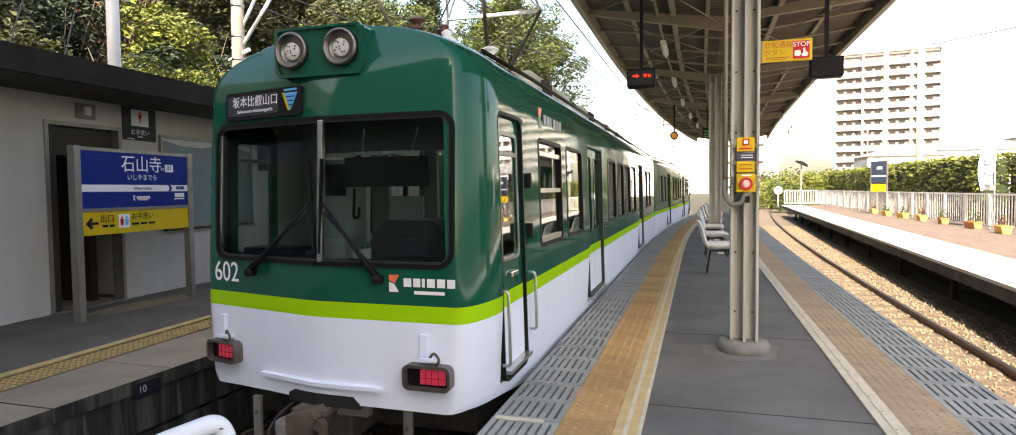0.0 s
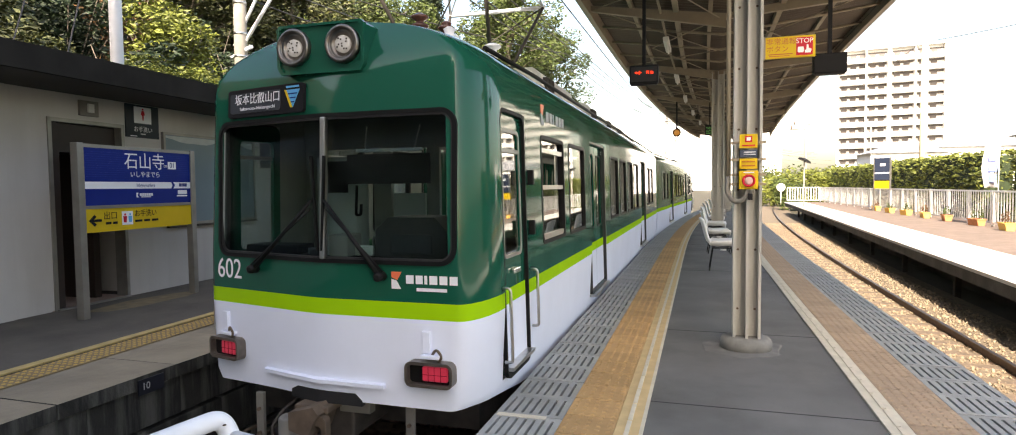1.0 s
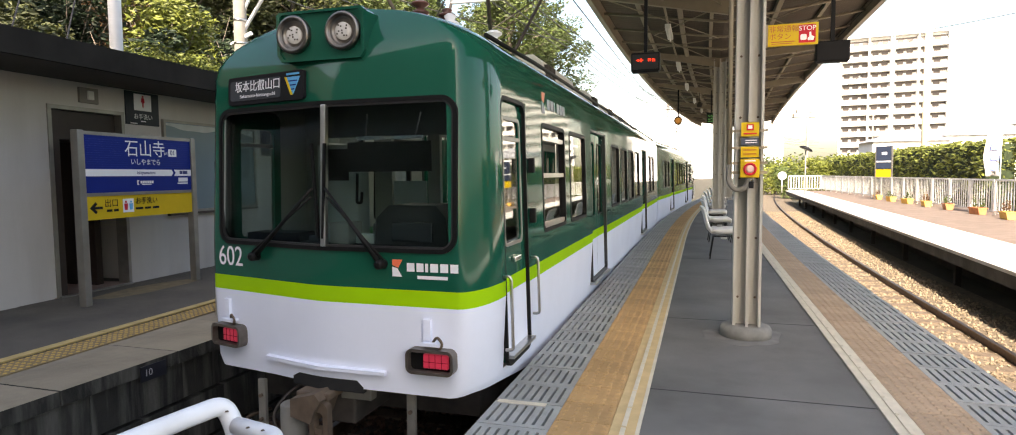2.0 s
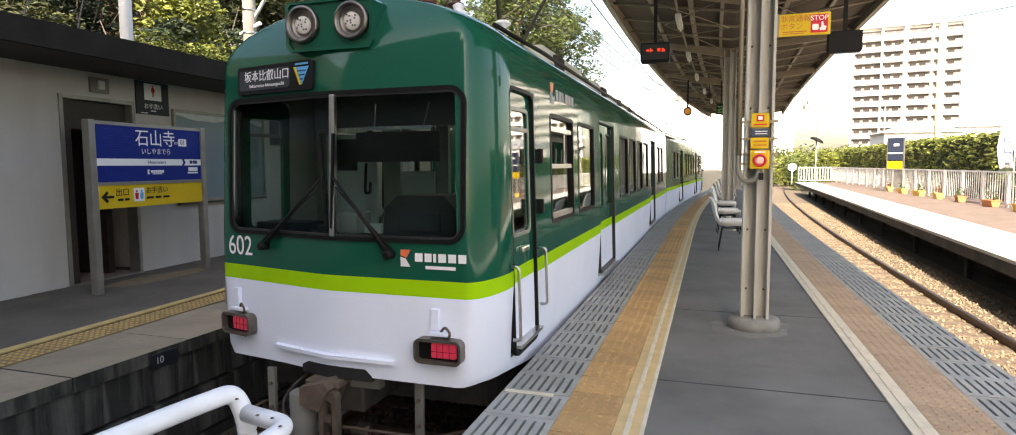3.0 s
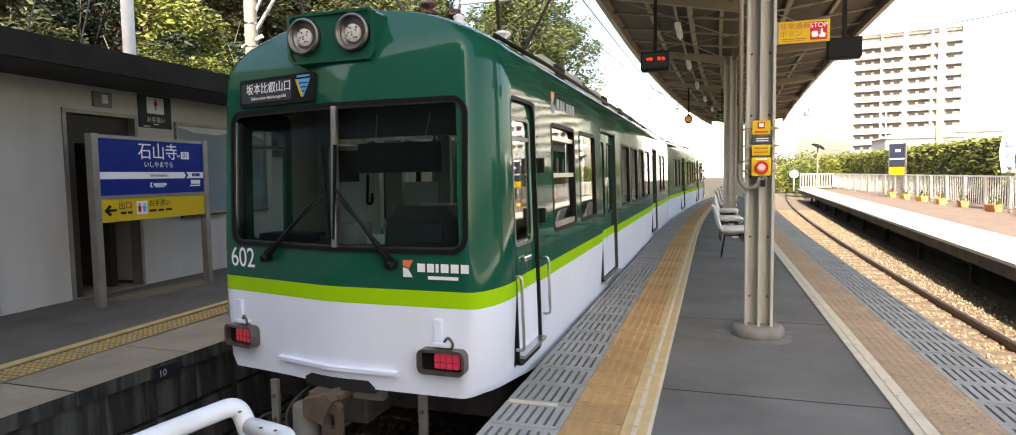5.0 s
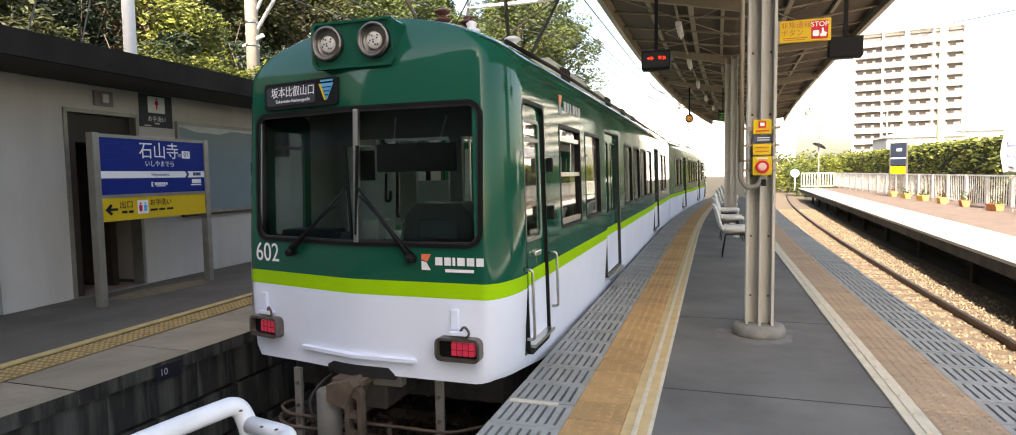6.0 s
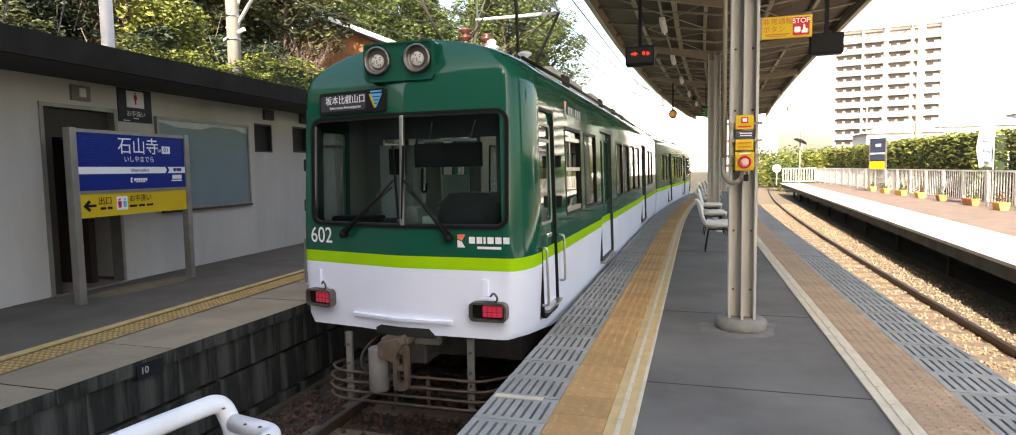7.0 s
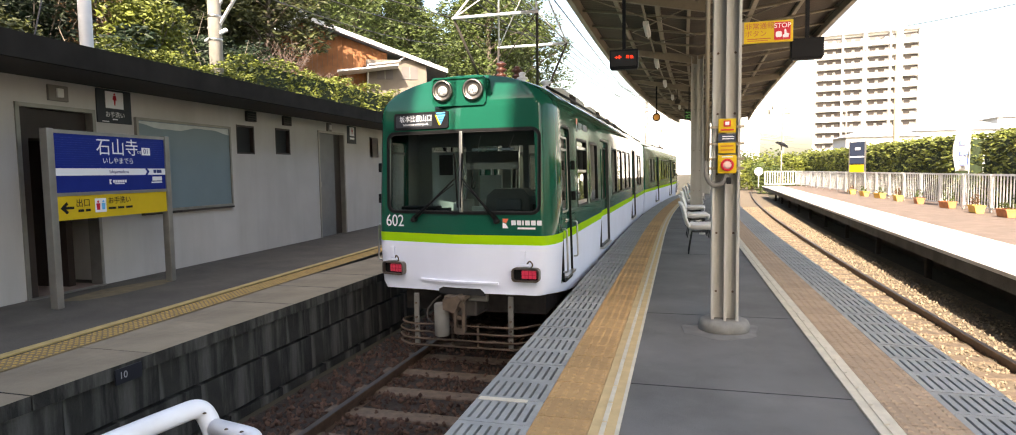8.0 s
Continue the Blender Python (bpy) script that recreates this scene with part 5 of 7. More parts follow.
    part("hanger", T([(0, 0, 0.05), (0, 0, 0.5)], 0.012, 6), "under", s)
    e = thing("exit_box", "small green lit box sign hung under the canopy", "sign", pose(*bowed(0.10, 24.3, 3.5)))
    part("case", B(-0.16, 0.16, -0.07, 0.07, -0.19, 0.19, bev=0.01), "signblack", e)
    rnd = random.Random(3)
    for k in range(14):
        x, z = -0.1 + 0.05 * (k % 5), -0.12 + 0.09 * (k // 5) + rnd.uniform(-0.02, 0.02)
        part("lit_square", B(x - 0.018, x + 0.018, -0.075, -0.07, z - 0.02, z + 0.02), "ledgreen", e)
    part("hanger", T([(0, 0, 0.19), (0, 0, 1.0)], 0.02, 6), "signblack", e)


build_hanging()


def build_chairs():
    def shell(name):
        bm = bmesh.new()
        prof = [(0.27, 0.39), (0.26, 0.43), (0.20, 0.455), (0.08, 0.455), (-0.06, 0.445), (-0.15, 0.46), (-0.21, 0.53), (-0.25, 0.65), (-0.28, 0.78), (-0.32, 0.90), (-0.345, 0.93)]
        n = 8
        rows_ = []
        for x, z in prof:
            row = []
            for k in range(n + 1):
                t = k / n * 2 - 1
                e = t * t
                row.append(bm.verts.new((x + 0.05 * e * (1 if z > 0.5 else 0.3), t * 0.25, z + (0.09 * e * e if z < 0.5 else -0.03 * e))))
            rows_.append(row)
        for a, b in zip(rows_, rows_[1:]):
            for k in range(n):
                bm.faces.new((a[k], a[k + 1], b[k + 1], b[k])).smooth = True
        return bm
    c = thing("shell_chair", "white moulded plastic shell chair on thin black legs", "chair", pose(*bowed(0.33, 11.6, 0)), "platform chairs")
    s = part("shell", shell("shell"), "chair", c, smooth=True)
    so = s.modifiers.new("thickness", "SOLIDIFY")
    so.thickness = 0.03
    part("seat_frame", T(bend([(0.18, -0.18, 0.40), (-0.12, -0.18, 0.40), (-0.12, 0.18, 0.40), (0.18, 0.18, 0.40), (0.18, -0.18, 0.40)], 0.04), 0.012, 6), "rubber", c)
    for x, y in ((0.18, -0.18), (-0.12, -0.18), (0.18, 0.18), (-0.12, 0.18)):
        part("leg", T([(x, y, 0.40), (x * 1.5, y * 1.2, 0.005)], 0.010, 6), "rubber", c)
    bm = bmesh.new()
    lathe(bm, [(0.05, -0.01), (0.05, 0.03)], 12, Matrix.Translation((0.05, -0.1, 0.36)))
    part("swivel_disc", bm, "chair", c)
    for k, y in enumerate((14.4, 17.2, 20.5, 23.6, 26.6)):
        copy_thing(c, Matrix.Translation(bowed(0.33, y, 0)) @ Matrix.Rotation(radians((3, -4, 2, 0, 3)[k]), 4, "Z"))


build_chairs()


# ---- white bent-pipe barrier at the track end, near the camera ----
def build_barrier():
    b = thing("pipe_barrier", "glossy white bent steel pipe barrier with chipped paint", "barrier", pose(0, 0, 0))
    r = 0.031
    part("top_rail", T(bend([(-1.60, 0.85, 0.752), (-1.535, 1.46, 0.752), (-1.50, 1.66, 0.752), (-1.455, 1.66, 0.66), (-1.455, 1.66, -1.0)], 0.11, 8), r, 16), "pipe", b)
    part("side_rail", T(bend([(-1.45, 1.655, 0.685), (-1.255, 1.62, 0.682), (-1.25, 1.42, 0.68), (-1.30, 0.9, 0.68)], 0.06, 8), r * 0.95, 16), "pipe", b)
    part("rear_post", T([(-1.60, 0.86, 0.752), (-1.60, 0.84, -1.0)], r, 12), "pipe", b)
    part("rear_post", T([(-1.30, 0.92, 0.68), (-1.30, 0.9, -1.0)], r, 12), "pipe", b)
    for k, (x, y, z) in enumerate(((-1.36, 1.60, 0.71), (-1.30, 1.595, 0.71), (-1.235, 1.55, 0.71), (-1.465, 1.63, 0.74))):
        bm = bmesh.new()
        lathe(bm, [(0.007, 0.0), (0.004, 0.003)], 6, Matrix.Translation((x, y, z)))
        part("paint_chip", bm, "grime", b)


build_barrier()


# ---- station front: sign, doors, notices ----
def wall_at(y, z=0.0, out=0.0):
    return wall_m(y) @ Matrix.Translation((0, -out, z))


def build_station_sign():
    k = -0.094
    m = Matrix.Translation((-6.965, 6.41, 0)) @ Matrix.Rotation(math.atan2(1.0, k), 4, "Z")
    sg = thing("station_sign", "blue station name board over a yellow exit panel", "sign", m)
    hw = 0.93
    for s in (-1, 1):
        part("post", B(s * hw - 0.045, s * hw + 0.045, -0.05, 0.05, 0.0, 2.06, bev=0.008), "frame", sg)
    part("top_rail", B(-hw + 0.045, hw - 0.045, -0.04, 0.04, 2.01, 2.05), "frame", sg)
    part("mid_rail", B(-hw + 0.045, hw - 0.045, -0.04, 0.04, 1.285, 1.325), "frame", sg)
    w = hw - 0.047
    pn = part("name_panel", B(-w, w, -0.03, 0.03, 1.325, 2.01), "blue", sg)
    ex = part("exit_panel", B(-w, w, -0.03, 0.03, 1.005, 1.285), "signyellow", sg)
    for i in range(14):
        plate(pn, "fine_line", 2 * w - 0.04, 0.005, 0, 1.965 - i * 0.027, -0.03, "bluelight")
    plate(pn, "white_band", 2 * w, 0.085, 0, 1.565, -0.031, "signwhite")
    bm = bmesh.new()
    prism(bm, [(0.50, 1.523), (0.54, 1.523), (0.575, 1.565), (0.54, 1.607), (0.50, 1.607), (0.535, 1.565)], -0.038, -0.034)
    part("band_arrow", bm, "blue", pn)
    lettering("station_name", "石山寺", 0.23, "signwhite", pn, pose(0.05, -0.036, 1.86), "white station name")
    lettering("station_kana", "いしやまでら", 0.085, "signwhite", pn, pose(0.05, -0.036, 1.70), "white lettering")
    lettering("station_latin", "Ishiyamadera", 0.06, "signblue_ink", pn, pose(0.05, -0.036, 1.565), "blue lettering")
    plate(pn, "code_plate", 0.15, 0.10, 0.53, 1.835, -0.033, "signwhite")
    lettering("code_number", "01", 0.095, "signblue_ink", pn, pose(0.53, -0.038, 1.835), "blue lettering")
    lettering("code_letters", "OT", 0.05, "signwhite", pn, pose(0.41, -0.036, 1.82), "white lettering")
    for xx, ww in ((0.68, 0.05), (0.76, 0.09)):
        plate(pn, "next_code", ww, 0.045, xx, 1.57, -0.0345, "signblue_ink")
    plate(pn, "next_name", 0.18, 0.055, 0.72, 1.47, -0.031, "signwhite")
    plate(pn, "next_latin", 0.2, 0.018, 0.71, 1.42, -0.031, "signwhite")
    bm = bmesh.new()
    prism(bm, [(-0.11, 1.47), (-0.075, 1.47), (-0.095, 1.44), (-0.075, 1.41), (-0.11, 1.41)], -0.034, -0.03)
    part("emblem", bm, "signwhite", pn)
    for q in range(6):
        plate(pn, "name_bar", 0.03, 0.035, -0.04 + q * 0.038, 1.445, -0.031, "signwhite")
    plate(pn, "name_caption", 0.16, 0.012, 0.05, 1.415, -0.031, "signwhite")
    bm = bmesh.new()
    prism(bm, [(-0.84, 1.145), (-0.76, 1.215), (-0.735, 1.19), (-0.77, 1.16), (-0.66, 1.16), (-0.66, 1.13), (-0.77, 1.13), (-0.735, 1.10), (-0.76, 1.075)], -0.036, -0.031)
    part("arrow", bm, "signblack", ex)
    lettering("exit_word", "出口", 0.105, "signblack", ex, pose(-0.53, -0.036, 1.19), "black lettering")
    plate(ex, "exit_latin", 0.08, 0.03, -0.56, 1.105, -0.031, "signblack")
    plate(ex, "exit_other", 0.07, 0.03, -0.46, 1.105, -0.031, "signblack")
    plate(ex, "symbol_plate", 0.17, 0.17, -0.27, 1.155, -0.031, "signwhite")
    for xx, mm in ((-0.31, "signred"), (-0.23, "signsky")):
        bm = bmesh.new()
        prism(bm, [(xx - 0.02, 1.10), (xx + 0.02, 1.10), (xx + 0.028, 1.18), (xx - 0.028, 1.18)], -0.038, -0.034)
        lathe(bm, [(0.014, 0.0), (0.014, 0.004)], 10, Matrix.Translation((xx, -0.034, 1.20)) @ Matrix.Rotation(radians(90), 4, "X"))
        part("symbol", bm, mm, ex)
    lettering("toilet_word", "お手洗い", 0.095, "signblack", ex, pose(0.03, -0.036, 1.20), "black lettering")
    for xx, ww in ((-0.09, 0.12), (0.05, 0.1), (0.19, 0.11)):
        plate(ex, "toilet_latin", ww, 0.028, xx, 1.11, -0.031, "signblack")


M["signblue_ink"] = mat("blue_ink", (0.02, 0.03, 0.16), 0.5, var=0.0)
build_station_sign()


def toilet_sign(y, w, h, z, big):
    sg = thing("toilet_sign", "dark grey toilet sign with a red figure on a white square", "sign", wall_at(y, z, 0.0), "toilet signs")
    part("panel", B(-w / 2, w / 2, -0.02, 0.0, -h / 2, h / 2, bev=0.003), "signgrey", sg)
    plate(sg, "white_square", w * 0.52, h * 0.5, 0.0, h * 0.19, -0.021, "signwhite")
    bm = bmesh.new()
    s = h
    lathe(bm, [(0.03 * s, 0.0), (0.03 * s, 0.004)], 12, Matrix.Translation((0, -0.025, 0.37 * s)) @ Matrix.Rotation(radians(90), 4, "X"))
    prism(bm, [(-0.03 * s, 0.19 * s), (-0.07 * s, 0.2 * s), (-0.045 * s, 0.33 * s), (0.045 * s, 0.33 * s), (0.07 * s, 0.2 * s), (0.03 * s, 0.19 * s), (0.015 * s, 0.04 * s), (-0.015 * s, 0.04 * s)], -0.029, -0.025)
    part("figure_symbol", bm, "signred", sg)
    if big:
        lettering("toilet_word", "お手洗い", 0.085, "signwhite", sg, pose(0, -0.024, -0.12), "white lettering")
        plate(sg, "caption", 0.09, 0.015, 0, -0.18, -0.021, "signwhite")
        plate(sg, "maker_bar", 0.12, 0.014, -0.17, -0.215, -0.021, "signwhite")
    else:
        plate(sg, "caption", w * 0.5, 0.05, 0, -h * 0.2, -0.021, "signwhite")


toilet_sign(7.22, 0.6, 0.47, 2.495, True)
toilet_sign(14.78, 0.5, 0.45, 2.5, False)


def build_station_details():
    d = tagged(thing("door_1", "brown steel doorway with a worn metal frame, standing open", "door", wall_at(6.32)), kind="structure")
    for a, b in ((-0.57, -0.52), (0.52, 0.57)):
        part("door_frame", B(a, b, -0.02, 0.16, 0.0, 2.42), "frame", d)
    part("door_frame", B(-0.57, 0.57, -0.02, 0.16, 2.37, 2.42), "frame", d)
    part("reveal", B(-0.52, -0.40, 0.02, 1.2, 0.0, 2.37), "brown", d)
    part("screen_wall", B(0.30, 0.40, 0.3, 1.4, 0.0, 2.37), "brown", d)
    part("screen_back", B(-0.5, 0.5, 1.4, 1.45, 1.1, 2.37), "brown", d)
    part("header", B(-0.52, 0.52, 0.1, 1.2, 2.0, 2.37), "brown", d)
    part("tiled_floor", B(-0.6, 0.6, 0.0, 1.8, 0.0, 0.012), "tilefloor", d)
    part("threshold", B(-0.55, 0.55, -0.06, 0.0, 0.0, 0.02), "frame", d)
    d = tagged(thing("door_2", "dark grey steel door in a metal frame", "door", wall_at(13.7)), kind="structure")
    for a, b in ((-0.68, -0.63), (0.60, 0.66)):
        part("door_frame", B(a, b, -0.02, 0.16, 0.0, 2.52), "frame", d)
    part("door_frame", B(-0.68, 0.66, -0.02, 0.16, 2.47, 2.52), "frame", d)
    part("leaf", B(-0.63, 0.25, 0.08, 0.12, 0.0, 2.47), "door_grey", d)
    part("lock_plate", B(-0.5, -0.42, 0.07, 0.08, 1.2, 1.32), "frame", d)
    part("dark_leaf", B(0.25, 0.60, 0.1, 0.14, 0.0, 2.47), "brown", d)
    n = thing("notice_board", "large empty glazed notice board in a thin metal frame", "notice board", wall_at(8.67, 1.66))
    bm = bmesh.new()
    ring(bm, [(x, z) for x, z in ((-1.1, -0.71), (1.1, -0.71), (1.1, 0.72), (-1.1, 0.72))], [(x, z) for x, z in ((-1.06, -0.67), (1.06, -0.67), (1.06, 0.68), (-1.06, 0.68))], -0.05, 0.0)
    part("frame", bm, "frame", n)
    part("glass_panel", B(-1.06, 1.06, -0.03, 0.0, -0.67, 0.68), "board", n)
    part("ledge", B(-1.05, 1.1, -0.06, 0.0, -0.745, -0.712), "brown", n)
    bm = bmesh.new()
    xs = [-1.05 + 2.1 * k / 14 for k in range(15)]
    top = [bm.verts.new((x, -0.033, 0.67)) for x in xs]
    low = [bm.verts.new((x, -0.033, 0.60 + 0.035 * math.sin(x * 4) + 0.01 * math.sin(x * 11))) for x in xs]
    for k in range(14):
        bm.faces.new((top[k], top[k + 1], low[k + 1], low[k]))
    part("peeling_film", bm, "signwhite_dim", n, "curling pale film along the top edge")
    for y, z in ((10.27, 2.17), (11.55, 2.19)):
        v = tagged(thing("window_1", "small dark open vent window in the plaster wall", "window", wall_at(y, z)), kind="structure")
        bm = bmesh.new()
        ring(bm, [(-0.28, -0.27), (0.28, -0.27), (0.28, 0.27), (-0.28, 0.27)], [(-0.25, -0.24), (0.25, -0.24), (0.25, 0.24), (-0.25, 0.24)], 0.0, 0.1)
        part("frame", bm, "brown", v)
        part("dark_pane", B(-0.26, 0.26, 0.08, 0.09, -0.25, 0.25), "screen", v)
    for y, z in ((10.42, 2.62), (11.68, 2.63)):
        v = thing("vent_cap", "small dark louvred vent cap high on the wall", "vent", wall_at(y, z), "vent caps")
        part("hood", B(-0.15, 0.15, -0.06, 0.0, -0.1, 0.1, bev=0.01), "brown", v)
        for k in range(4):
            part("slat", B(-0.12, 0.12, -0.065, -0.058, -0.08 + k * 0.045, -0.06 + k * 0.045), "rubber", v)
    v = thing("wall_lamp", "small square wall lamp with a white lens, unlit", "lamp", wall_at(6.33, 2.58))
    part("base", B(-0.14, 0.14, -0.04, 0.0, -0.10, 0.10, bev=0.006), "lamp_base", v)
    part("lens", B(-0.04, 0.05, -0.07, -0.04, -0.055, 0.06, bev=0.008), "tube", v)
    v = thing("wall_lamp", "small square wall lamp with a white lens, unlit", "lamp", wall_at(13.55, 2.62))
    part("base", B(-0.1, 0.1, -0.04, 0.0, -0.10, 0.10, bev=0.006), "lamp_base", v)
    part("lens", B(-0.04, 0.05, -0.07, -0.04, -0.055, 0.06, bev=0.008), "tube", v)
    # worn mat and patches before the door
    for x, y, w, h, mm in ((-7.15, 6.6, 0.26, 0.8, "mat_tan"),):
        bm = bmesh.new()
        n = 18
        vs = [bm.verts.new((x + w * math.cos(2 * math.pi * k / n) * (1 + 0.25 * noise.noise(Vector((k * 0.9, x, y)))), y + h * math.sin(2 * math.pi * k / n) * (1 + 0.25 * noise.noise(Vector((k * 1.3, y, x)))), 0.004)) for k in range(n)]
        bm.faces.new(vs)
        tagged(part("ground_patch", bm, mm), "worn pale patch on the old asphalt", "patch", kind="structure")


M.update(door_grey=mat("grey_door", (0.16, 0.16, 0.165), 0.5, var=0.08), lamp_base=mat("lamp_base", (0.22, 0.2, 0.18), 0.7, var=0.1),
         signwhite_dim=mat("pale_film", (0.55, 0.58, 0.58), 0.6, var=0.1), mat_tan=mat("tan_mat", (0.2, 0.15, 0.08), 0.9, var=0.25, scale=8, stain=0.6, sscale=5, dark=(0.1, 0.09, 0.08)))
build_station_details()
p10 = thing("position_plate", "small navy position plate on the platform edge", "sign", Matrix.Translation((-4.318, 3.98, -0.09)) @ Matrix.Rotation(radians(90), 4, "Z"))
part("plate", B(-0.11, 0.14, -0.012, 0.0, -0.065, 0.06), "signnavy", p10)
lettering("plate_number", "10", 0.08, "signgrey_pale", p10, pose(-0.04, -0.014, 0.0), "pale lettering")

# ---- materials of the surroundings ----
M["leafolive"] = mat("leaf_olive", (0.048, 0.055, 0.014), 0.6, var=0.3, scale=1.2, isl=0.5)
M["leafcore"] = mat("hedge_core_shade", (0.02, 0.032, 0.01), 0.9, var=0.3, scale=5)
M.update(signprint=mat("banner_print", (0.16, 0.22, 0.6), 0.6, var=0.1), leafhedge=mat("hedge_leaf", (0.125, 0.145, 0.026), 0.6, var=0.3, scale=1.5, isl=0.45))
M["house_wall"] = mat("house_plaster", (0.2, 0.17, 0.14), 0.9, var=0.1, scale=2, stain=0.2)
M["pole_ochre"] = mat("ochre_pole", (0.62, 0.5, 0.32), 0.8, var=0.08)
M["sleeper_pale"] = mat("bleached_sleeper", (0.13, 0.095, 0.065), 0.9, var=0.3, scale=10, bump=0.5, stain=0.3)
# pale streaks are stains; the near-black base holds the trough's shade
M["concrete_block"] = mat("streaked_shaded_block", (0.022, 0.021, 0.018), 0.92, var=0.5, scale=3, bump=0.7, bscale=40, stain=0.95, sscale=3.2, streak=True, rnd=0.25, dark=(0.17, 0.165, 0.15))
M.update(tan_grey=mat("worn_tile_base", (0.24, 0.17, 0.08), 0.85, var=0.2, scale=7, stain=0.4, sscale=4), yellow_worn=mat("worn_yellow", (0.5, 0.32, 0.09), 0.75, var=0.25, scale=6, stain=0.3, sscale=3),
         cream_worn=mat("worn_cream", (0.5, 0.37, 0.15), 0.75, var=0.2, scale=6, stain=0.35, sscale=4, dark=(0.2, 0.15, 0.08)),
         concrete_slab=mat("coping_slab", (0.29, 0.235, 0.165), 0.9, var=0.2, scale=3, bump=0.4, bscale=60, stain=0.5, sscale=1.6, rnd=0.1, dark=(0.08, 0.07, 0.055)))

# ---- planting ----
RND = random.Random(11)


def leaf(bm, p, size, mi=0, droop=0.0):
    a, b = RND.uniform(0, 6.283), RND.uniform(-1.0, 1.0)
    u = Vector((math.cos(a), math.sin(a), b * 0.7 - droop)).normalized()
    w = u.cross(Vector((RND.uniform(-1, 1), RND.uniform(-1, 1), RND.uniform(-0.2, 1)))).normalized()
    n = u.cross(w) * size * 0.18
    v = [bm.verts.new(p + q) for q in (-u * size, w * size * 0.45 + n, u * size, -w * size * 0.45 + n)]
    bm.faces.new((v[0], v[1], v[2])).material_index = mi
    bm.faces.new((v[0], v[2], v[3])).material_index = mi


def clump(bm, c, r, n, size, squash=0.8, mi=0):
    for _ in range(n):
        d = Vector((RND.gauss(0, 1), RND.gauss(0, 1), RND.gauss(0, 1))).normalized() * r * RND.uniform(0.55, 1.05)
        d.z *= squash
        leaf(bm, c + d, size * RND.uniform(0.6, 1.3), mi)


def make_tree(name, label, kind, h, spread, leafmat, at, group, n=3200, size=0.2):
    t = thing(name, label, "tree", at, group)
    bm = bmesh.new()
    bendx, bendy = RND.uniform(-0.4, 0.4), RND.uniform(-0.4, 0.4)
    spine = [Vector((bendx * (k / 6) ** 2, bendy * (k / 6) ** 2, h * 0.92 * k / 6)) for k in range(7)]
    tube(bm, spine, [0.022 * h * (1 - k / 6.6) + 0.02 for k in range(7)], 8)
    cents = []
    nl = 26 if kind == "cone" else 20
    for k in range(nl):
        f = (k + 0.5) / nl
        z0 = h * (0.12 + 0.8 * f) if kind == "cone" else h * (0.28 + 0.55 * f)
        a = k * 2.4 + RND.uniform(-0.4, 0.4)
        ln = spread * ((1.05 - f) if kind == "cone" else math.sin(math.pi * (0.18 + 0.75 * f)) * RND.uniform(0.65, 1.1))
        p0 = Vector((bendx * (z0 / h) ** 2, bendy * (z0 / h) ** 2, z0))
        p1 = p0 + Vector((math.cos(a) * ln, math.sin(a) * ln, (-0.12 if kind == "cone" else 0.45) * ln))
        tube(bm, [p0, (p0 + p1) / 2 + Vector((0, 0, 0.1 * ln)), p1], [0.007 * h, 0.004 * h, 0.0015 * h], 5, caps=False)
        cents += [(p1, 0.30 * spread), ((p0 + p1) / 2 + Vector((0, 0, 0.15 * ln)), 0.27 * spread)]
    cents.append((Vector((bendx, bendy, h * 0.95)), spread * 0.25))
    part("trunk", bm, "bark", t)
    bm = bmesh.new()
    for c, r in cents:
        clump(bm, c, r * RND.uniform(0.7, 1.25), n // len(cents), size, 0.62 if kind == "cone" else 0.8)
    part("crown", bm, leafmat, t)
    return t


def on_hill(x, y, rz=0.0, s=1.0):
    return Matrix.Translation((x, y, ground_z(x, y) - 0.15)) @ Matrix.Rotation(rz, 4, "Z")


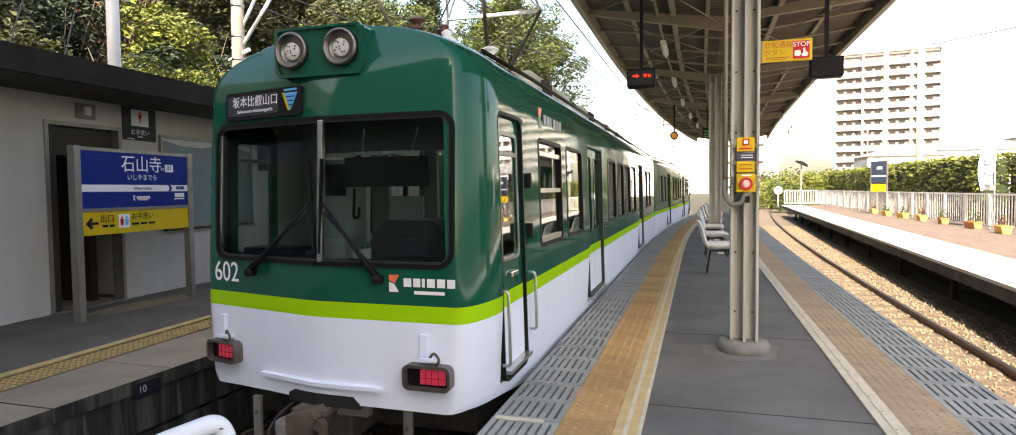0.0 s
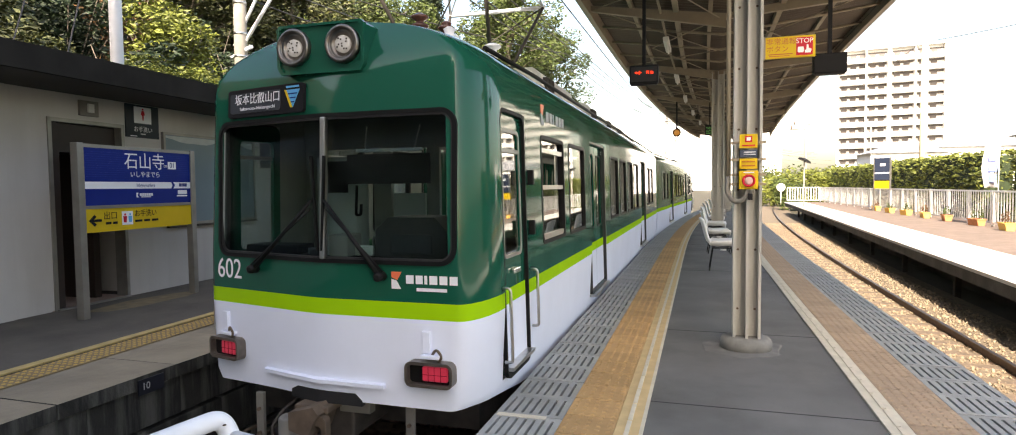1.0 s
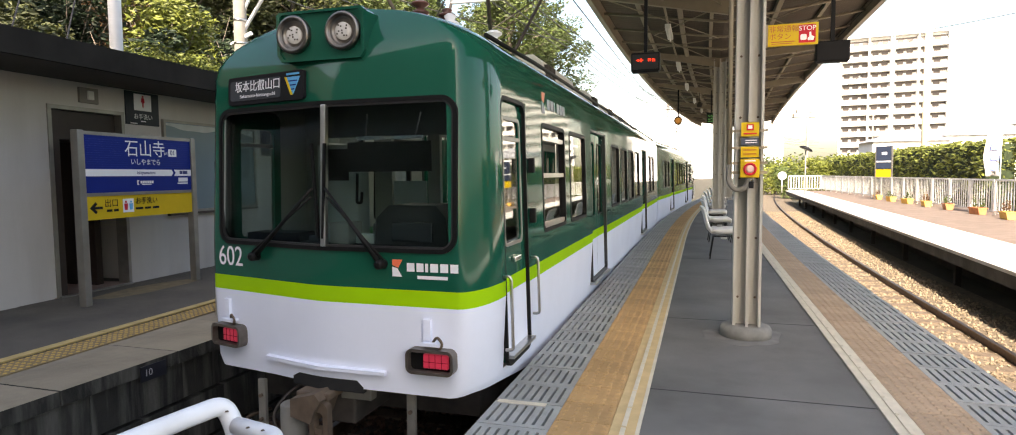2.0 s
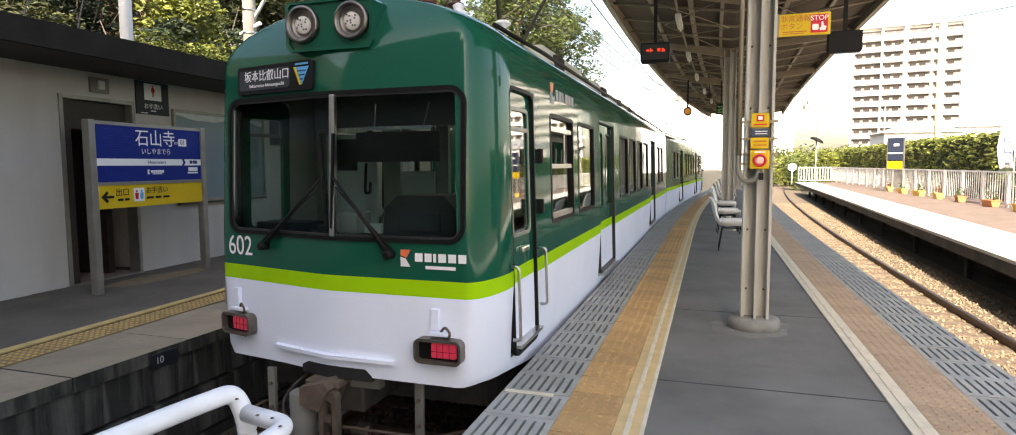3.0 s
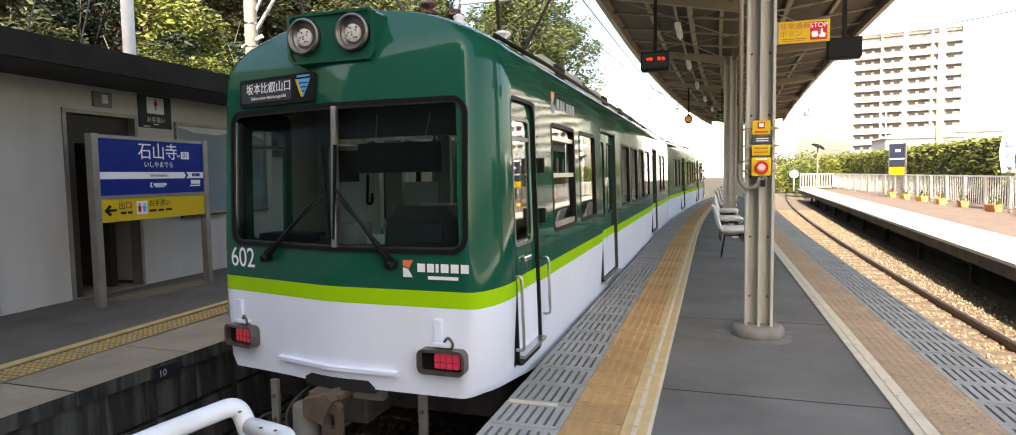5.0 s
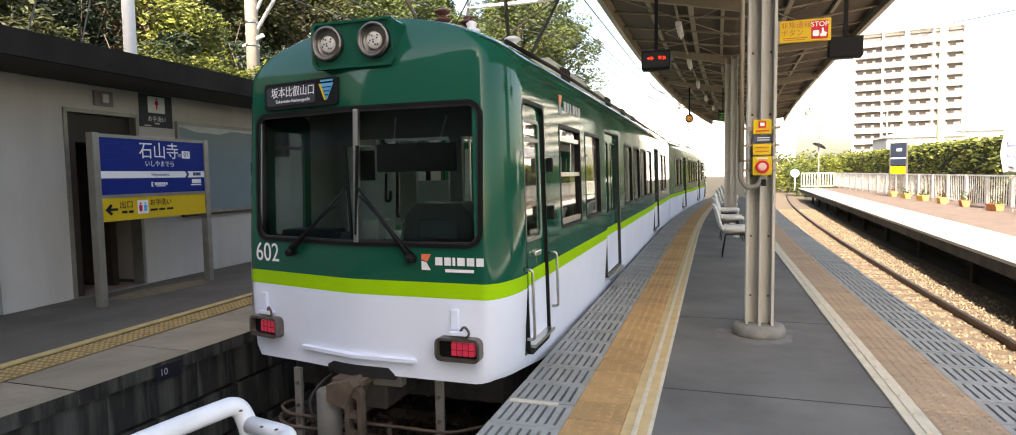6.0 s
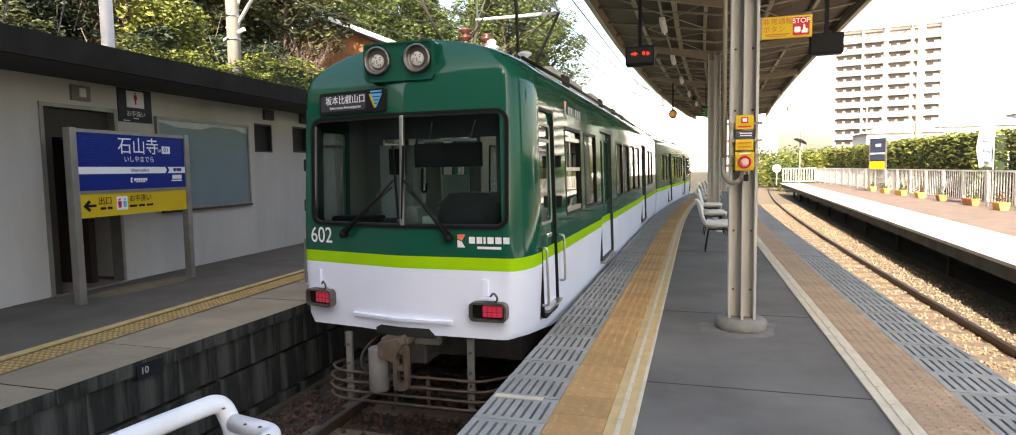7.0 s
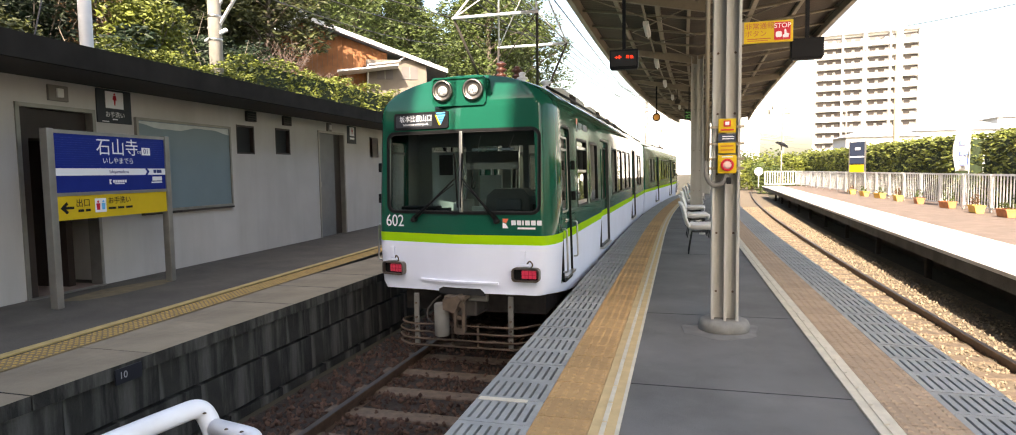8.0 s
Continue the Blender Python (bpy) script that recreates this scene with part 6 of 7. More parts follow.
def build_woods():
    cedar = make_tree("cedar_tree", "tall dark green cedar on the wooded hillside", "cone", 17, 3.4, "leafdark", on_hill(-27, 27), "hill cedars", 9000, 0.17)
    broad = make_tree("broadleaf_tree", "leafy evergreen tree with sunlit crown on the hillside", "broad", 12, 4.2, "leaf", on_hill(-20.5, 45), "hill trees", 10000, 0.15)
    olive = make_tree("broadleaf_tree", "olive-green evergreen tree with dappled crown on the hillside", "broad", 10, 3.6, "leafolive", on_hill(-21, 22), "hill trees", 9000, 0.15)
    tall = make_tree("broadleaf_tree", "tall sunlit tree beside the line beyond the station", "broad", 19, 5.2, "leaf", on_hill(-17.5, 58), "hill trees", 13000, 0.18)
    for x, y in ((-31, 20), (-34, 33), (-29, 40), (-24, 54), (-33, 48), (-38, 26), (-38, 40), (-28, 64), (-37, 58), (-44, 34), (-46, 48), (-33, 12), (-42, 18), (-27, 76), (-36, 80), (-20, 82), (-21, 64), (-45, 64)):
        copy_thing(cedar, on_hill(x, y, RND.uniform(0, 6.28)))
    for x, y in ((-25, 33.5), (-28, 50), (-21, 70), (-24, 60), (-31, 28), (-37, 45), (-22, 40.5), (-20, 78)):
        copy_thing(broad, on_hill(x, y, RND.uniform(0, 6.28)))
    for x, y in ((-24, 16), (-27, 20), (-22, 11), (-29, 35), (-24, 27.5), (-34, 24), (-19.5, 27), (-28, 13), (-26, 7)):
        copy_thing(olive, on_hill(x, y, RND.uniform(0, 6.28)))
    for x, y in ((-19, 66), (-17.5, 75)):
        copy_thing(tall, on_hill(x, y, RND.uniform(0, 6.28)))

    def shrub(label, x, y, h, r, m, n=1800, size=0.13, cat="shrub"):
        s = thing("shrub", label, cat, on_hill(x, y))
        bm = bmesh.new()
        for k in range(9):
            a = k * 2.4
            tube(bm, [(0, 0, 0), (math.cos(a) * r * 0.3, math.sin(a) * r * 0.3, h * 0.5), (math.cos(a) * r * 0.7, math.sin(a) * r * 0.7, h * RND.uniform(0.7, 1.0))], [0.04, 0.025, 0.008], 5)
        part("branchwork", bm, "bark", s)
        bm = bmesh.new()
        for k in range(16):
            a, q = RND.uniform(0, 6.28), RND.uniform(0, 1) ** 0.5
            clump(bm, Vector((math.cos(a) * r * q * 0.75, math.sin(a) * r * q * 0.75, h * RND.uniform(0.35, 0.95))), r * 0.42, n // 16, size)
        part("foliage", bm, m, s)

    shrub("feathery bright green bamboo-like shrub on the bank", -14.8, 14.6, 4.6, 1.5, "leafbright", 6000, 0.085)
    shrub("rusty brown withered shrub on the bank", -16.8, 15.2, 5.6, 1.3, "leafrust", 3600, 0.08)
    shrub("dark evergreen shrub on the bank", -13.8, 17.4, 2.8, 1.4, "leafdark", 4600, 0.09)
    shrub("dark evergreen shrub on the bank", -17.5, 11.0, 4.2, 2.0, "leafdark", 5600, 0.1)
    shrub("dark evergreen shrub on the bank", -15.0, 7.2, 3.4, 1.8, "leafdark", 5600, 0.1)
    shrub("olive evergreen shrub on the bank", -16.2, 20.5, 2.6, 1.6, "leafolive", 4600, 0.09)
    for x, y, hh, rr, mm in ((-13.6, 5.2, 3.6, 1.6, "leafdark"), (-16.6, 13.0, 4.6, 1.9, "leafdark"), (-19.0, 15.0, 5.5, 2.2, "leafdark"), (-15.2, 18.6, 3.6, 1.5, "leafdark"), (-18.5, 20.0, 4.2, 2.0, "leafdark"),
                            (-16.0, 9.4, 4.6, 1.9, "leafolive"), (-18.8, 24.5, 3.6, 2.0, "leafdark"), (-21.0, 18.0, 5.5, 2.4, "leafdark"), (-17.0, 4.0, 5.0, 2.2, "leafdark"), (-20.0, 9.0, 6.0, 2.6, "leafdark"), (-13.4, 12.2, 2.9, 1.2, "leafdark")):
        shrub("dark evergreen shrub on the bank" if mm == "leafdark" else "olive evergreen shrub on the bank", x, y, hh, rr, mm, 5200, 0.095)
    shrub("rusty brown shrub beside the house", -14.6, 26.0, 1.9, 0.8, "leafrust", 900, 0.09)
    shrub("olive evergreen shrub on the bank", -14.0, 9.5, 2.8, 1.3, "leafolive", 4000, 0.085)

    def twig_shrub(x, y, h, seed):
        r = random.Random(seed)
        s = thing("bare_shrub", "leafless pinkish-brown shrub with tangled twigs on the bank", "shrub", on_hill(x, y), "bare shrubs")
        bm = bmesh.new()

        def grow(p, d, ln, rad, depth):
            q = p + d * ln
            mid = (p + q) / 2 + Vector((r.uniform(-1, 1), r.uniform(-1, 1), r.uniform(-0.5, 1))) * ln * 0.1
            tube(bm, [p, mid, q], [rad, rad * 0.8, rad * 0.6], 4, caps=False)
            if depth:
                for _ in range(4 if depth > 1 else 3):
                    nd = (d + Vector((r.uniform(-1, 1), r.uniform(-1, 1), r.uniform(-0.45, 0.7))) * 0.85).normalized()
                    grow(p + (q - p) * r.uniform(0.5, 1.0), nd, ln * r.uniform(0.55, 0.85), rad * 0.6, depth - 1)
        for k in range(6):
            a = k * 1.05
            grow(Vector((0, 0, 0)), Vector((math.cos(a) * 0.6, math.sin(a) * 0.6, 1)).normalized(), h * 0.42, 0.035, 4)
        part("branchwork", bm, "barkpale", s)

    twig_shrub(-15.4, 21.8, 4.2, 5)
    twig_shrub(-14.8, 24.0, 3.4, 8)
    

build_woods()


def leafy_block(name, label, x0, x1, y0, y1, z0, z1, m, n, size, cat="hedge", rough=0.12):
    """A clipped hedge: an uneven core under a coat of leaves."""
    h = thing(name, label, cat, pose((x0 + x1) / 2, (y0 + y1) / 2, z0))
    hx, hy, hz = (x1 - x0) / 2, (y1 - y0) / 2, z1 - z0
    # dark core stands for the shade deep between the leaves
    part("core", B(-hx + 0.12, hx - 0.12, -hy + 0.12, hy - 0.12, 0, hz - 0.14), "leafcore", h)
    bm = bmesh.new()
    areas = [2 * hx * 2 * hy, 2 * hy * hz, 2 * hy * hz, 2 * hx * hz, 2 * hx * hz]
    tot = sum(areas)
    for f, ar in enumerate(areas):
        for _ in range(int(n * ar / tot)):
            x, y, z = RND.uniform(-hx, hx), RND.uniform(-hy, hy), RND.uniform(0, hz)
            if f == 0:
                z = hz
            elif f == 1:
                x = hx
            elif f == 2:
                x = -hx
            elif f == 3:
                y = hy
            else:
                y = -hy
            p = Vector((x, y, z))
            k = noise.noise(Vector((x + x0, y + y0, z)) * 1.1) + 0.5 * noise.noise(Vector((x + x0, y + y0, z)) * 3.1)
            d = Vector((p.x / hx, 0, (p.z / hz) ** 3)).normalized() if f < 3 else Vector((0, math.copysign(1, y), 0))
            leaf(bm, p + d * rough * 1.6 * k + Vector((RND.gauss(0, 0.03), RND.gauss(0, 0.03), RND.gauss(0, 0.03))), size * RND.uniform(0.7, 1.3))
    part("leaves", bm, m, h)


leafy_block("bank_hedge", "bright yellow-green clipped hedge on the bank behind the station", -12.2, -11.2, 10.3, 15, 1.8, 4.22, "leafbright", 12000, 0.05, rough=0.16)
leafy_block("bank_hedge", "bright yellow-green clipped hedge on the bank behind the station", -12.2, -11.2, 15, 36, 1.8, 4.68, "leafbright", 26000, 0.065, rough=0.25)
leafy_block("long_hedge", "tall clipped green hedge behind the platform fence", 10.6, 11.8, 29.2, 62, -0.9, 2.68, "leafhedge", 16000, 0.11)
leafy_block("short_hedge", "tall clipped green hedge behind the platform fence", 10.6, 11.8, 14, 26.9, -0.9, 2.62, "leafhedge", 9000, 0.10)


def bush(x, y, z, r, h, label, m, n, size=0.12):
    s = thing("bush", label, "shrub", pose(x, y, z))
    bm = bmesh.new()
    for k in range(6):
        tube(bm, [(0, 0, 0), (math.cos(k) * r * 0.4, math.sin(k) * r * 0.4, h * 0.7)], [0.04, 0.01], 5)
    part("branchwork", bm, "bark", s)
    bm = bmesh.new()
    for k in range(20):
        a, q = RND.uniform(0, 6.28), RND.uniform(0, 1) ** 0.5
        clump(bm, Vector((math.cos(a) * r * q * 0.7, math.sin(a) * r * q * 0.7, h * RND.uniform(0.15, 0.85))), r * 0.4, n // 20, size)
    part("foliage", bm, m, s)


bush(12.2, 26.0, -0.9, 1.2, 4.6, "spiky bright green shrub rising behind the hedge", "leafbright", 2600)
bush(10.0, 60.5, -0.9, 1.9, 3.9, "rounded pale green bush past the platform end", "leafbright", 3000, 0.14)
bush(8.3, 64.0, -0.9, 2.2, 3.0, "green bush past the platform end", "leaf", 3000, 0.14)
bush(7.6, 74.0, -0.9, 3.0, 3.9, "green bush beside the far track", "leafbright", 3000, 0.16)
bush(9.5, 84.0, -0.9, 4.0, 4.5, "green bush beside the far track", "leaf", 3000, 0.2)
bush(12.0, 70.0, -0.9, 3.0, 4.2, "green bush past the platform end", "leafhedge", 3000, 0.2)

# ---- far platform: railing, planters, signs ----
FX0 = 9.42


def build_fence():
    f = thing("platform_railing", "white-painted steel railing along the far platform", "fence", pose(FX0, 17, 0))
    for z in (1.18, 0.12):
        part("rail", B(-0.025, 0.025, 0, 40, z - 0.03, z + 0.03), "fence", f)
    post = part("post", B(-0.035, 0.035, -0.035, 0.035, 0, 1.2), "fence", f)
    for k in range(1, 21):
        o = new("post", post.data)
        o.parent = f
        o.location = (0, k * 2.0, 0)
    bar = part("bar", B(-0.012, 0.012, -0.018, 0.018, 0.12, 1.16), "fence", f)
    for k in range(1, 200):
        if k % 10 == 0:
            continue
        o = new("bar", bar.data)
        o.parent = f
        o.location = (0, k * 0.2, 0)
    bar.location = (0, 0.1, 0)
    e = thing("end_railing", "white railing closing the end of the far platform", "fence", pose(FX0 - 0.1, 57, 0))
    for z in (1.18, 0.12):
        part("rail", B(-2.4, 0, -0.025, 0.025, z - 0.03, z + 0.03), "fence", e)
    for k in range(13):
        part("bar", B(-0.2 * k - 0.03, -0.2 * k + 0.03, -0.03, 0.03, 0.1, 1.18), "fence", e)
    bm = bmesh.new()
    lathe(bm, [(0.32, -0.03), (0.34, 0.0), (0.32, 0.03)], 18, Matrix.Translation((-2.9, 0, 1.2)) @ Matrix.Rotation(radians(90), 4, "X"))
    part("round_board", bm, "signwhite", e)
    part("board_post", T([(-2.9, 0, -0.2), (-2.9, 0, 1.0)], 0.04, 6), "fence", e)


build_fence()


def build_planters():
    for k, (x, y) in enumerate(((9.1, 38.3), (9.05, 35.6), (9.1, 33.2), (9.1, 30.6), (9.12, 28.2), (9.1, 25.4), (9.0, 22.9), (9.0, 21.0), (9.0, 19.4))):
        mm = "terracotta" if k in (4, 5, 7, 8) else "potyellow"
        p = thing("planter", "terracotta planter with a few sprigs" if mm == "terracotta" else "yellow planter trough with a few sprigs", "planter", pose(x, y, 0, 0, 0, RND.uniform(-8, 8)), "planters along the railing")
        bm = bmesh.new()
        prism(bm, [(-0.10, 0.0), (0.10, 0.0), (0.14, 0.22), (-0.14, 0.22)], -0.32, 0.32)
        part("trough", bm, mm, p)
        bm = bmesh.new()
        ring(bm, [(-0.155, -0.34), (0.155, -0.34), (0.155, 0.34), (-0.155, 0.34)], [(-0.125, -0.31), (0.125, -0.31), (0.125, 0.31), (-0.125, 0.31)], -0.02, 0.02, Matrix.Translation((0, 0, 0.22)) @ Matrix.Rotation(radians(90), 4, "X"))
        part("rim", bm, mm, p)
        part("soil", B(-0.12, 0.12, -0.31, 0.31, 0.17, 0.2), "earth", p)
        bm = bmesh.new()
        for _ in range(9):
            q = Vector((RND.uniform(-0.1, 0.1), RND.uniform(-0.28, 0.28), 0.2))
            tip = q + Vector((RND.uniform(-0.08, 0.08), RND.uniform(-0.08, 0.08), RND.uniform(0.12, 0.4)))
            tube(bm, [q, tip], [0.006, 0.003], 4)
            for _ in range(6):
                leaf(bm, q + (tip - q) * RND.uniform(0.4, 1.0), 0.05)
        part("greenery", bm, "leafrust" if k % 3 == 0 else "leaf", p)


build_planters()


def build_far_sign():
    s = thing("far_station_sign", "slate-blue station sign with a yellow foot on two posts", "sign", Matrix.Translation((9.2, 37.7, 0)) @ Matrix.Rotation(radians(-62), 4, "Z"))
    for q in (-1, 1):
        part("post", B(q * 0.55 - 0.035, q * 0.55 + 0.035, -0.03, 0.03, 0, 2.85), "frame", s)
    part("name_panel", B(-0.515, 0.515, -0.025, 0.025, 1.65, 2.82), "signslate", s)
    part("exit_panel", B(-0.515, 0.515, -0.025, 0.025, 1.2, 1.6), "signyellow", s)
    plate(s, "name_bar", 0.36, 0.14, 0.05, 2.45, -0.025, "signwhite")
    plate(s, "white_band", 1.0, 0.07, 0, 2.02, -0.025, "signwhite")
    f = thing("banner", "white and blue advertising banner on a thin pole by the railing", "banner", pose(9.9, 25.9, 0, 0, 0, 20))
    part("pole", T([(0, 0, -0.2), (0, 0, 2.9)], 0.016, 6), "fence", f)
    bm = bmesh.new()
    n = 8
    rows_ = [[bm.verts.new((-0.55 * k / 4 - 0.02, 0.07 * math.sin(k * 1.3 + j * 0.7), 1.3 + 1.45 * j / n)) for k in range(5)] for j in range(n + 1)]
    for a, b in zip(rows_, rows_[1:]):
        for k in range(4):
            bm.faces.new((a[k], a[k + 1], b[k + 1], b[k])).smooth = True
    cl = part("cloth", bm, "signwhite", f)
    so = cl.modifiers.new("thickness", "SOLIDIFY")
    so.thickness = 0.004
    for z, h in ((2.35, 0.28), (1.95, 0.2), (1.62, 0.25)):
        part("blue_print", B(-0.45, -0.15, -0.1, -0.085, z - h / 2, z + h / 2), "signprint", f)
    m = thing("track_mirror", "dark-backed convex mirror on a post beside the track", "mirror", pose(6.6, 46, 0))
    part("post", T([(0, 0, -0.9), (0, 0, 3.0)], 0.04, 8), "frame", m)
    bm = bmesh.new()
    lathe(bm, [(0.45, 0.0), (0.38, 0.12), (0.1, 0.2)], 20, Matrix.Translation((0, 0, 3.0)) @ Matrix.Rotation(radians(25), 4, "Y"))
    part("hood", bm, "signblack", m)


build_far_sign()


# ---- apartment tower and the town beyond ----
def build_tower():
    y = 190.0
    t = thing("apartment_tower", "tall pale apartment block with long rows of balconies", "apartment building", Matrix.Translation((35.3, y, -1)) @ Matrix.Rotation(radians(-9), 4, "Z"))
    w, d, fl, n = 24.5, 12.0, 2.82, 13
    part("wall", B(0, w, 1.6, d, 0, fl * n + 1.2), "tower", t)
    part("roof", B(-0.3, w + 0.3, 0.2, d + 0.3, fl * n + 1.2, fl * n + 1.8), "tower", t)
    bays = ((0.4, 6.6), (7.0, 11.6), (12.6, 17.6), (18.2, 20.3), (20.7, 24.2))
    for x in (0.0, 6.7, 11.8, 12.3, 17.8, 20.4, 24.3):
        part("pier", B(x - 0.14, x + 0.14, 0.2, 1.6, 0, fl * n + 1.2), "tower", t)
    for k in range(n):
        z = k * fl + 0.6
        for a, b in bays:
            bal = part("balcony", B(a, b, 0.0, 1.6, z, z + 0.16), "tower", t)
            part("parapet", B(a, b, 0.0, 0.12, z + 0.16, z + 1.18), "tower", bal)
            q = a + 0.5
            while q < b - 1.0:
                part("balcony_window", B(q, q + 1.4, 1.5, 1.6, z + 0.2, z + 2.2), "towerdark", bal)
                q += 2.1
            # dark plate painted in for shade beneath the balcony above
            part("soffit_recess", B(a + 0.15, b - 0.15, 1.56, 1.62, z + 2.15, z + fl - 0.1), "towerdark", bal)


build_tower()


def town():
    for k, (x, y, w, d, h) in enumerate(((22, 96, 9, 8, 6.5), (33, 104, 12, 9, 7.5), (62, 150, 16, 10, 12), (50, 92, 10, 8, 7))):
        b = thing("town_house", "pale distant house with a low roof", "house", pose(x, y, -1), "town houses")
        part("wall", B(0, w, 0, d, 0, h), "tower", b)
        bm = bmesh.new()
        prism(bm, [(-0.5, h), (w + 0.5, h), (w / 2, h + 1.6)], -0.4, d + 0.4)
        part("roof", bm, "slate", b)
        for q in range(int(w // 3)):
            for r in range(int(h // 3)):
                part("window", B(1 + q * 3, 2.4 + q * 3, -0.05, 0.0, 0.9 + r * 2.8, 2.1 + r * 2.8), "towerdark", b)


town()
# glowing white sheet stands in for bright haze at the horizon
M["haze"] = mat("haze_glow", (0.8, 0.8, 0.78), 1.0, var=0.0, emit=(1.0, 0.985, 0.95), power=0.3)
tagged(part("backdrop", B(-45, 34, 300, 301, -3, 34), "haze"), "glowing sheet standing in for bright haze at the end of the line", "haze", kind="structure")


# ---- house on the bank ----
def build_house():
    x, y = -20.4, 31.5
    g = ground_z(x, y)
    m = Matrix.Translation((x, y, 0)) @ Matrix.Rotation(radians(26), 4, "Z")
    h = thing("bank_house", "house with orange boarded gable and grey tiled roof", "house", m)
    L, rz = 9.0, 10.1
    xl, xr = -2.6, 4.6
    kl, kr = 0.62, 0.36
    zl, zr = rz + kl * xl, rz - kr * xr

    def under(q):
        return rz + kl * q if q < 0 else rz - kr * q
    bm = bmesh.new()
    prism(bm, [(xl, g - 1.5), (xr, g - 1.5), (xr, zr - 0.05), (0, rz - 0.05), (xl, zl - 0.05)], 0.1, L)
    part("wall", bm, "house_wall", h)
    n = 26
    for k in range(n):
        xa = xl + (xr - xl) * k / n
        xb = xa + (xr - xl) / n - 0.015
        bm = bmesh.new()
        prism(bm, [(xa, g - 0.5), (xb, g - 0.5), (xb, under(xb) - 0.1), (xa, under(xa) - 0.1)], 0.05, 0.1)
        part("plank", bm, "timber", h)
    for e, z1 in ((xl - 0.7, zl - 0.7 * kl), (xr + 3.4, zr - 3.4 * kr)):
        bm = bmesh.new()
        prism(bm, [(0, rz), (e, z1), (e, z1 + 0.14), (0, rz + 0.16)], -0.6, L + 0.5)
        rf = part("roof_slope", bm, "slate", h)
        for k in range(22):
            yy = -0.6 + (L + 1.1) * k / 22
            bm = bmesh.new()
            tube(bm, [(0, yy, rz + 0.16), (e, yy, z1 + 0.14)], 0.05, 5)
            part("tile_roll", bm, "slate", rf)
        bm = bmesh.new()
        prism(bm, [(0, rz - 0.02), (e, z1 - 0.02), (e, z1 + 0.2), (0, rz + 0.22)], -0.68, -0.6)
        part("bargeboard", bm, "polewhite", rf)
    part("ridge", T([(0, -0.7, rz + 0.2), (0, L + 0.5, rz + 0.2)], 0.13, 8), "slate", h)
    bm = bmesh.new()
    lathe(bm, [(0.2, -0.05), (0.24, 0.1), (0.1, 0.25)], 10, Matrix.Translation((0, -0.72, rz + 0.15)))
    part("ridge_end", bm, "slate", h)
    bm = bmesh.new()
    prism(bm, [(1.9, 7.05), (xr + 0.6, 7.45), (xr + 0.6, 7.53), (1.9, 7.15)], -1.5, 0.0)
    part("lean_to_roof", bm, "polewhite", h)
    part("porch_wall", B(3.4, xr + 2.2, -0.3, 0.0, g - 1.0, zr - 0.5), "house_wall", h)
    for q in (4.0, 5.4):
        w = part("window", B(q, q + 0.9, -0.34, -0.3, zr - 1.6, zr - 0.9), "towerdark", h)
        part("window_frame", B(q + 0.43, q + 0.47, -0.36, -0.34, zr - 1.6, zr - 0.9), "frame", w)
    part("downpipe", T(bend([(xr + 1.0, -0.5, zr - 0.35), (xr + 0.6, -0.45, zr - 0.6), (3.5, -0.4, zr - 0.8), (3.5, -0.4, g)], 0.1), 0.05, 6), "polewhite", h)


build_house()


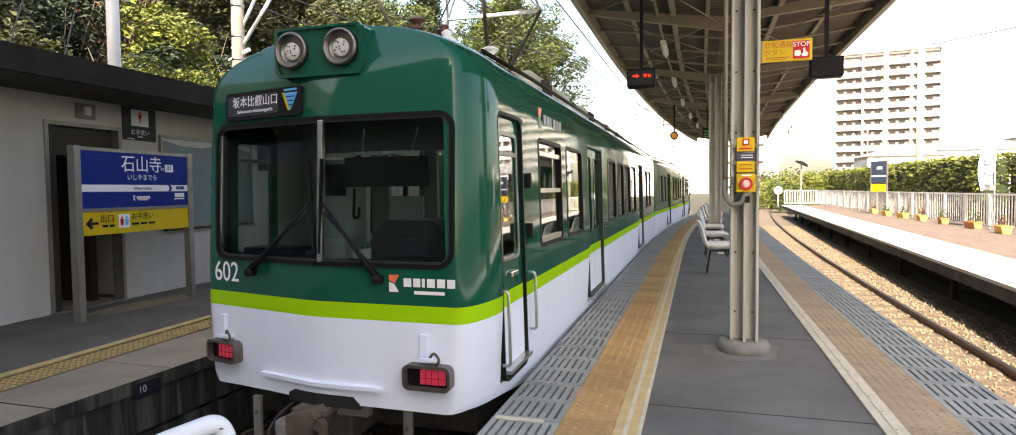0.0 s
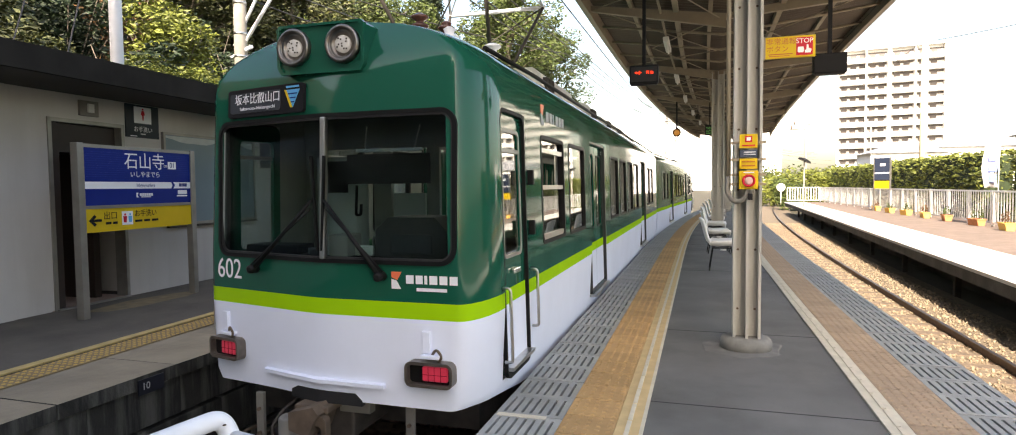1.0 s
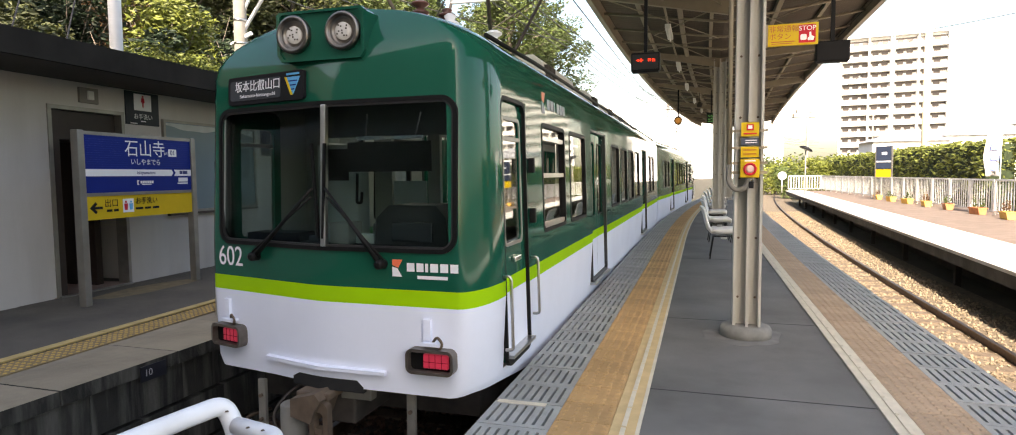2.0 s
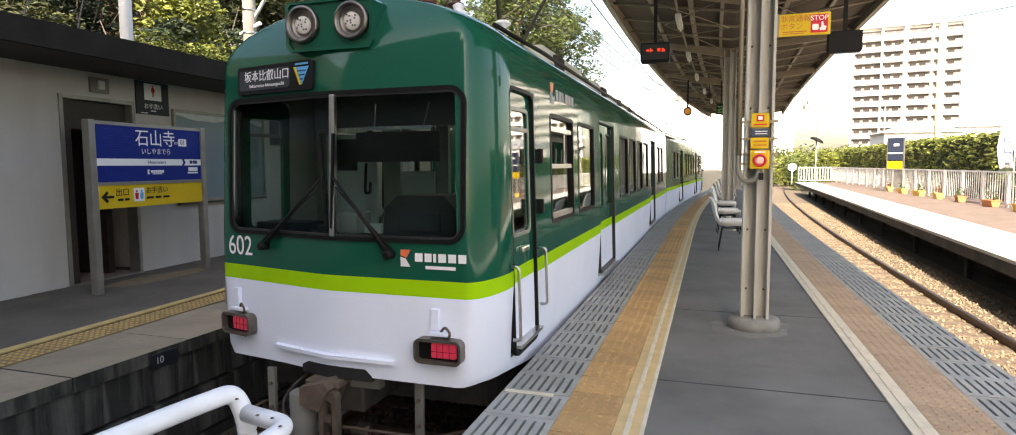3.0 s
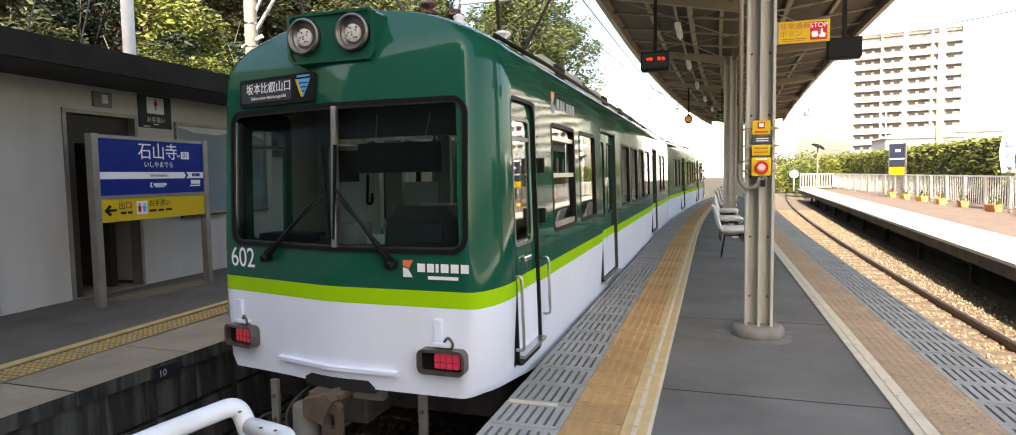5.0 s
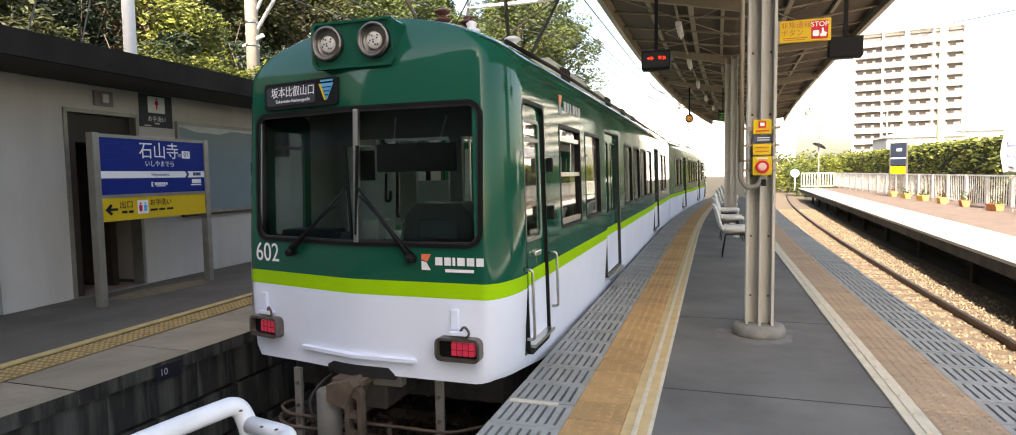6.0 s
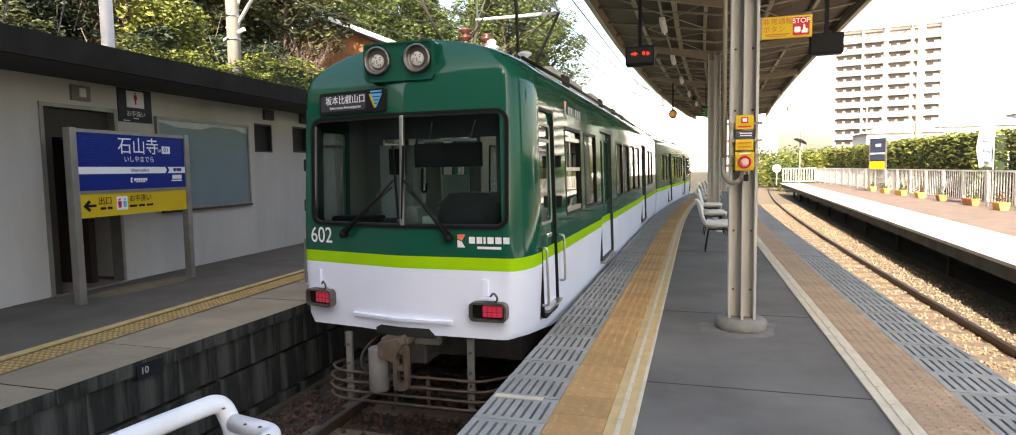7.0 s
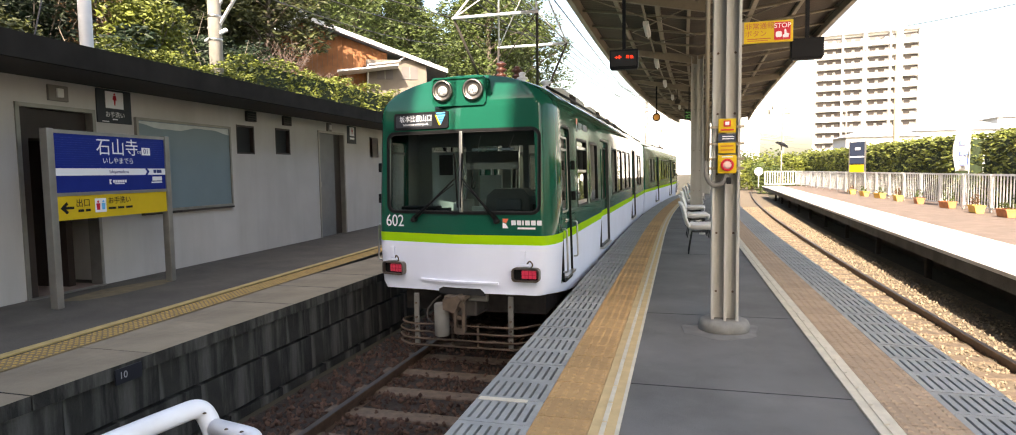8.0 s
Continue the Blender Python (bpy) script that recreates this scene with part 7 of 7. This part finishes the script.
# ---- poles and wires ----
def build_poles():
    p = thing("concrete_pole", "weathered concrete utility pole with white steel brackets", "utility pole", pose(-11.65, 14.0, 2.0))
    part("shaft", T([(0, 0, -0.5), (0, 0, 9)], [0.18, 0.15], 14), "poleconc", p)
    for z in (3.6, 3.0, 4.4):
        bm = bmesh.new()
        lathe(bm, [(0.178, z - 0.03), (0.178, z + 0.03)], 14)
        part("band", bm, "steel", p)
    part("bracket_arm", T([(0.0, 0.0, 3.2), (1.6, 0.3, 5.6)], 0.045, 6), "polewhite", p)
    part("bracket_arm", T([(-0.2, 0.0, 3.3), (1.2, 0.2, 5.9)], 0.04, 6), "polewhite", p)
    part("bracket_brace", T([(-0.3, 0, 3.0), (0.35, 0.0, 3.25)], 0.05, 6), "polewhite", p)
    p = thing("white_pole", "round white-painted steel pole behind the station roof", "pole", pose(-10.95, 9.65, 2.0))
    part("shaft", T([(0, 0, -0.8), (0, 0, 8)], 0.115, 14), "polewhite", p)
    p = thing("yellow_pole", "tall pale ochre utility pole rising beyond the hedge", "utility pole", pose(17.55, 60, -1))
    part("shaft", T([(0, 0, 0), (0, 0, 14.4)], [0.28, 0.2], 12), "pole_ochre", p)
    for x, y, h in ((9.6, 66, 8.5), (13.0, 90, 11), (11.2, 112, 10.5), (27, 118, 12)):
        p = thing("line_pole", "slender grey line-side pole with a cross arm", "utility pole", pose(x, y, -1), "line-side poles")
        part("shaft", T([(0, 0, 0), (0, 0, h)], 0.11, 8), "poleconc", p)
        part("cross_arm", T([(-1.4, 0, h - 0.8), (0.6, 0, h - 0.8)], 0.05, 6), "frame", p)
        part("insulator", T([(-1.3, 0, h - 0.75), (-1.3, 0, h - 0.4)], 0.07, 6), "grime", p)
    # catenary masts along the occupied track
    for y in (52.0, 80.0):
        c = thing("catenary_mast", "steel catenary mast with a bracket arm over the track", "catenary mast", pose(*bowed(-5.4, y, -1)), "catenary masts")
        part("mast", T([(0, 0, 0), (0, 0, 8.2)], 0.12, 10), "frame", c)
        part("bracket", T([(0, 0, 6.2), (3.2, 0, 6.75)], 0.04, 6), "frame", c)
        part("stay", T([(0, 0, 7.6), (2.9, 0, 6.75)], 0.018, 5), "frame", c)
        for k in range(3):
            bm = bmesh.new()
            lathe(bm, [(0.03, -0.04), (0.09, 0.0), (0.03, 0.04)], 10, Matrix.Translation((0.5 + 0.13 * k, 0, 6.29 + 0.022 * k)) @ Matrix.Rotation(radians(80), 4, "Y"))
            part("insulator", bm, "polewhite", c)


build_poles()


def wire(name, pts, r, label, sag=0.0):
    out = []
    for a, b in zip(pts, pts[1:]):
        a, b = Vector(a), Vector(b)
        for k in range(8):
            t = k / 8
            q = a.lerp(b, t)
            q.z -= sag * 4 * t * (1 - t)
            out.append(q)
    out.append(Vector(pts[-1]))
    bm = bmesh.new()
    tube(bm, out, r, 5)
    tagged(part(name, bm, "wire"), label, "cable", group="overhead wires")


YW = (-6, 26, 52, 80, 130)
wire("contact_wire", [bowed(TC, y, 4.82) for y in YW], 0.013, "thin overhead contact wire above the track")
wire("messenger_wire", [bowed(TC, y, 5.75) for y in YW], 0.013, "thin overhead messenger wire above the track", 0.35)
for x, z in ((-5.2, 6.4), (-5.0, 7.0), (-5.6, 7.3), (-6.2, 6.9)):
    wire("feeder_wire", [bowed(x, y, z) for y in YW], 0.018, "dark feeder cable along the line", 0.4)
wire("contact_wire", [bowed(TR, y, 4.9) for y in YW], 0.013, "thin overhead contact wire above the empty track")
wire("service_wire", [(-11.65, 14, 7.6), (-5.4, 26, 7.0), bowed(-5.4, 52, 7.0)], 0.018, "dark service cable slung past the station", 0.3)
wire("service_wire", [(-13.5, 2, 8.0), (-11.65, 14, 7.2), (-15, 40, 11)], 0.02, "dark service cable slung across the hillside", 0.4)
wire("service_wire", [(-13.5, 2, 7.4), (-11.65, 14, 6.6), (-15, 40, 10)], 0.02, "dark service cable slung across the hillside", 0.4)
wire("guy_wire", [(-10.6, 7.2, 3.1), (-11.9, 9.4, 7.6)], 0.014, "pale guy wire behind the station roof")
wire("guy_wire", [(-10.4, 8.0, 3.1), (-11.5, 10.0, 7.6)], 0.014, "pale guy wire behind the station roof")
wire("service_wire", [(17.55, 60, 13.0), (36, 44, 14.5)], 0.03, "dark service cable from the ochre pole", 0.4)
wire("service_wire", [(17.55, 60, 13.2), bowed(6, 110, 11)], 0.02, "dark service cable from the ochre pole", 0.4)

# ---- track: sleepers and stones ----
sleep_mesh = B(-1.0, 1.0, -0.11, 0.11, -0.14, 0.0, bev=0.012)
sl = tagged(part("sleeper", sleep_mesh, "sleeper", at=pose(TC, -4.88, -0.95)), "weathered wooden sleeper bedded in ballast", "sleeper", group="sleepers")
for k in range(1, 68):
    copy_thing(sl, pose(*bowed(TC + RND.uniform(-0.03, 0.03), -4.88 + 0.66 * k, -0.95), 0, 0, RND.uniform(-1, 1)))
sr = tagged(part("sleeper", B(-1.0, 1.0, -0.11, 0.11, -0.14, 0.0, bev=0.012), "sleeper_pale", at=pose(TR, -4.88, -0.93)), "sun-bleached sleeper half buried in tan ballast", "sleeper", group="sleepers")
for k in range(1, 68):
    copy_thing(sr, pose(*bowed(TR + RND.uniform(-0.03, 0.03), -4.88 + 0.66 * k, -0.93), 0, 0, RND.uniform(-1, 1)))


def stones(name, label, m, n, x0, x1, ya, yb, z, size, skip=None):
    bm_v, bm_f = [], []
    for _ in range(n):
        y = ya + (yb - ya) * RND.random() ** 1.5
        x = RND.uniform(x0, x1)
        if skip and skip(x, y):
            continue
        c = Vector(bowed(x, y, z + RND.uniform(-0.015, 0.02)))
        s = size * RND.uniform(0.6, 1.4)
        q = Euler((RND.uniform(0, 6.28), RND.uniform(0, 6.28), RND.uniform(0, 6.28))).to_matrix()
        b = len(bm_v)
        for v in ((1, 0, 0), (-1, 0.1, 0), (0, 0.9, 0.2), (0.1, -0.9, 0), (0.2, 0, 0.75), (0, 0.1, -0.75)):
            bm_v.append(c + q @ (Vector(v) * s * RND.uniform(0.8, 1.15)))
        for f in ((0, 2, 4), (2, 1, 4), (1, 3, 4), (3, 0, 4), (2, 0, 5), (1, 2, 5), (3, 1, 5), (0, 3, 5)):
            bm_f.append(tuple(b + i for i in f))
    me = bpy.data.meshes.new(name)
    me.from_pydata(bm_v, [], bm_f)
    me.materials.append(M[m])
    tagged(new(name, me), label, "ballast", kind="stuff")


def on_sleeper(x, y):
    q = (y + 4.88) % 0.66
    return min(q, 0.66 - q) < 0.10 and abs(x - TC) < 0.98 and RND.random() < 0.93


stones("ballast_brown", "reddish-brown crushed stone between the rails, darkened in colour for shade", "ballast", 15000, -4.15, -1.3, -4.5, 15, -0.955, 0.032, on_sleeper)
stones("ballast_tan", "tan crushed stone along the empty track, paled in colour for sunlight", "gravel", 30000, 2.1, 4.9, -3, 42, -0.945, 0.025, lambda x, y: min((y + 4.88) % 0.66, 0.66 - (y + 4.88) % 0.66) < 0.09 and abs(x - TR) < 0.98 and RND.random() < 0.8)

# ---- opposite platform: blocks, coping slabs, tactile strip ----
def blocks():
    rows_ = ((-0.46, -0.11), (-0.90, -0.48), (-1.02, -0.92))
    for j, (z0, z1) in enumerate(rows_):
        y = -1.0 + 0.4 * j
        while y < 13:
            w = 0.86 + 0.08 * RND.random()
            o = 0.006 * RND.random()
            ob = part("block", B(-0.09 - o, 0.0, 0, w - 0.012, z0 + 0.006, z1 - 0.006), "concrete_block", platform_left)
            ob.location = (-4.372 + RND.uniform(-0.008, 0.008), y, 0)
            y += w


blocks()
coping = tagged(thing("coping", "worn concrete coping slabs with dark joints along the opposite platform", "coping"), kind="structure")
y = -7.0
while y < 26:
    w = 1.0 + 0.05 * RND.random()
    bm = B(-0.98, 0.0, 0, w - 0.010, -0.11, 0.0)
    bmesh.ops.recalc_face_normals(bm, faces=bm.faces)
    # slab sides take the shade-darkened, streaked block colour; tops stay pale
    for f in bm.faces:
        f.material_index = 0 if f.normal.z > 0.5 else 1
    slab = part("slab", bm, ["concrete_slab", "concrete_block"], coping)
    slab.location = (-4.325 + RND.uniform(-0.006, 0.006), y, -0.004 + RND.uniform(-0.003, 0.002))
    y += w

LK = -0.055


def left_x(x0, y):
    return x0 + LK * (y - 3.5)


def left_tactile():
    strip_l = tagged(thing("tactile_strip", "worn yellow tactile strip along the opposite platform", "tactile strip"), kind="structure")
    bm = bmesh.new()
    box(bm, -0.155, 0.155, 0, 0.305, 0.0, 0.006)
    for i in range(5):
        for j in range(5):
            cx, cy = -0.12 + 0.06 * i, 0.03 + 0.06 * j
            d = 0.016
            lo = [bm.verts.new((cx + a * d, cy + b * d, 0.006)) for a, b in ((0, -1.3), (1.3, 0), (0, 1.3), (-1.3, 0))]
            hi = [bm.verts.new((cx + a * d * 0.6, cy + b * d * 0.6, 0.012)) for a, b in ((0, -1.3), (1.3, 0), (0, 1.3), (-1.3, 0))]
            bm.faces.new(hi).material_index = 1
            for k in range(4):
                bm.faces.new((lo[k], lo[(k + 1) % 4], hi[(k + 1) % 4], hi[k])).material_index = 1
    tile = part("tile", bm, ["tan_grey", "yellow_worn"], strip_l)
    rot = math.atan(-LK)
    tile.location, tile.rotation_euler = (left_x(-5.22, -4.57), -4.72, 0.001), (0, 0, rot)
    for k in range(1, 82):
        o = new("tile", tile.data)
        o.parent = strip_l
        y = -4.72 + 0.31 * k
        o.location, o.rotation_euler = (left_x(-5.22, y + 0.15), y, 0.001), (0, 0, rot)
    for k in range(56):
        y = -4.72 + 0.62 * k
        o = part("edge_strip", B(-0.05, 0.05, 0, 0.612, 0.0, 0.014), "cream_worn", strip_l)
        o.location, o.rotation_euler = (left_x(-5.46, y + 0.3), y, 0.001), (0, 0, rot)


left_tactile()

# ---- island platform edges: slotted panels and tactile tiles ----
PITCH = 0.392


def slotted(mat_key):
    bm = bmesh.new()
    w, L = 0.45, PITCH - 0.008
    box(bm, 0, w, 0, 0.045, -0.045, 0.0)
    box(bm, 0, w, L - 0.045, L, -0.045, 0.0)
    n = 8
    gap = 0.019
    bw = (w - gap * (n - 1)) / n
    for k in range(n):
        box(bm, k * (bw + gap), k * (bw + gap) + bw, 0.045, L - 0.045, -0.045, 0.0)
    return bm


def along(y):
    return -math.atan((bow(y + 0.5) - bow(y)) / 0.5)


def panels(name, label, x0):
    # near-black sheet added for the shade down in the slots
    under = S(name + "_bed", "dark", "dark sheet standing for the shade in the edge panels' slots", "platform edge", [(x0 + 0.002, x0 + 0.448, -0.041, -0.037)], YS)
    p = tagged(thing(name, label, "platform edge"), kind="structure")
    first = part("panel", slotted("panel"), "panel", p)
    first.location = (x0, -5.12, 0)
    for k in range(1, 132):
        y = -5.12 + PITCH * k
        o = new("panel", first.data)
        o.parent = p
        o.location, o.rotation_euler = bowed(x0, y, RND.uniform(-0.002, 0.002)), (0, 0, along(y))
    return p


pl = panels("edge_panels_left", "grey slotted concrete edge panels beside the train", -1.295)
panels("edge_panels_right", "grey slotted concrete edge panels beside the empty track", 1.60)
paint = tagged(thing("paint_mark", "chalky white stencilled mark on the edge panels", "marking"), kind="structure")
part("mark", B(-1.28, -0.95, 3.855, 3.905, 0.0, 0.004), "whiteline", paint)


def tiles(name, label, mat_key, x0, w, L, dots, y0=-5.1, y1=46):
    p = tagged(thing(name, label, "tactile strip"), kind="structure")
    bm = bmesh.new()
    box(bm, 0.003, w - 0.003, 0.005, L - 0.005, -0.02, 0.0)
    for i in range(dots):
        for j in range(dots):
            cx, cy = w * (i + 0.5) / dots, L * (j + 0.5) / dots
            d = 0.016
            lo = [bm.verts.new((cx + a * d, cy + b * d, 0.0)) for a, b in ((-1, -1), (1, -1), (1, 1), (-1, 1))]
            hi = [bm.verts.new((cx + a * d * 0.6, cy + b * d * 0.6, 0.005)) for a, b in ((-1, -1), (1, -1), (1, 1), (-1, 1))]
            bm.faces.new(hi)
            for k in range(4):
                bm.faces.new((lo[k], lo[(k + 1) % 4], hi[(k + 1) % 4], hi[k]))
    first = part("tile", bm, mat_key, p)
    first.location = (x0, y0, 0)
    n = int((y1 - y0) / L)
    for k in range(1, n):
        y = y0 + L * k
        o = new("tile", first.data)
        o.parent = p
        o.location, o.rotation_euler = bowed(x0, y, RND.uniform(-0.001, 0.001)), (0, 0, along(y))


tiles("tactile_left", "ochre tactile paving tiles along the train side", "yellow", -0.845, 0.345, 0.325, 5)
tiles("tactile_right", "tan tactile paving tiles along the empty track", "tan", 1.235, 0.365, 0.365, 6)
S("edge_line_left", "cream", "cream edging strip beside the ochre tiles", "line", [(-0.50, -0.335, -0.02, -0.001)], YS)
S("edge_line_right", "whiteline", "pale edging strip beside the tan tiles", "line", [(1.10, 1.235, -0.02, -0.001)], YS)
S("white_stripe", "whiteline", "thin white painted line on the asphalt", "line", [(-0.352, -0.33, -0.012, 0.001), (1.095, 1.118, -0.012, 0.001)], YS)


def guide_bars(x, mat_key, name, label):
    p = tagged(thing(name, label, "tactile strip"), kind="structure")
    first = part("bar", B(-0.014, 0.014, 0.0, 0.30, 0.0, 0.006), mat_key, p)
    first.location = (x, -5.1, -0.001)
    for k in range(1, 156):
        y = -5.1 + 0.325 * k
        o = new("bar", first.data)
        o.parent = p
        o.location, o.rotation_euler = bowed(x, y, -0.001), (0, 0, along(y))


guide_bars(-0.425, "whiteline", "inner_line_left", "raised pale bars marking the platform's safe side")
guide_bars(1.17, "whiteline", "inner_line_right", "raised pale bars marking the safe side by the empty track")
# asphalt day joints
for y in (4.42, 6.7, 11.5, 16.5, 24.0):
    tagged(part("asphalt_joint", B(-0.33, 1.09, y, y + 0.012, -0.012, -0.0105), "dark", at=pose(0, 0, 0, 0, 0, 0)), "dark joint across the asphalt", "joint", kind="structure")


def motions():
    rows = [(0.0, 0.0), (4.5, 0.0), (5.0, 0.0), (5.2, 0.003), (5.5, 0.06), (5.8, 0.17), (6.0, 0.286), (6.25, 0.485), (6.5, 0.735),
            (6.75, 1.02), (7.0, 1.36), (7.25, 1.79), (7.5, 2.28), (7.75, 2.86), (8.0, 3.49)]
    walk(train_front, [(t, car_pose(3.8 + 0.955 * s, False, 0.04 - 0.012 * s)) for t, s in rows])
    walk(train_rear, [(t, car_pose(20.4 + 0.955 * s, True, 0.04 - 0.012 * s)) for t, s in rows])


motions()
